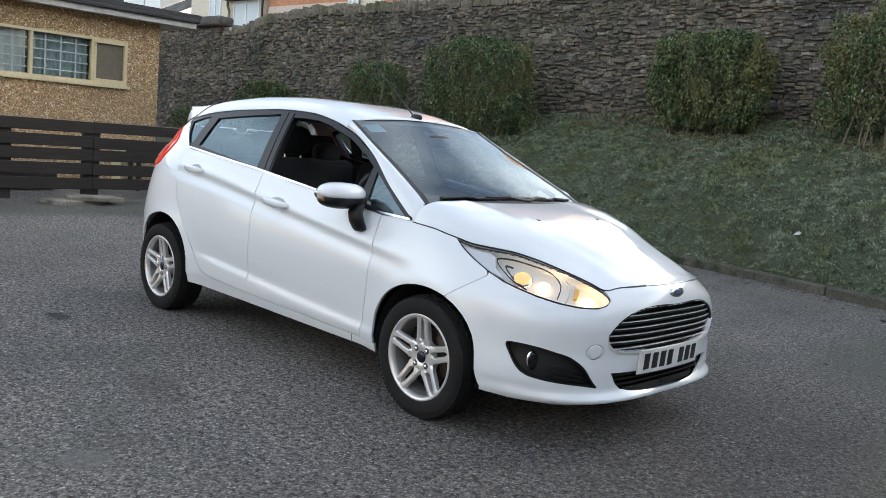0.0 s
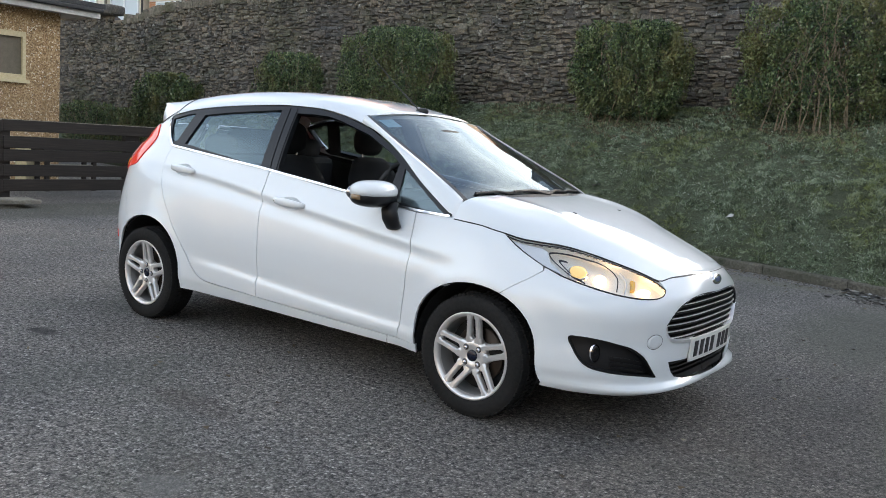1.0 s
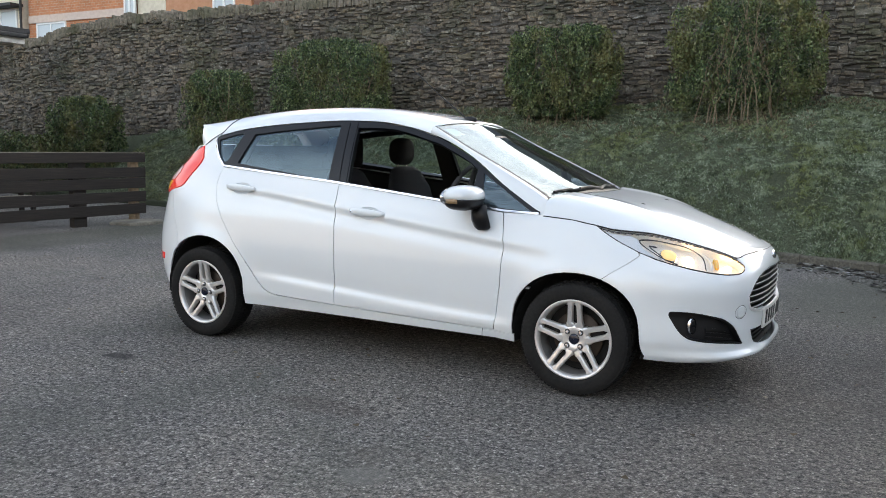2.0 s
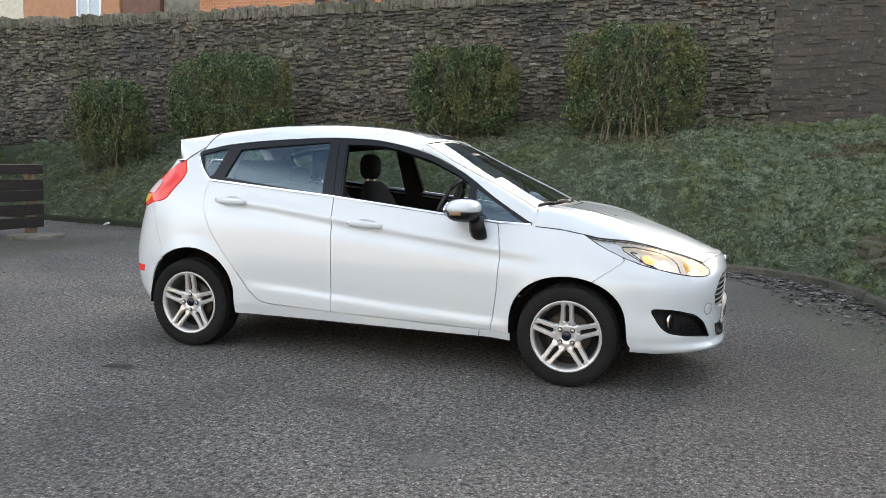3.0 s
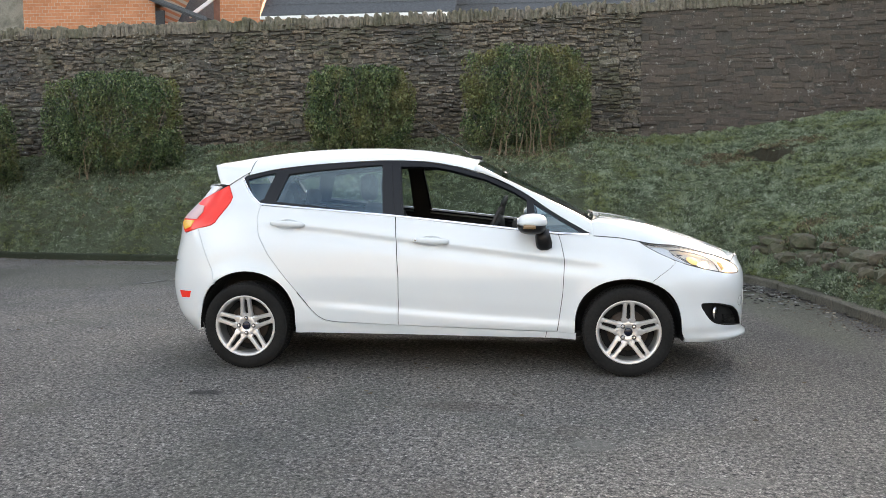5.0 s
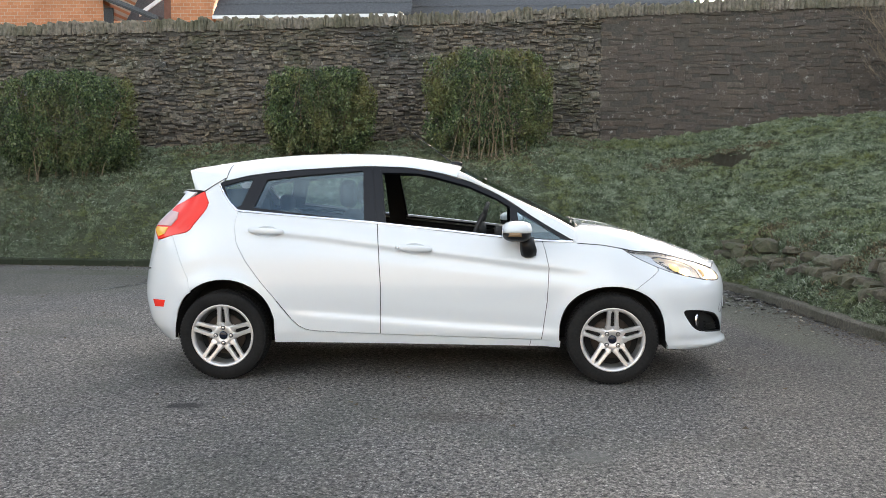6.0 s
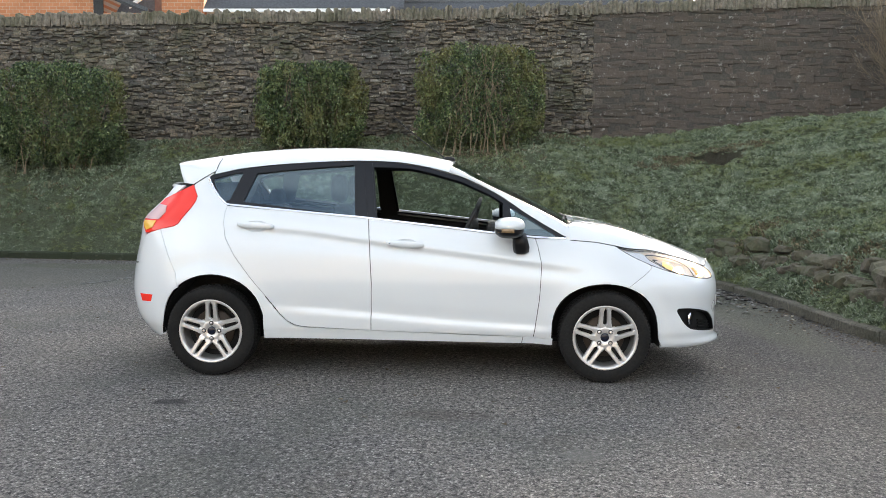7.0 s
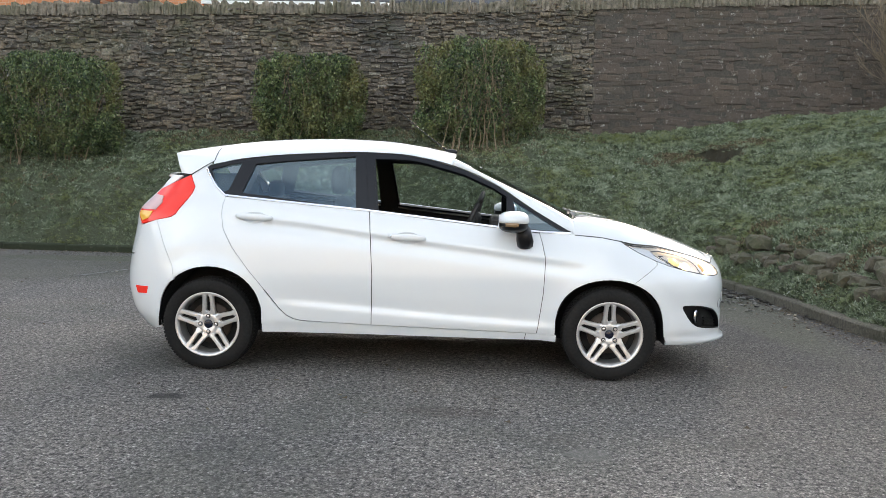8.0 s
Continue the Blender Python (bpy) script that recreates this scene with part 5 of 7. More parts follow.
disc("towing_cap", facing(2.073, 0.457, 0.0), (0.031, 0.031), 0.0022, PAINT, BUMPER, "round towing eye cap")
rim_pts = [(2.073 + 0.052 * math.cos(a), 0.457 + 0.0325 * math.sin(a)) for a in np.linspace(0, 2 * math.pi, 25)]
part_of("cap_gap", ribbon_mesh("cap_gap", rim_pts, 0.001, 0.001, 0.004, both=False, n=1), TRIM, BUMPER)

for flip in (False, True):
    lamp = new("tail_light")
    lamp.parent = CAR
    lamp["label"] = "tall red tail light wrapping round the corner"
    part_of("red_lens", panel_mesh("red_lens", TAIL_LIGHT, out=0.007, gap=0.002, depth=0.03, mirror=flip), RED, lamp, smooth=True)
    part_of("reverse_lens", panel_mesh("reverse_lens", [(-1.62, 1.07), (-1.57, 1.03), (-1.60, 0.985), (-1.88, 0.985), (-1.83, 1.03), (-1.80, 1.08)], out=0.011, gap=0, depth=0.006, mirror=flip), CLEAR_LENS, lamp, "pale reversing lens", True)
    part_of("turn_lens", panel_mesh("turn_lens", [(-1.63, 0.975), (-1.66, 0.935), (-1.77, 0.915), (-1.87, 0.955), (-1.86, 0.975)], out=0.011, gap=0, depth=0.006, mirror=flip), AMBER, lamp, "amber indicator lens", True)
    part_of("rear_reflector", panel_mesh("rear_reflector", [(-1.755, 0.505), (-1.573, 0.507), (-1.60, 0.462), (-1.731, 0.458)], out=0.003, gap=0, depth=0.01, mirror=flip), RED, REAR_BUMPER, "red reflector", True)
    par = CAR

# ---- handles, mirrors, wipers, aerial ----
def rod_mesh(name, points, radii, n=10):
    pts = [Vector(p) for p in points]
    verts, faces = [], []
    for i, p in enumerate(pts):
        d = (pts[min(i + 1, len(pts) - 1)] - pts[max(i - 1, 0)]).normalized()
        a = d.orthogonal().normalized()
        b = d.cross(a)
        r = radii[i] if isinstance(radii, (list, tuple)) else radii
        verts += [tuple(p + (a * math.cos(t) + b * math.sin(t)) * r) for t in (2 * math.pi * k / n for k in range(n))]
    for i in range(len(pts) - 1):
        for k in range(n):
            faces.append((i * n + k, i * n + (k + 1) % n, (i + 1) * n + (k + 1) % n, (i + 1) * n + k))
    faces += [tuple(range(n - 1, -1, -1)), tuple(range((len(pts) - 1) * n, len(pts) * n))]
    return data_mesh(name, verts, faces)


def blob_mesh(name, centre, radii, power=2.4, cut=None, n=20, m=12):
    """A rounded, slightly boxy pod."""
    verts, faces = [], []
    sgn = lambda v, p: math.copysign(abs(v) ** p, v)
    for i in range(m + 1):
        b = math.pi * (i / m - 0.5)
        for k in range(n):
            a = 2 * math.pi * k / n
            e = 2 / power
            x, y, z = sgn(math.cos(b), e) * sgn(math.cos(a), e), sgn(math.cos(b), e) * sgn(math.sin(a), e), sgn(math.sin(b), e)
            if cut:
                x, y, z = cut(x, y, z)
            verts.append((centre[0] + radii[0] * x, centre[1] + radii[1] * y, centre[2] + radii[2] * z))
    for i in range(m):
        for k in range(n):
            faces.append((i * n + k, i * n + (k + 1) % n, (i + 1) * n + (k + 1) % n, (i + 1) * n + k))
    return data_mesh(name, verts, faces)


def flipped(me):
    """The mesh mirrored to the car's other side."""
    other = data_mesh(me.name, [(v.co.x, -v.co.y, v.co.z) for v in me.vertices], [tuple(reversed(p.vertices)) for p in me.polygons])
    return other


def both_sides(name, me, material, parents, label="", smooth=True):
    out = []
    for flip in (False, True):
        out.append(part_of(name, flipped(me) if flip else me, material, parents[flip], label, smooth))
    return out


for x, z, doors in ((-0.01, 0.853, front_doors), (-0.965, 0.957, rear_doors)):
    tilt = -0.05
    dish = [[tuple(skin(x + f * 0.083 * math.cos(a), z - 0.002 + f * 0.037 * math.sin(a), -0.022 * (1 - f**2.4))) for a in np.linspace(0, 2 * math.pi, 29)] for f in (1.0, 0.92, 0.8, 0.6, 0.35, 0.02)]
    both_sides("handle_cup", grid_mesh("handle_cup", dish, both=False), PAINT, doors)
    secs = []
    for k in range(13):
        t = k / 12
        px = x - 0.118 + 0.236 * t
        out = 0.008 + 0.030 * math.sin(math.pi * min(1, max(0, t))) ** 0.5
        h = 0.009 + 0.013 * math.sin(math.pi * t) ** 0.6
        pz = z + tilt * (px - x) + 0.004
        base = skin(px, pz)
        secs.append([(base.x, base.y - out, pz + h * 0.35), (base.x, base.y - out * 0.85, pz + h), (base.x, base.y - out * 0.3, pz + h), (base.x, base.y - out * 0.3, pz - h), (base.x, base.y - out * 0.85, pz - h), (base.x, base.y - out, pz - h * 0.35)])
    me = data_mesh("door_handle", *loft_bar(secs))
    both_sides("door_handle", me, PAINT, doors, "body-coloured pull handle")
lock = disc("key_lock", pose(-0.105, skin(-0.105, 0.862).y - 0.018, 0.862, 0, 0, -90), (0.009, 0.009), 0.008, CHROME, front_doors[0], "chrome key lock")

mirror_cap = blob_mesh("mirror_cap", (0.643, -0.862, 0.979), (0.097, 0.128, 0.057), 2.5, lambda x, y, z: (x * (1.0 if x < 0 else 0.95) + 0.1 * z * 0, y, z if z > -0.2 else -0.2 + 0.2 * (z + 0.2)))
mirrors = [new("door_mirror"), new("door_mirror")]
for flip in (False, True):
    mirrors[flip].parent = CAR
    mirrors[flip]["label"] = "white door mirror with a black foot"
both_sides("mirror_cap", mirror_cap, PAINT, mirrors)
both_sides("mirror_shell", blob_mesh("mirror_shell", (0.639, -0.862, 0.957), (0.091, 0.124, 0.052), 2.5, lambda x, y, z: (x * 0.98, y, z if z < 0.3 else 0.3)), TRIM, mirrors, "black lower mirror shell")
both_sides("mirror_glass", data_mesh("mirror_glass", *loft_bar([[(0.551, -0.862 + 0.1 * math.cos(a), 0.972 + 0.045 * math.sin(a)) for a in np.linspace(0, 2 * math.pi, 21)[:-1]], [(0.548, -0.862 + 0.095 * math.cos(a), 0.972 + 0.041 * math.sin(a)) for a in np.linspace(0, 2 * math.pi, 21)[:-1]]])), CHROME, mirrors, "mirror glass")
ind = []
for k in range(9):
    t = k / 8
    a = -2.55 + 1.2 * t
    ind.append([(0.643 + 0.098 * math.cos(a), -0.862 + 0.131 * math.sin(a), 0.958 + dz) for dz in (0.010, -0.013)] + [(0.643 + 0.06 * math.cos(a), -0.862 + 0.09 * math.sin(a), 0.958 + dz) for dz in (-0.013, 0.010)])
both_sides("mirror_indicator", data_mesh("mirror_indicator", *loft_bar(ind)), mat("smoked_amber", (0.26, 0.17, 0.09), 0.12), mirrors, "smoked amber side repeater")
foot = [[(0.70 + dx * 0.055 + 0.02 * t, -0.80 - 0.03 * math.sin(math.pi * t) + dy * 0.022 + 0.012 * t, z) for dx, dy in ((-1, 0), (-0.6, -0.9), (0.4, -1), (1, -0.2), (0.8, 1), (-0.6, 1))] for t, z in ((0.0, 0.935), (0.35, 0.895), (0.7, 0.85), (0.92, 0.815), (1.0, 0.802))]
foot = [[(0.705 + (p[0] - 0.705) * s, p[1], p[2]) for p in row] for row, s in zip(foot, (0.75, 0.85, 0.95, 0.85, 0.5))]
both_sides("mirror_foot", data_mesh("mirror_foot", *loft_bar(foot)), TRIM, mirrors, "black mirror foot")

part_of("aerial", rod_mesh("aerial", [(0.215, 0, 1.395), (0.18, 0, 1.425), (0.0, 0, 1.56), (-0.205, 0, 1.73)], [0.007, 0.0045, 0.003, 0.0022]), TRIM, CAR, "thin black roof aerial", True)
for flip in (-1, 1):
    part_of("spoiler_seam", rod_mesh("spoiler_seam", [(q.x, -flip * q.y, q.z + 0.001) for q in spoiler_seam[:12]], 0.0022, 6), TRIM, CAR, "dark gap before the spoiler")
part_of("aerial_base", blob_mesh("aerial_base", (0.225, 0, 1.402), (0.045, 0.02, 0.02)), TRIM, CAR, smooth=True)


def on_screen(t, y, lift):
    """A place on the windscreen: t from its top (0) to its foot (1)."""
    p = edge[min(len(edge) - 1, int(t * (len(edge) - 1)))]
    f = 1 - abs(y / p.y) ** 1.7
    return Vector((p.x + bow_of(t) * f + lift * 0.6, y, p.z + rise_of(t) * f + lift))


for y0, y1, t0, t1 in ((-0.52, 0.06, 0.94, 0.99), (0.0, 0.54, 0.99, 0.94)):
    wiper = new("wiper")
    wiper.parent = CAR
    wiper["label"] = "black windscreen wiper at rest"
    line = [on_screen(t0 + (t1 - t0) * k / 10, y0 + (y1 - y0) * k / 10, 0.005) for k in range(11)]
    part_of("blade", rod_mesh("blade", line, 0.007, 6), TRIM, wiper)
    foot_y = y1 + 0.05 if y0 < -0.1 else y0 + 0.1
    part_of("arm", rod_mesh("arm", [on_screen(1.0, foot_y, 0.0), on_screen(0.99, (foot_y + (y0 + y1) / 2) / 2, 0.012), on_screen((t0 + t1) / 2, (y0 + y1) / 2, 0.012)], [0.012, 0.008, 0.006], 8), TRIM, wiper)
STICKER = mat("sticker_blue", (0.35, 0.55, 0.68), 0.5)
PAPER = mat("paper", (0.7, 0.7, 0.68), 0.6)
for name, t0, t1, y0, y1, m, text in (("windscreen_sticker", 0.06, 0.14, -0.47, -0.36, STICKER, "small pale blue sticker inside the windscreen"), ("paper_disc", 0.80, 0.88, 0.46, 0.54, PAPER, "small white paper inside the windscreen")):
    part_of(name, data_mesh(name, [tuple(on_screen(t, y, -0.004)) for t, y in ((t0, y0), (t1, y0), (t1, y1), (t0, y1))], [(0, 1, 2, 3)]), m, CAR, text)
for y in (-0.25, 0.25):
    part_of("washer_jet", blob_mesh("washer_jet", (1.405, y, 0.941), (0.016, 0.011, 0.007)), TRIM, BONNET, smooth=True)

# ---- inside the car ----
def seat(x, y, name="front_seat"):
    s = new(name)
    s.parent = CAR
    s["label"] = "dark cloth front seat"
    part("cushion", boxes((x - 0.05, x + 0.45, y - 0.25, y + 0.25, 0.40, 0.58), bevel=0.05), SEAT, s)
    secs = []
    for z, dx, hw, th in ((0.55, 0.0, 0.23, 0.08), (0.75, -0.05, 0.25, 0.09), (0.95, -0.11, 0.235, 0.08), (1.06, -0.145, 0.17, 0.06), (1.09, -0.155, 0.11, 0.03)):
        secs.append([(x + dx + th * math.cos(a), y + hw * math.copysign(abs(math.sin(a)) ** 0.7, math.sin(a)), z) for a in np.linspace(0, 2 * math.pi, 21)[:-1]])
    part_of("backrest", data_mesh("backrest", *loft_bar(secs)), SEAT, s, smooth=True)
    part_of("headrest", blob_mesh("headrest", (x - 0.175, y, 1.195), (0.055, 0.125, 0.095), 2.8), SEAT, s, smooth=True)
    for dy in (-0.06, 0.06):
        part_of("headrest_post", rod_mesh("headrest_post", [(x - 0.165, y + dy, 1.06), (x - 0.172, y + dy, 1.14)], 0.007, 8), CHROME, s)


seat(-0.32, -0.36)
seat(-0.32, 0.36)
bench = new("rear_bench")
bench.parent = CAR
part("cushion", boxes((-0.95, -0.5, -0.6, 0.6, 0.42, 0.58), bevel=0.05), SEAT, bench)
part("backrest", boxes((-1.2, -1.02, -0.6, 0.6, 0.55, 1.06), bevel=0.05), SEAT, bench)
for y in (-0.38, 0.38):
    part_of("headrest", blob_mesh("headrest", (-1.1, y, 1.11), (0.05, 0.12, 0.07), 2.8), SEAT, bench, smooth=True)
dash = new("dashboard")
dash.parent = CAR
secs = [[(0.50 + 0.08 * abs(math.sin(y)), y, 0.62), (0.48, y, 0.80), (0.55, y, 0.905), (0.75, y, 0.945), (1.0, y, 0.955), (1.05, y, 0.7)] for y in np.linspace(-0.66, 0.66, 9)]
part_of("dash_top", data_mesh("dash_top", *loft_bar(secs)), DASH, dash, smooth=True)
part("instrument_hood", boxes((0.50, 0.72, -0.52, -0.2, 0.90, 0.985), bevel=0.03), DASH, dash)
wheel_c, ax = Vector((0.38, -0.36, 0.965)), Vector((-0.90, 0, 0.42)).normalized()
side_v = Vector((0, 1, 0))
up_v = ax.cross(side_v).normalized()
ring = [wheel_c + (side_v * math.cos(a) + up_v * math.sin(a)) * 0.182 for a in np.linspace(0, 2 * math.pi, 33)]
sw = new("steering_wheel")
sw.parent = CAR
part_of("wheel_rim", rod_mesh("wheel_rim", ring, 0.0145, 8), DASH, sw, smooth=True)
part_of("wheel_boss", blob_mesh("wheel_boss", tuple(wheel_c - ax * 0.03), (0.04, 0.075, 0.06), 2.4), DASH, sw, smooth=True)
for a in (0.1, math.pi - 0.1, -math.pi / 2):
    d = side_v * math.cos(a) + up_v * math.sin(a)
    part_of("wheel_arm", rod_mesh("wheel_arm", [wheel_c - ax * 0.025, wheel_c + d * 0.175], [0.022, 0.014], 8), DASH, sw)
part_of("cabin_mirror", blob_mesh("cabin_mirror", (0.43, 0, 1.27), (0.02, 0.11, 0.035), 3), TRIM, CAR, smooth=True)
rows = [[(xx, -t * half_width(xx, soft_table(RAIL, xx)) * 0.96, roof_point(xx, t * 0.94)[2] - 0.03) for t in (1.0, 0.9, 0.75, 0.5, 0.25, 0.0)] for xx in np.linspace(-1.25, 0.28, 14)]
part_of("roof_lining", grid_mesh("roof_lining", rows, flip=True), LINING, CAR, smooth=True)
# inner faces of the far pillars and door tops
panels("door_card", on_side((-0.86, 0.60), (-0.80, 0.50), (0.8, 0.45), (0.85, 0.86), (0.55, 0.905), (0.125, 0.95), (-0.31, 0.995), (-0.83, 1.035), (-1.15, 1.06), (-1.12, 0.80)), DASH, CAR, out=-0.055, depth=0, gap=0, step=0.06)
panels("pillar_lining", on_side((-1.15, 1.08), (-1.09, 1.31), (-0.96, 1.32), (-1.04, 1.08)), DASH, CAR, out=-0.03, depth=0, gap=0, step=0.05)
panels("pillar_lining", on_side((-0.36, 1.37), (-0.34, 0.95), (-0.2, 0.95), (-0.25, 1.37)), DASH, CAR, out=-0.045, depth=0, gap=0, step=0.05)


# ---- hedges, grass and stones ----
LEAF = mat("privet_leaf", (0.05, 0.08, 0.03), 0.55)
g = node(LEAF, "NewGeometry")
lc = ramp(LEAF, g.outputs["Random Per Island"], [(0.0, (0.010, 0.022, 0.008)), (0.4, (0.038, 0.070, 0.021)), (0.75, (0.092, 0.135, 0.042)), (0.93, (0.16, 0.195, 0.075)), (1.0, (0.26, 0.28, 0.17))])
ln = noise_of(LEAF, 1.5, 4, 0.6)
lc = mix(LEAF, lc, (0.155, 0.125, 0.035), ramp(LEAF, ln.outputs[0], [(0.48, (0, 0, 0)), (0.66, (0.7, 0.7, 0.7))]))
link(LEAF, lc, bsdf(LEAF).inputs["Base Color"])
TWIG = speckled("twig_bark", (0.11, 0.08, 0.05), (0.30, 0.235, 0.16), 50, 0.9)
GRASS = mat("frosted_turf", (0.1, 0.12, 0.08), 0.75)
g = node(GRASS, "NewGeometry")
gc = ramp(GRASS, g.outputs["Random Per Island"], [(0.0, (0.026, 0.042, 0.018)), (0.3, (0.08, 0.112, 0.052)), (0.6, (0.155, 0.195, 0.105)), (0.8, (0.235, 0.275, 0.185)), (0.95, (0.335, 0.375, 0.30)), (1.0, (0.43, 0.46, 0.40))])
gn = noise_of(GRASS, 1.1, 5, 0.65)
gc = mix(GRASS, gc, (0.15, 0.165, 0.042), ramp(GRASS, gn.outputs[0], [(0.46, (0, 0, 0)), (0.62, (0.75, 0.75, 0.75))]))
gf = noise_of(GRASS, 5.5, 4, 0.65)
gc = mix(GRASS, gc, (0.28, 0.34, 0.23), ramp(GRASS, gf.outputs[0], [(0.5, (0, 0, 0)), (0.66, (0.55, 0.55, 0.55))]))
gd = noise_of(GRASS, 5.5, 4, 0.65)
gc = mix(GRASS, gc, (0.03, 0.042, 0.016), ramp(GRASS, gd.outputs[0], [(0.36, (0.8, 0.8, 0.8)), (0.46, (0, 0, 0))]))
gh = noise_of(GRASS, 15, 4, 0.7)
gc = mix(GRASS, gc, (0.022, 0.032, 0.013), ramp(GRASS, gh.outputs[0], [(0.40, (0.85, 0.85, 0.85)), (0.50, (0, 0, 0))]))
# hoar frost lies thicker towards the yard's end
fx = node(GRASS, "SeparateXYZ")
link(GRASS, place_of(GRASS), fx.inputs[0])
fr_n = noise_of(GRASS, 3.2, 5, 0.7)
fa = node(GRASS, "MapRange", From_Min=1.0, From_Max=6.0, To_Min=0.025, To_Max=0.06)
link(GRASS, fx.outputs[0], fa.inputs[0])
fsum = node(GRASS, "Math")
link(GRASS, fa.outputs[0], fsum.inputs[0])
link(GRASS, fr_n.outputs[0], fsum.inputs[1])
gc = mix(GRASS, gc, (0.36, 0.42, 0.31), ramp(GRASS, fsum.outputs[0], [(0.54, (0, 0, 0)), (0.74, (0.55, 0.55, 0.55))]))
link(GRASS, gc, bsdf(GRASS).inputs["Base Color"])


def ground_z(x, y):
    d = from_kerb(x, y)
    return bank_height(x, y, d) if d > 0.1 else 0.0


def leaf_quads(rng, places, size):
    """Small folded leaves at (x, y, z) places."""
    n = len(places)
    out, faces = [], []
    for k, p in enumerate(places):
        q = Euler((rng.uniform(0, 6.3), rng.uniform(0, 6.3), rng.uniform(0, 6.3))).to_matrix()
        s = size * rng.uniform(0.6, 1.3)
        for c in ((-0.5, 0, 0), (0, -0.32, 0.06), (0.55, 0, 0), (0, 0.32, 0.06)):
            out.append(tuple(Vector(p) + q @ (Vector(c) * s)))
        faces.append((4 * k, 4 * k + 1, 4 * k + 2, 4 * k + 3))
    return out, faces


def build_bush(x, y, w, h, depth, leaves, seed, label, open_low=0.3, bare=0.0, size=0.042):
    leaves = int(leaves * 3.6)
    rng = random.Random(seed)
    z0 = ground_z(x, y) - 0.05
    bush = tagged(group_at("bush", x, y, z0), label, "bush", "hedge bushes along the wall")
    # stems fan out from the foot and fork on the way up
    verts, faces = [], []

    def stem(pts, r0, r1):
        n0, last = len(verts), len(pts) - 1
        for i, p in enumerate(pts):
            r = (r0 + (r1 - r0) * i / last) * rng.uniform(0.8, 1.2)
            verts.extend((p.x + r * math.cos(a), p.y + r * math.sin(a), p.z) for a in (0, 1.57, 3.14, 4.71))
        for i in range(last):
            for j in range(4):
                faces.append((n0 + 4 * i + j, n0 + 4 * i + (j + 1) % 4, n0 + 4 * i + 4 + (j + 1) % 4, n0 + 4 * i + 4 + j))

    for k in range(12 + int(bare * 22)):
        front = rng.random() < 0.1 + bare * 0.8
        bx, by = rng.uniform(-0.30, 0.30) * w, rng.uniform(-0.40, -0.05) * depth if front else rng.uniform(-0.2, 0.25) * depth
        tx, ty, tz = bx + rng.uniform(-0.28, 0.28) * w, (rng.uniform(-0.47, -0.2) if front else rng.uniform(-0.4, 0.45)) * depth, h * rng.uniform(0.6, 0.99)
        tx = max(-0.47 * w, min(0.47 * w, tx))
        pts = []
        for i in range(7):
            t = i / 6
            pts.append(Vector((bx + (tx - bx) * t**1.2 + rng.uniform(-0.07, 0.07) * min(1, 3 * t), by + (ty - by) * t**0.8 + rng.uniform(-0.05, 0.05), tz * t)))
        stem(pts, 0.010, 0.004)
        for i in (2, 3, 4, 5):
            q = pts[i]
            e = q + Vector((rng.uniform(-0.3, 0.3), rng.uniform(-0.15, 0.1), rng.uniform(0.12, 0.4)))
            e.x, e.y, e.z = max(-0.5 * w, min(0.5 * w, e.x)), max(-0.5 * depth, min(0.5 * depth, e.y)), min(h, e.z)
            stem([q, (q + e) / 2 + Vector((rng.uniform(-0.03, 0.03), rng.uniform(-0.03, 0.03), 0.02)), e], 0.006, 0.0025)
    stems = part_of("stem", data_mesh("stem", verts, faces), TWIG, bush, "bare brown stems")
    stems["kind"] = "stuff"
    places = []
    while len(places) < leaves:
        u, v, t = rng.uniform(-1, 1), rng.uniform(-1, 1), rng.uniform(0.08, 1)
        r = (abs(u) ** 2.7 + abs(v) ** 2.7 + abs(2 * t - 1.02) ** 3.6) ** (1 / 2.9)
        edge = 1 + 0.15 * noise.noise((u * 2.2 + seed, v * 2.2, t * 3)) + 0.15 * noise.noise((u * 6, v * 6 + seed, t * 7))
        if r > edge:
            continue
        clump = noise.noise((u * w * 2.4 + seed * 3, v * depth * 2.4, t * h * 2.4)) + 0.6 * noise.noise((u * w * 6.5, v * depth * 6.5 + seed, t * h * 6.5))
        keep = (0.2 + 0.8 * (r / edge) ** 3) * (1.0 if clump > 0.05 else 0.22 if clump > -0.18 else 0.03)
        if t < open_low:
            keep *= 0.15 + 0.85 * (t / open_low) ** 2
        if bare and math.hypot((u - 0.2) / 0.62, (t - 0.42) / 0.42) < 1 and v < 0.1:
            keep *= 1 - 0.8 * bare
        if rng.random() < keep:
            places.append((u * w / 2, v * depth / 2, t * h))
    crown = part_of("crown", data_mesh("crown", *leaf_quads(rng, places, size)), LEAF, bush, "small dark evergreen leaves")
    crown["kind"] = "stuff"
    return bush


build_bush(0.39, 8.5, 2.2, 1.85, 1.15, 8200, 1, "clipped privet bush with many bare stems showing", 0.22, 0.4)
build_bush(-2.52, 8.7, 1.95, 1.6, 1.0, 8800, 2, "clipped square privet bush turning yellow at one side", 0.12)
build_bush(-6.83, 8.2, 2.45, 1.88, 1.2, 9800, 3, "wide clipped dark green privet bush", 0.2, 0.1)
build_bush(-9.42, 8.0, 1.55, 1.75, 1.0, 5600, 4, "narrow clipped bright green privet bush", 0.3)
build_bush(-13.4, 8.0, 2.0, 1.75, 1.0, 5000, 5, "dark green bush in the corner by the wall", 0.1, 0.0, 0.055)
build_bush(-14.5, 7.8, 1.5, 1.25, 0.9, 2800, 6, "low dark bush in the corner by the wall", 0.1, 0.0, 0.055)
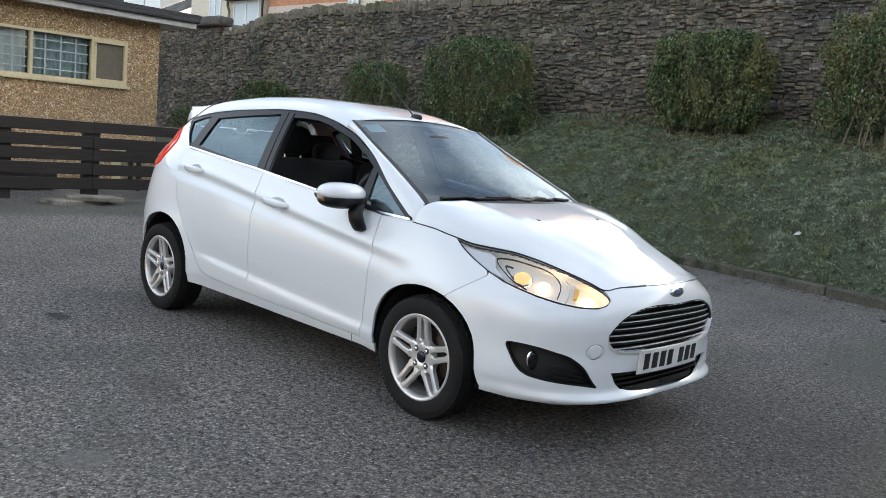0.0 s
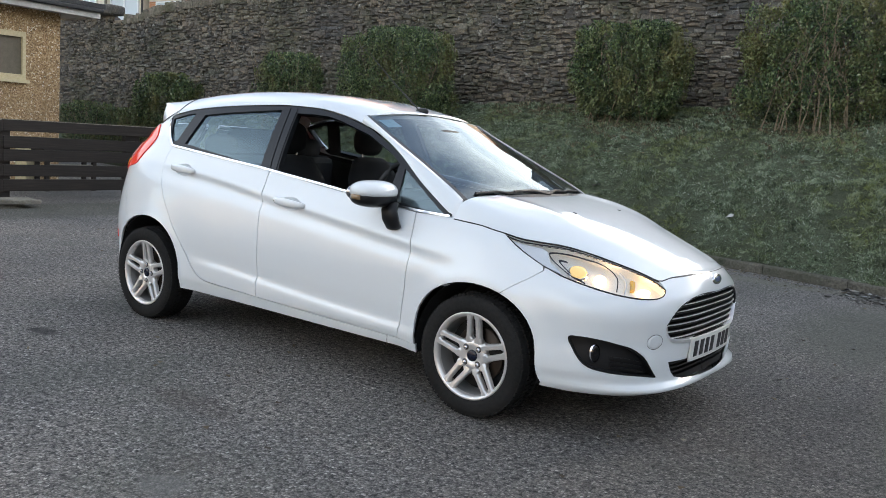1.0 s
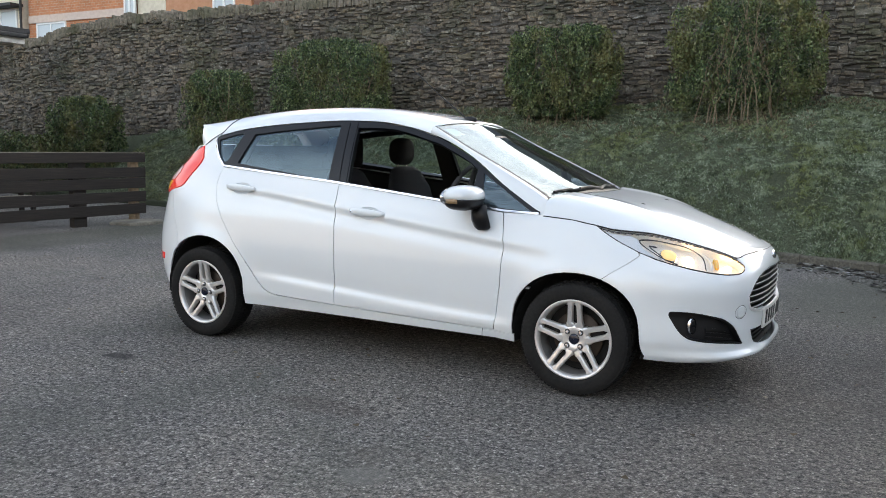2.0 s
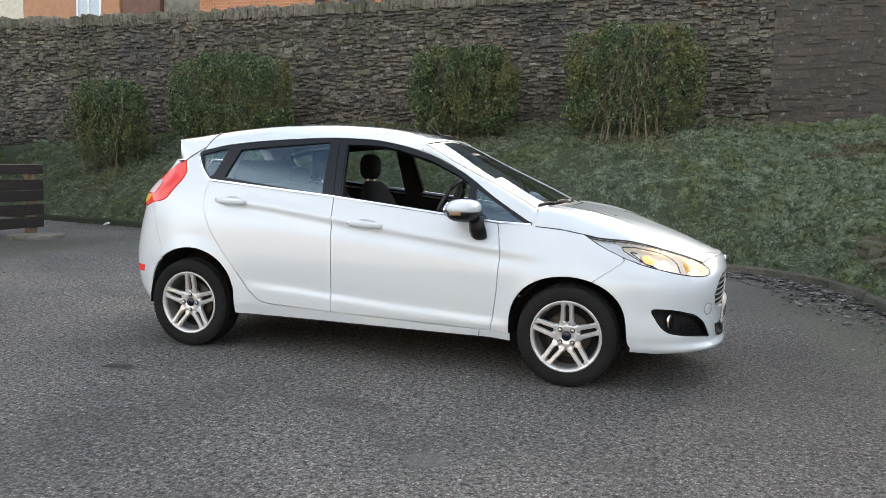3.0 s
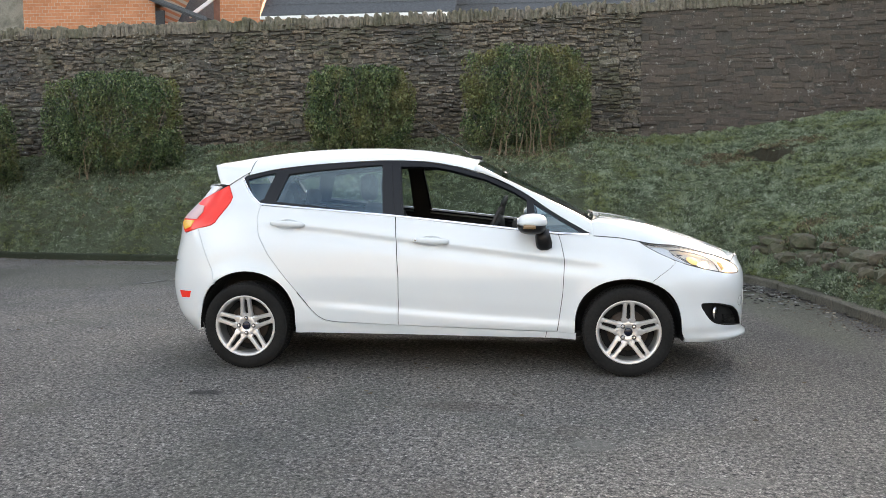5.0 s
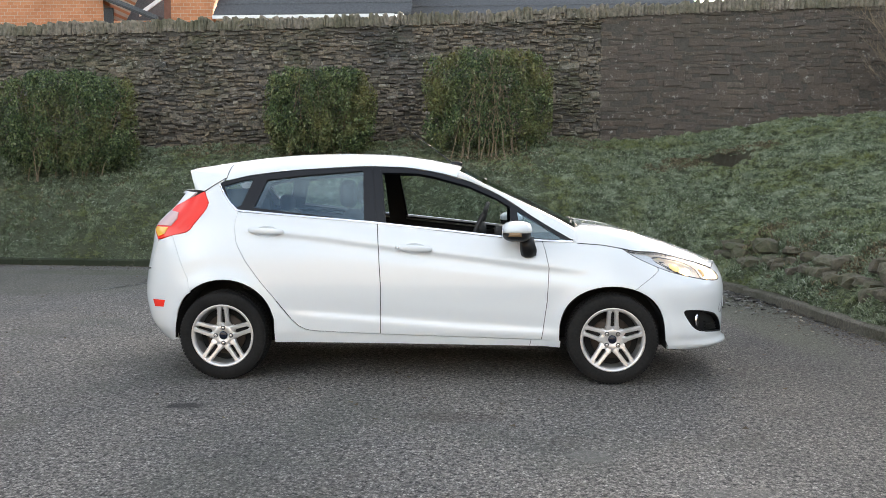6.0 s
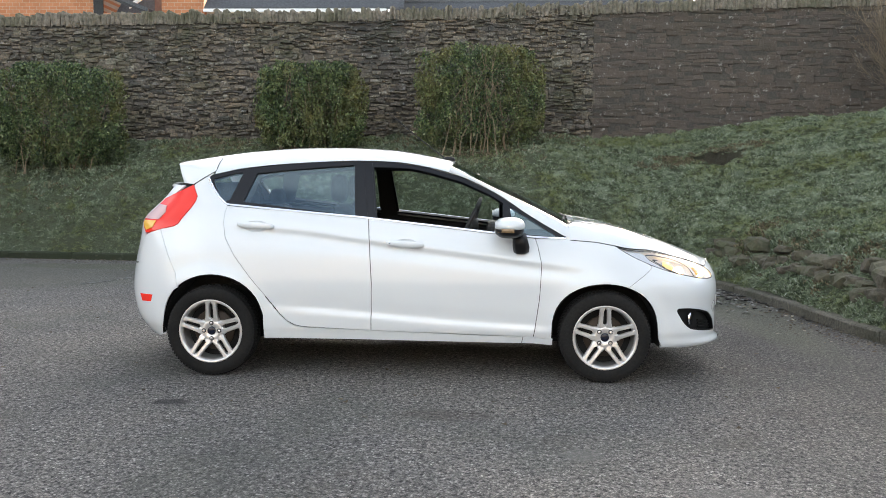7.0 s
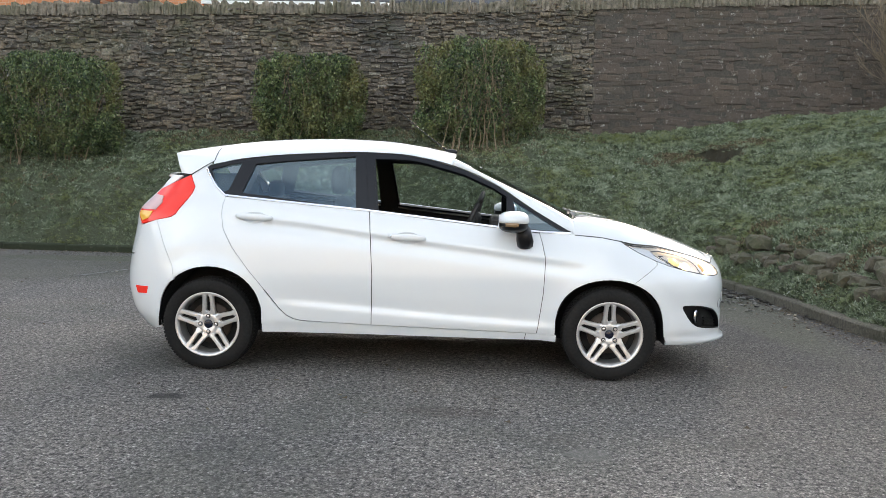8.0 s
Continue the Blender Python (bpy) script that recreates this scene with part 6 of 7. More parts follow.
build_bush(-16.9, 8.2, 2.0, 1.25, 0.9, 2200, 7, "straggly undergrowth below the wall", 0.1, 0.3, 0.055)

def build_grass(name, material, total, spots, seed, label):
    rng = random.Random(seed)
    verts, faces = [], []

    def blade(x, y, z, a, lean, l, w):
        n = len(verts)
        ca, sa = math.cos(a), math.sin(a)
        px, py = -sa * w / 2, ca * w / 2
        verts.extend([(x - px, y - py, z - 0.01), (x + px, y + py, z - 0.01), (x + ca * lean * 0.6 + px * 0.8, y + sa * lean * 0.6 + py * 0.8, z + l * 0.75), (x + ca * lean * 1.3, y + sa * lean * 1.3, z + l * (0.9 if lean < l else 0.6))])
        faces.append((n, n + 1, n + 2))
        faces.append((n, n + 2, n + 3))

    count = 0
    while count < total:
        x = rng.uniform(-12.5, 8.5) if rng.random() < 0.8 else rng.uniform(1.5, 7.0)
        y = rng.uniform(-0.2, 10.3)
        if spots:
            sx, sy, sr = rng.choice(spots)
            x, y = rng.gauss(sx, sr), rng.gauss(sy, sr * 0.6)
        if y > wall_y(x) - 0.02 or (x < 2.4 and y < 4.6):
            continue
        d = bank_reach(x, y)
        if d < 0.09:
            continue
        if not spots and rng.random() < 1.1 * math.exp(-(((x - 4.42) / 0.32) ** 2) - ((y - 8.33) / 0.13) ** 2):
            continue
        clump = noise.noise((x * 4.5, y * 4.5, 2)) + 0.7 * noise.noise((x * 9, y * 9, 7))
        if rng.random() > 0.62 + 0.7 * clump:
            continue
        tall = max(0.5, 1.0 + 0.8 * noise.noise((x * 1.3, y * 1.3, 9)) + 0.8 * clump)
        if y > wall_y(x) - 0.4:
            tall *= 1.5
        # one tuft: flattened blades spreading from a point
        turn, spread = rng.uniform(0, 6.28), rng.uniform(0.02, 0.05)
        for _ in range(9):
            bx, by = x + rng.gauss(0, 0.018), y + rng.gauss(0, 0.018)
            z = bank_height(bx, by, max(d, 0.12)) if _ == 0 else z
            l = rng.uniform(0.010, 0.036) * tall * (1.5 if spots else 1)
            blade(bx, by, z, turn + rng.gauss(0, 1.3), rng.uniform(0.3, 1.0) * spread, l, rng.uniform(0.0026, 0.0058))
        count += 9
    turf = part_of(name, data_mesh(name, verts, faces), material)
    return tagged(turf, label, "grass", kind="stuff")


build_grass("grass", GRASS, 900000, None, 11, "short frosted grass and weeds on the bank")
DRY = mat("dry_grass", (0.16, 0.11, 0.06), 0.9)
g = node(DRY, "NewGeometry")
link(DRY, ramp(DRY, g.outputs["Random Per Island"], [(0.0, (0.035, 0.027, 0.016)), (0.6, (0.13, 0.105, 0.06)), (1.0, (0.27, 0.225, 0.145))]), bsdf(DRY).inputs["Base Color"])
dry_spots = [(0.4, 8.0, 0.6), (0.4, 8.4, 0.5), (-2.4, 8.2, 0.6), (-2.4, 8.6, 0.5), (-6.8, 7.7, 0.8), (-9.4, 7.6, 0.5), (-0.9, 9.2, 0.4), (-4.4, 9.3, 0.5), (1.6, 9.4, 0.4), (3.4, 8.3, 0.2), (3.9, 4.4, 0.2), (4.0, 3.4, 0.2), (4.0, 2.2, 0.2), (-4.6, 9.2, 0.4), (4.45, 8.55, 0.14), (3.9, 8.5, 0.13), (4.95, 8.5, 0.16), (3.6, 8.4, 0.16), (2.0, 9.3, 0.3)]
build_grass("dry_grass", DRY, 26000, dry_spots, 12, "dead brown grass under the bushes and round the stones")


WASTE = speckled("pale_waste", (0.35, 0.35, 0.33), (0.55, 0.55, 0.53), 30, 0.7)
LITTER = mat("leaf_litter", (0.1, 0.08, 0.05), 0.9)
g = node(LITTER, "NewGeometry")
link(LITTER, ramp(LITTER, g.outputs["Random Per Island"], [(0.0, (0.03, 0.022, 0.014)), (0.6, (0.10, 0.078, 0.05)), (0.92, (0.17, 0.14, 0.095)), (1.0, (0.34, 0.31, 0.25))]), bsdf(LITTER).inputs["Base Color"])


def build_litter():
    rng = random.Random(5)
    places = []
    while len(places) < 2600:
        x = rng.uniform(-9, 4.6)
        y = rng.uniform(0.2, 7.5)
        d = bank_reach(x, y)
        if -0.9 < d < 0.0 and rng.random() < math.exp(d / 0.22):
            places.append((x, y, 0.008))
    rng2 = random.Random(8)
    for _ in range(500):
        places.append((rng2.uniform(-8, 3.2), rng2.uniform(-2, 5.5), 0.006))
    v, f = [], []
    for k, p in enumerate(places):
        a, s = rng.uniform(0, 6.28), rng.uniform(0.006, 0.022)
        for c in (0, 1.7, 3.1, 4.8):
            v.append((p[0] + s * math.cos(a + c), p[1] + s * 0.7 * math.sin(a + c), p[2] + rng.uniform(-0.004, 0.009)))
        f.append((4 * k, 4 * k + 1, 4 * k + 2, 4 * k + 3))
    return tagged(part_of("leaf_litter", data_mesh("leaf_litter", v, f), LITTER), "dry leaves and grit lying along the kerb", "litter", kind="stuff")


build_litter()


def build_leaf_drift():
    """Curled, half-frosted leaves swept together in the bend of the kerb."""
    drift = mat("frosted_leaf", (0.1, 0.09, 0.08), 0.85)
    isle = node(drift, "NewGeometry")
    link(drift, ramp(drift, isle.outputs["Random Per Island"], [(0.0, (0.014, 0.013, 0.012)), (0.4, (0.055, 0.05, 0.045)), (0.7, (0.16, 0.155, 0.14)), (1.0, (0.30, 0.31, 0.30))]), bsdf(drift).inputs["Base Color"])
    rng = random.Random(17)
    v, f = [], []
    count = 0
    while count < 900:
        x, y = rng.uniform(1.6, 3.6), rng.uniform(1.4, 5.6)
        d = bank_reach(x, y)
        thick = math.exp(-(((y - 4.1) / 1.15) ** 2))
        if not -0.75 < d < -0.02 or rng.random() > thick * math.exp((d + 0.05) / 0.26) + 0.03 * math.exp(d / 0.2):
            continue
        a, r = rng.uniform(0, 6.28), rng.uniform(0.014, 0.05) * (1.3 if rng.random() < 0.15 else 1)
        curl = rng.uniform(0.1, 0.6) * r
        n = len(v)
        # a pointed leaf, folded along its rib
        for t, w in ((-1.0, 0.0), (-0.45, 0.42), (0.25, 0.48), (1.0, 0.0), (0.25, -0.48), (-0.45, -0.42), (-0.45, 0.0), (0.25, 0.0)):
            px, py = t * r, w * r
            v.append((x + px * math.cos(a) - py * math.sin(a), y + px * math.sin(a) + py * math.cos(a), 0.006 + abs(w) * curl + abs(t) ** 2 * curl * 0.6 + rng.uniform(0, 0.012)))
        f += [(n, n + 6, n + 1), (n + 1, n + 6, n + 7, n + 2), (n + 2, n + 7, n + 3), (n, n + 5, n + 6), (n + 5, n + 4, n + 7, n + 6), (n + 4, n + 3, n + 7)]
        count += 1
    return tagged(part_of("leaf_drift", data_mesh("leaf_drift", v, f), drift), "dark and frosted fallen leaves swept against the kerb", "leaves", kind="stuff")


build_leaf_drift()


for x, y, s in ((0.05, 6.37, 0.05), (-1.98, 6.81, 0.08), (-8.3, 6.55, 0.06)):
    scrap = part_of("paper_scrap", data_mesh("paper_scrap", [(-s, -s * 0.5, 0), (s * 0.9, -s * 0.6, 0.012), (s, s * 0.5, 0.02), (0.1 * s, s * 0.7, 0.035), (-s * 0.8, s * 0.6, 0.01)], [(0, 1, 3), (1, 2, 3), (0, 3, 4)]), WASTE)
    scrap.matrix_world = pose(x, y, ground_z(x, y) + 0.035, 12, -8, 40 * x)
    tagged(scrap, "crumpled pale scrap of litter on the grass", "litter", "scraps of litter")


ROCK = speckled("mossy_rock", (0.035, 0.030, 0.023), (0.155, 0.132, 0.10), 22, 0.95, 2.5, 0.8, 0.02, (0.055, 0.065, 0.026))


def rock_mesh(rng, w, d, h):
    bm = bmesh.new()
    bmesh.ops.create_icosphere(bm, subdivisions=2, radius=1)
    s = rng.uniform(0, 50)
    for v in bm.verts:
        c = v.co.copy()
        k = 1 + 0.3 * noise.noise(c * 1.3 + Vector((s, 0, 0))) + 0.16 * noise.noise(c * 3.5 + Vector((0, s, 0)))
        for i in range(3):
            c[i] = math.copysign(abs(c[i]) ** 0.55, c[i])
        v.co = Vector((c.x * w, c.y * d, c.z * h)) * k
    return bm


def build_rocks():
    """Half-buried stones that edge the bank beside the car."""
    rng = random.Random(21)
    y = 4.75
    k = 0
    while y > 0.9:
        w = rng.uniform(0.06, 0.19)
        near = min(kerb_line, key=lambda p: (p.y - y) ** 2 + (p.x - 3.3) ** 2)
        for tier in range(2 if rng.random() < 0.55 else 1):
            off = 0.42 + 0.10 * tier + rng.uniform(-0.05, 0.05)
            x = near.x + off
            h = rng.uniform(0.045, 0.09)
            ob = part("rock", rock_mesh(rng, w, rng.uniform(0.09, 0.16), h), ROCK, None, "", False)
            ob.matrix_world = pose(x, y, bank_height(x, y, from_kerb(x, y)) - 0.025 + 0.08 * tier, rng.uniform(-15, 15), rng.uniform(-15, 15), 90 + rng.uniform(-25, 25))
            tagged(ob, "half-buried mossy stone at the foot of the bank", "rock", "stones edging the bank")
        y -= w * rng.uniform(1.1, 1.7)
        k += 1


build_rocks()


def build_shrub(x, y):
    """A leafless shrub with fine crossing twigs."""
    rng = random.Random(31)
    z = ground_z(x, y) - 0.03
    shrub = tagged(group_at("bare_shrub", x, y, z), "leafless shrub with fine brown twigs by the wall", "shrub")
    verts, faces = [], []

    def limb(p, d, l, r, depth):
        pts = [p]
        for i in range(4):
            d = (d + Vector((rng.uniform(-0.25, 0.25), rng.uniform(-0.25, 0.25), rng.uniform(-0.1, 0.2)))).normalized()
            pts.append(pts[-1] + d * l / 4)
        n = len(verts)
        for i, q in enumerate(pts):
            rr = r * (1 - 0.15 * i)
            verts.extend([(q.x + rr * math.cos(a), q.y + rr * math.sin(a), q.z) for a in (0, 2.1, 4.2)])
        for i in range(4):
            for j in range(3):
                faces.append((n + 3 * i + j, n + 3 * i + (j + 1) % 3, n + 3 * i + 3 + (j + 1) % 3, n + 3 * i + 3 + j))
        if depth:
            for q in pts[1:]:
                for _ in range(2):
                    limb(q, (d + Vector((rng.uniform(-1, 1), rng.uniform(-1, 1), rng.uniform(-0.2, 0.7)))).normalized(), l * 0.55, r * 0.5, depth - 1)

    for k in range(5):
        limb(Vector((rng.uniform(-0.15, 0.15), rng.uniform(-0.1, 0.1), 0)), Vector((rng.uniform(-0.4, 0.4), rng.uniform(-0.3, 0.1), 1)).normalized(), 1.3, 0.022, 3)
    t = part_of("twig_tangle", data_mesh("twig_tangle", verts, faces), TWIG, shrub, "thin bare twigs")
    t["kind"] = "stuff"


build_shrub(7.85, 9.3)

# ---- fence ----
FENCE_WOOD = mat("fence_wood", (0.03, 0.022, 0.018), 0.8)
fg = noise_of(FENCE_WOOD, 9, 5, 0.7)
st = node(FENCE_WOOD, "Mapping")
st.inputs["Scale"].default_value = (60, 2.5, 60)
link(FENCE_WOOD, place_of(FENCE_WOOD), st.inputs[0])
fs = noise_of(FENCE_WOOD, 1, 5, 0.6, st.outputs[0])
fc = ramp(FENCE_WOOD, fs.outputs[0], [(0.3, (0.010, 0.0075, 0.0065)), (0.6, (0.026, 0.019, 0.015)), (0.8, (0.060, 0.045, 0.035))])
fc = mix(FENCE_WOOD, fc, (0.024, 0.022, 0.018), ramp(FENCE_WOOD, fg.outputs[0], [(0.5, (0, 0, 0)), (0.8, (0.6, 0.6, 0.6))]))
link(FENCE_WOOD, fc, bsdf(FENCE_WOOD).inputs["Base Color"])
bump(FENCE_WOOD, fs.outputs[0], 0.4, 0.004)
PALE_WOOD = speckled("weathered_wood", (0.20, 0.17, 0.13), (0.36, 0.32, 0.26), 40, 0.85)
SLAB = speckled("concrete_slab", (0.13, 0.12, 0.095), (0.34, 0.31, 0.255), 45, 0.9, 3, 0.4, 0.01)


LOG = speckled("log_wood", (0.14, 0.10, 0.06), (0.28, 0.20, 0.13), 25, 0.9)


def build_fence():
    fence = tagged(group_at("fence", -7.75, 0, 0), "dark-stained horizontal board fence on short posts", "fence")
    rng = random.Random(2)
    spans = [(4.57, 1.5), (1.5, -0.8), (-0.8, -3.2), (-3.2, -5.4)]
    for a, b in spans:
        for z in (0.985, 0.79, 0.60, 0.41, 0.215):
            dz = rng.uniform(-0.008, 0.008)
            ob = part("board", boxes((-0.018, 0.018, b + 0.003, a - 0.003, z - 0.075 + dz, z + 0.078 + dz), bevel=0.005), FENCE_WOOD, fence)
            ob.rotation_euler = (rng.uniform(-0.003, 0.003), 0, 0)
        cap = part("top_edge", boxes((-0.02, 0.02, b + 0.003, a - 0.003, 1.066, 1.074)), PALE_WOOD, fence, "pale strip along the top edge")
    part_of("post", rod_mesh("post", [(-0.10, 4.43, 0.0), (-0.10, 4.43, 1.0)], 0.08, 14), LOG, fence, "pale round log post")
    for y in (3.4, 1.50, 0.34, -0.8, -2.0, -3.2, -4.4):
        part("post", boxes((-0.125, -0.02, y - 0.11, y + 0.11, 0.0, 1.03), bevel=0.006), FENCE_WOOD, fence)
    return fence


build_fence()
def broken_slab(rng, w, l, h):
    """A slab with an uneven broken rim."""
    rim = [(w * math.cos(a) * rng.uniform(0.85, 1.1) if abs(math.cos(a)) < 0.8 else math.copysign(w, math.cos(a)) * rng.uniform(0.92, 1.02), l * max(-1, min(1, 1.3 * math.sin(a))) * rng.uniform(0.9, 1.04)) for a in np.linspace(0, 2 * math.pi, 15)[:-1]]
    return loft_bar([[(x * f, y * f, z + (rng.uniform(-0.006, 0.006) if z else 0)) for x, y in rim] for z, f in ((0, 1.0), (h * 0.75, 1.0), (h, 0.96))])


rng = random.Random(17)
for x, y, z, w, l, h, a in ((-7.62, 4.28, 0, 0.3, 0.38, 0.05, 4), (-7.28, 1.10, 0, 0.24, 0.40, 0.055, 10), (-7.20, 1.30, 0.055, 0.20, 0.34, 0.05, -7), (-7.55, -1.6, 0, 0.3, 0.36, 0.05, -6)):
    slab = part_of("paving_slab", data_mesh("paving_slab", *broken_slab(rng, w, l, h)), SLAB)
    slab.matrix_world = pose(x, y, z, 0, 0, a)
    tagged(slab, "broken concrete slab lying at the fence's foot", "slab", "slabs at the fence")


def build_yard_clutter():
    """Odds and ends stored between the fence and the building."""
    plank = part("plank", boxes((-0.11, 0.11, -0.45, 0.45, 0.0, 0.03), bevel=0.005), PALE_WOOD)
    plank.matrix_world = pose(-9.0, 1.05, 0.37, 0, 4, 8)
    tagged(plank, "pale weathered plank lying on a dark log behind the fence", "plank")
    log = part_of("log", rod_mesh("log", [(0, -0.5, 0), (0.02, 0, 0.01), (0, 0.5, 0)], [0.17, 0.18, 0.17], 14), FENCE_WOOD)
    log.matrix_world = pose(-9.0, 0.95, 0.185, 0, 0, 6)
    tagged(log, "dark log lying behind the fence", "log")
    block = part("concrete_block", boxes((-0.12, 0.12, -0.13, 0.13, 0.0, 0.66), bevel=0.012), CREAM)
    block.matrix_world = pose(-9.5, 2.75, 0, 0, 0, 12)
    tagged(block, "pale cream block standing behind the fence", "block")
    bench = tagged(group_at("bench", -9.2, 3.15, 0), "dark wooden bench behind the fence", "bench")
    part("bench_top", boxes((-0.2, 0.2, -0.42, 0.5, 0.58, 0.64), bevel=0.008), FENCE_WOOD, bench)
    part("bench_rail", boxes((0.13, 0.16, -0.36, 0.46, 0.37, 0.41), bevel=0.004), PALE_WOOD, bench, "pale lower rail")
    for x in (-0.14, 0.14):
        for y in (-0.34, 0.42):
            part("leg", boxes((x - 0.03, x + 0.03, y - 0.03, y + 0.03, 0.0, 0.58), bevel=0.004), FENCE_WOOD, bench)


# ---- low pebble-dashed building ----
DASHED = mat("pebbledash", (0.3, 0.22, 0.13), 0.9)
pv = noise_of(DASHED, 55, kind="TexVoronoi")
pc = ramp(DASHED, pv.outputs["Color"], [(0.0, (0.12, 0.072, 0.036)), (0.4, (0.36, 0.23, 0.115)), (0.72, (0.54, 0.37, 0.205)), (0.84, (0.70, 0.56, 0.38)), (0.92, (0.95, 0.90, 0.80))])
pn = noise_of(DASHED, 1.2, 4, 0.6)
pc = mix(DASHED, pc, (0.22, 0.15, 0.08), ramp(DASHED, pn.outputs[0], [(0.45, (0, 0, 0)), (0.8, (0.5, 0.5, 0.5))]))
link(DASHED, pc, bsdf(DASHED).inputs["Base Color"])
bump(DASHED, pv.outputs["Distance"], 0.8, 0.012)
CREAM = speckled("cream_frame_paint", (0.52, 0.43, 0.25), (0.66, 0.57, 0.37), 30, 0.6)
FASCIA = speckled("fascia_paint", (0.42, 0.41, 0.39), (0.62, 0.61, 0.58), 12, 0.6)
FELT = speckled("roof_felt", (0.02, 0.02, 0.021), (0.05, 0.05, 0.052), 30, 0.8)
PANE = glass("window_pane", (0.9, 0.93, 0.93), (1, 1, 1), 1.4)
DARK_ROOM = speckled("room_wall", (0.10, 0.11, 0.11), (0.22, 0.23, 0.22), 3, 0.9)
CURTAIN = speckled("curtain_cloth", (0.26, 0.31, 0.31), (0.42, 0.47, 0.46), 25, 0.9)
NET_WHITE = speckled("white_net", (0.5, 0.5, 0.48), (0.68, 0.68, 0.66), 40, 0.9)
WHITE_UPVC = mat("white_frame", (0.72, 0.72, 0.72), 0.4)
BROWN_PANEL = speckled("brown_blind", (0.13, 0.11, 0.08), (0.17, 0.145, 0.11), 20, 0.8)


def build_outbuilding():
    b = tagged(new("outbuilding"), "low flat-roofed building with brown pebble-dashed walls", "building")
    x0 = -10.5
    holes = [(-3.0, -0.3), (0.62, 3.22)]
    z0, z1 = 1.66, 2.42
    ys = [-7.0, -3.0, -0.3, 0.62, 3.22, 3.80]
    rows = []
    for a, c in zip(ys, ys[1:]):
        if (a, c) in holes:
            rows += [(x0 - 0.25, x0, a, c, -0.1, z0), (x0 - 0.25, x0, a, c, z1, 2.80)]
        else:
            rows.append((x0 - 0.25, x0, a, c, -0.1, 2.80))
    bm = bmesh.new()
    for r in rows:
        box(bm, *r)
    bmesh.ops.remove_doubles(bm, verts=bm.verts, dist=0.0005)
    part("wall", bm, DASHED, b, "pebble-dashed front wall")
    part("wall", boxes((x0 - 8, x0 - 0.25, 3.55, 3.80, -0.1, 2.80)), DASHED, b)
    part("wall", boxes((x0 - 8, x0 - 0.25, -7.0, -6.75, -0.1, 2.80)), DASHED, b)
    part("inner_wall", boxes((x0 - 3.2, x0 - 3.0, -6.7, 3.5, -0.1, 2.75)), DARK_ROOM, b)
    for (ya, yb), cuts in (((0.62, 3.22), (1.64, 2.62)), ((-3.0, -0.3), (-2.0, -1.2))):
        w = new("window")
        w.parent = b
        t = 0.045
        part("frame", boxes((x0 - 0.08, x0 + 0.015, ya, yb, z1 - t, z1)), CREAM, w, "cream painted frame")
        part("frame", boxes((x0 - 0.08, x0 + 0.015, ya, yb, z0, z0 + t)), CREAM, w)
        for y in (ya + t / 2, *cuts, yb - t / 2):
            part("mullion", boxes((x0 - 0.08, x0 + 0.015, y - t / 2, y + t / 2, z0 + t, z1 - t)), CREAM, w)
        part("sill", boxes((x0 - 0.05, x0 + 0.07, ya - 0.04, yb + 0.04, z0 - 0.05, z0)), CREAM, w)
        edges = [ya, *cuts, yb]
        for k, (a, c) in enumerate(zip(edges, edges[1:])):
            part("pane", boxes((x0 - 0.045, x0 - 0.04, a + t / 2, c - t / 2, z0 + t, z1 - t)), PANE, w)
            if k == 2:
                part("blind", boxes((x0 - 0.035, x0 - 0.03, a + 0.06, c - 0.06, z0 + 0.08, z1 - 0.08)), BROWN_PANEL, w, "brown boarded pane")
                part("casement", boxes((x0 - 0.03, x0 + 0.025, a + 0.02, a + 0.06, z0 + t, z1 - t), (x0 - 0.03, x0 + 0.025, c - 0.06, c - 0.02, z0 + t, z1 - t), (x0 - 0.03, x0 + 0.025, a + 0.06, c - 0.06, z1 - t - 0.04, z1 - t), (x0 - 0.03, x0 + 0.025, a + 0.06, c - 0.06, z0 + t, z0 + t + 0.04)), CREAM, w)
            else:
                pleats = [(x0 - 0.15 - 0.025 * math.sin(40 * y), y) for y in np.linspace(a + 0.03, c - 0.03, 60)]
                part_of("curtain", data_mesh("curtain", *loft_bar([[(px, y, z0 - 0.02), (px, y, z1 + 0.02), (px - 0.004, y, z1 + 0.02), (px - 0.004, y, z0 - 0.02)] for px, y in pleats])), CURTAIN if k else NET_WHITE, w, "pale grey-green curtain" if k else "white net curtain")
                for i in range(1, 4):
                    y = a + (c - a) * i / 4
                    part("window_bar", boxes((x0 - 0.085, x0 - 0.07, y - 0.010, y + 0.010, z0 + 0.05, z1 - 0.05)), WHITE_UPVC, w)
                for i in range(1, 5):
                    z = z0 + (z1 - z0) * i / 5
                    part("window_bar", boxes((x0 - 0.09, x0 - 0.073, a + 0.04, c - 0.04, z - 0.009, z + 0.009)), WHITE_UPVC, w)
    part("soffit", boxes((x0 - 8.3, x0 + 0.36, -7.4, 4.25, 2.80, 2.83)), FASCIA, b)
    part("fascia", boxes((x0 + 0.36, x0 + 0.39, -7.4, 4.28, 2.78, 2.93)), FASCIA, b, "pale painted fascia board")
    part("fascia", boxes((x0 - 8.3, x0 + 0.36, 4.25, 4.28, 2.78, 2.93)), FASCIA, b)
    part("gutter", boxes((x0 + 0.39, x0 + 0.48, -7.4, 4.30, 2.87, 2.94), bevel=0.02), FELT, b, "dark gutter")
    part("flat_roof", boxes((x0 - 8.4, x0 + 0.45, -7.45, 4.34, 2.94, 3.02), bevel=0.01), FELT, b, "dark felt roof")
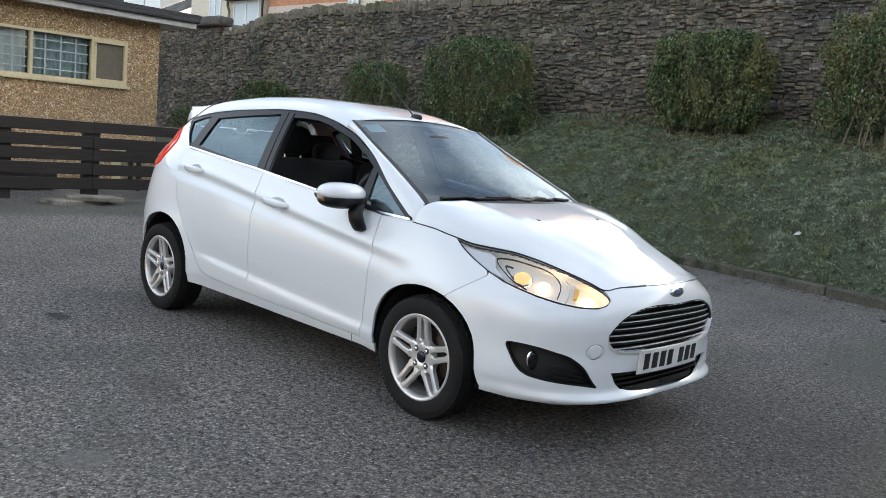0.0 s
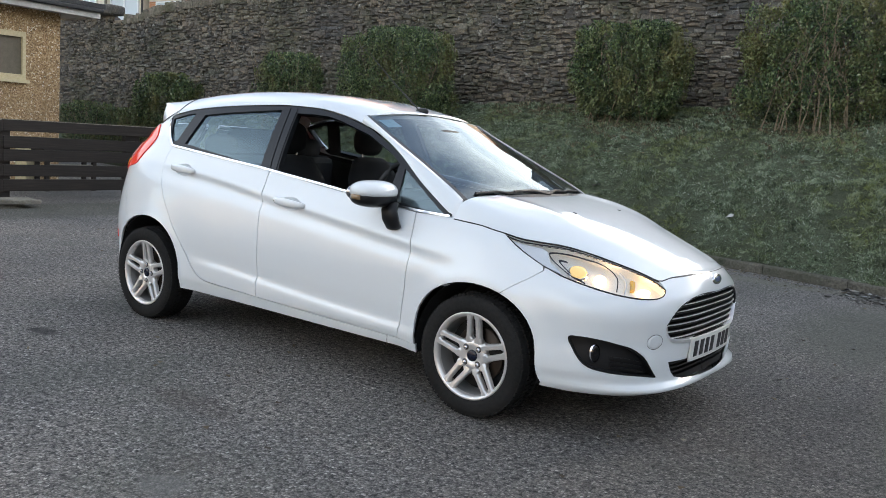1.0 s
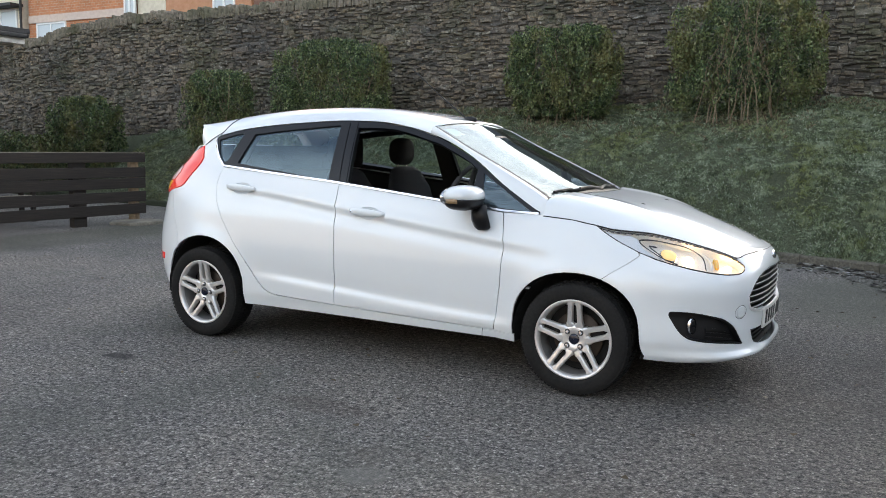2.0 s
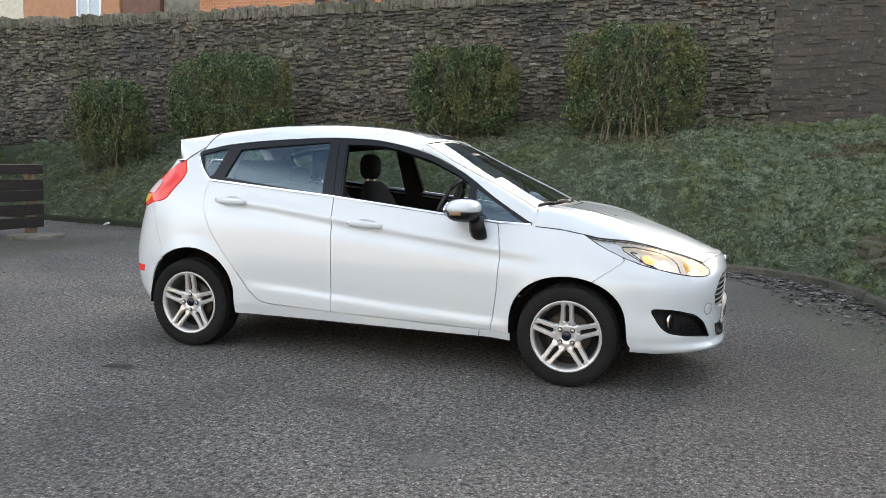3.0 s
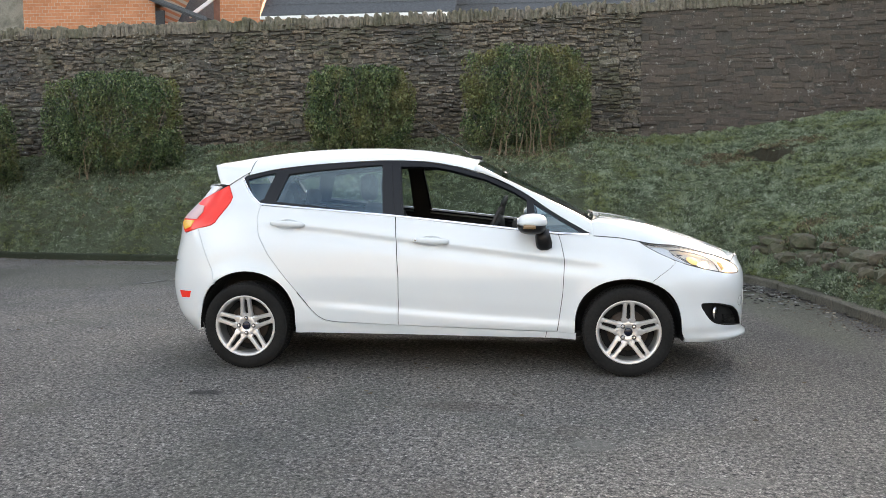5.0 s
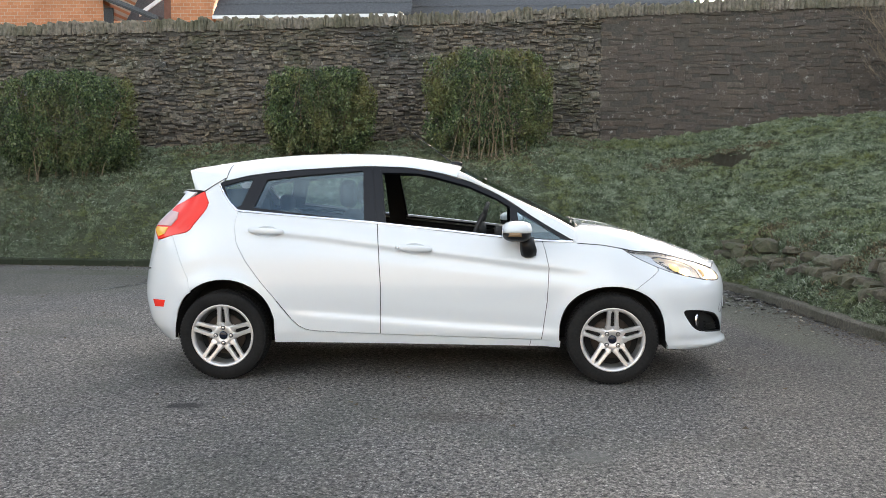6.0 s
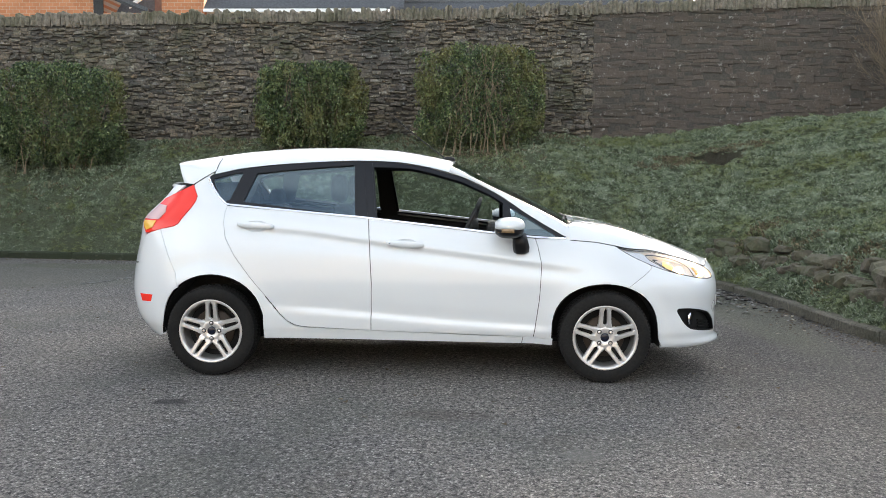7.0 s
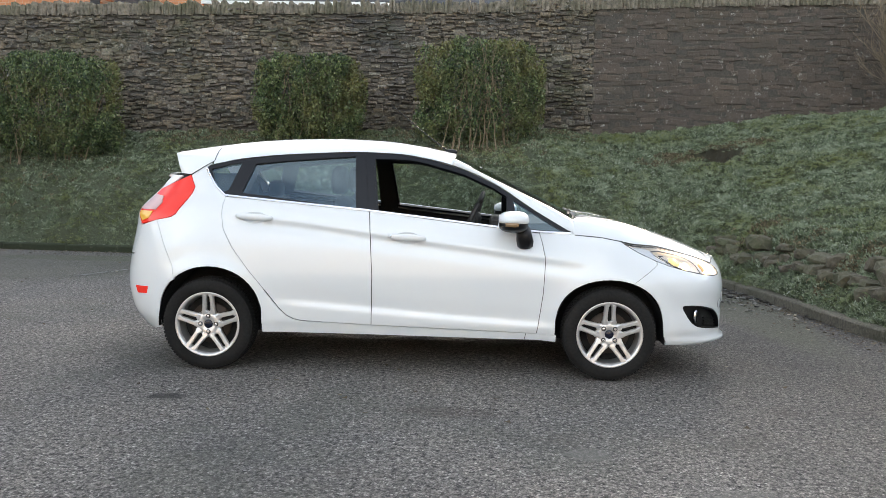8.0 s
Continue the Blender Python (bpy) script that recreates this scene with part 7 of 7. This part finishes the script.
    part_of("downpipe", rod_mesh("downpipe", [(x0 + 0.04, 3.55, 2.8), (x0 + 0.04, 3.55, 0)], 0.012, 8), DASHED, b)


build_outbuilding()
build_yard_clutter()


# ---- houses beyond the wall ----
def brick_of(name, a, b, scale):
    m = mat(name, a, 0.85)
    t = node(m, "TexBrick", Scale=scale, Mortar_Size=0.012)
    t.inputs["Color1"].default_value, t.inputs["Color2"].default_value = (*a, 1), (*b, 1)
    t.inputs["Mortar"].default_value = (0.45, 0.38, 0.3, 1)
    mp = node(m, "Mapping")
    mp.inputs["Rotation"].default_value = (math.pi / 2, 0, 0)
    link(m, place_of(m), mp.inputs[0])
    link(m, mp.outputs[0], t.inputs["Vector"])
    n = noise_of(m, 0.9, 4, 0.6)
    link(m, mix(m, t.outputs[0], tuple(0.6 * v for v in a), ramp(m, n.outputs[0], [(0.45, (0, 0, 0)), (0.8, (0.5, 0.5, 0.5))])), bsdf(m).inputs["Base Color"])
    return m


BRICK = brick_of("orange_brick", (0.42, 0.16, 0.07), (0.5, 0.21, 0.10), 2.2)
SLATE = speckled("roof_slate", (0.03, 0.032, 0.036), (0.085, 0.09, 0.10), 18, 0.6)
RENDERED = speckled("cream_render", (0.55, 0.48, 0.38), (0.68, 0.61, 0.50), 6, 0.85)
PINKISH = speckled("pink_render", (0.50, 0.39, 0.33), (0.60, 0.49, 0.42), 6, 0.85)


ORANGE = speckled("orange_render", (0.40, 0.19, 0.10), (0.48, 0.25, 0.15), 5, 0.85)
NET = mat("net_curtain", (0.5, 0.54, 0.58), 0.25)
DARK_BROWN = speckled("brown_render", (0.14, 0.07, 0.05), (0.2, 0.11, 0.08), 5, 0.85)


def house_window(parent, x, y, z, w, h):
    win = new("window")
    win.parent = parent
    t = 0.09
    part("frame", boxes((x - w / 2, x + w / 2, y - 0.06, y + 0.04, z, z + t), (x - w / 2, x + w / 2, y - 0.06, y + 0.04, z + h - t, z + h), (x - w / 2, x - w / 2 + t, y - 0.06, y + 0.04, z + t, z + h - t), (x + w / 2 - t, x + w / 2, y - 0.06, y + 0.04, z + t, z + h - t), (x - t / 2, x + t / 2, y - 0.06, y + 0.04, z + t, z + h - t)), WHITE_UPVC, win, "white window frame")
    part("pane", boxes((x - w / 2 + t, x + w / 2 - t, y - 0.02, y - 0.01, z + t, z + h - t)), NET, win)


def roof_plane(name, x0, x1, y0, z0, y1, z1, parent):
    """Slate courses laid one over another up a slope."""
    n = 14
    roof = new(name)
    roof.parent = parent
    for k in range(n):
        a, b = k / n, (k + 1) / n + 0.01
        ya, za, yb, zb = y0 + (y1 - y0) * a, z0 + (z1 - z0) * a, y0 + (y1 - y0) * b, z0 + (z1 - z0) * b
        part_of("slate_course", data_mesh("slate_course", *loft_bar([[(x, ya, za + 0.05), (x, ya, za - 0.02), (x, yb, zb - 0.03), (x, yb, zb + 0.012)] for x in (x0, x1)])), SLATE, roof)


def build_houses():
    h = tagged(new("house"), "orange brick house with a grey roof beyond the wall", "house")
    part("wall", boxes((-17.3, -12.5, 22, 30, -0.1, 11)), BRICK, h, "orange brick gable wall")
    part("window_hole", boxes((-12.48, -12.16, 21.97, 22.02, 6.3, 7.02)), FELT, h, "small dark window")
    v, f = loft_bar([[(-12.6, y, 7.52), (-10.5, y, 6.68), (-10.5, y, 6.56), (-12.6, y, 7.38)] for y in (21.6, 22.6)])
    part_of("porch_roof", data_mesh("porch_roof", v, f), SLATE, h, "grey lean-to roof")
    part_of("bargeboard", data_mesh("bargeboard", *loft_bar([[(-12.6, y, 7.40), (-10.6, y, 6.60), (-10.6, y, 6.52), (-12.6, y, 7.32)] for y in (21.58, 21.62)])), FELT, h, "dark bargeboard")
    part("wall", boxes((-12.5, -10.6, 22.0, 22.6, -0.1, 6.6)), BRICK, h)
    # the roof and gable of the wing behind
    part_of("wing_roof", data_mesh("wing_roof", *loft_bar([[(-13.4, y, z), (-10.3, y, z), (-10.3, y + 0.1, z - 0.1), (-13.4, y + 0.1, z - 0.1)] for y, z in ((23.5, 6.7), (26.5, 9.4))])), SLATE, h, "frosted slate roof of the wing")
    part("wing_wall", boxes((-10.9, -9.7, 23.2, 24.2, -0.1, 9.0)), DARK_BROWN, h, "brown gable wall")
    part_of("bargeboard", data_mesh("bargeboard", *loft_bar([[(-11.75, y, 6.95), (-10.55, y, 7.75), (-10.55, y, 7.9), (-11.75, y, 7.1)] for y in (23.1, 23.16)])), WHITE_UPVC, h, "white bargeboard")
    part("side_wall", boxes((-21.15, -19.4, 22.4, 27, -0.1, 8)), DARK_BROWN, h)
    part("side_wall", boxes((-19.35, -17.4, 22.6, 27, -0.1, 8)), SLAB, h)

    h = tagged(new("house"), "low house with a dark slate roof and brick chimney", "house")
    part("wall", boxes((-9.9, -2.8, 22.3, 30, -0.1, 6.8)), RENDERED, h, "pale rendered wall")
    part("brick_pier", boxes((-10.2, -8.8, 22.0, 23.2, -0.1, 8.4)), BRICK, h, "brick chimney breast")
    roof_plane("roof", -8.75, -2.2, 21.9, 6.72, 27.5, 12.4, h)
    part("gutter", boxes((-8.75, -2.75, 21.8, 21.9, 6.6, 6.7)), WHITE_UPVC, h, "white gutter")

    h = tagged(new("house"), "house with a frosted grey slate roof beyond the wall", "house")
    part("wall", boxes((-2.6, 7.4, 24.3, 31, -0.1, 6.8)), RENDERED, h)
    roof_plane("roof", -2.7, 7.5, 23.9, 6.75, 29, 11.6, h)
    part("gutter", boxes((-2.7, 7.5, 23.8, 23.9, 6.62, 6.72)), WHITE_UPVC, h)

    h = tagged(new("garage"), "white-panelled garages beyond the wall", "garage")
    part("wall", boxes((-51.5, -48.7, 22, 27, -0.1, 9)), WHITE_UPVC, h, "white door panel")
    part("wall", boxes((-48.5, -46.5, 22, 27, -0.1, 9)), WHITE_UPVC, h)
    part("wall", boxes((-60, -51.6, 22.2, 27, -0.1, 9)), FELT, h, "dark side")
    roof_plane("roof", -46.4, -42.8, 21.0, 6.9, 24, 8.4, h)
    h = tagged(new("house"), "cream rendered terraced house with white windows", "house")
    part("wall", boxes((-42.7, -35.2, 22, 30, -0.1, 12)), RENDERED, h, "cream rendered front")
    house_window(h, -40.0, 22, 5.6, 1.25, 2.6)
    house_window(h, -36.8, 22, 4.9, 2.5, 2.6)
    part("door_canopy", boxes((-38.6, -35.1, 21.3, 22, 7.55, 7.68)), FELT, h, "dark canopy")
    part_of("downpipe", rod_mesh("downpipe", [(-38.5, 21.85, 9), (-38.5, 21.85, 7.3), (-38.3, 21.85, 7.0), (-38.3, 21.85, 4)], 0.07, 8), SLAB, h)
    part_of("downpipe", rod_mesh("downpipe", [(-35.1, 21.85, 9), (-35.1, 21.85, 4)], 0.06, 8), FELT, h)
    h = tagged(new("house"), "red brick terraced house with pale stone bands", "house")
    part("wall", boxes((-35.0, -28.2, 22.2, 30, -0.1, 12)), BRICK, h, "red brick front")
    part("stone_band", boxes((-34.9, -28.3, 22.1, 22.19, 6.78, 7.12)), PINKISH, h, "pale stone band")
    house_window(h, -33.35, 22.2, 5.2, 2.1, 1.58)
    house_window(h, -28.0, 22.15, 6.2, 0.7, 2.2)
    h = tagged(new("house"), "terraced house with orange-brown walls and a white window", "house")
    part("wall", boxes((-27.7, -26.0, 22.3, 30, -0.1, 12)), RENDERED, h, "pale rendered strip")
    part("wall", boxes((-25.98, -21.2, 22.3, 30, -0.1, 12)), ORANGE, h, "orange-brown rendered front")
    house_window(h, -22.65, 22.3, 5.4, 1.2, 2.4)


build_houses()
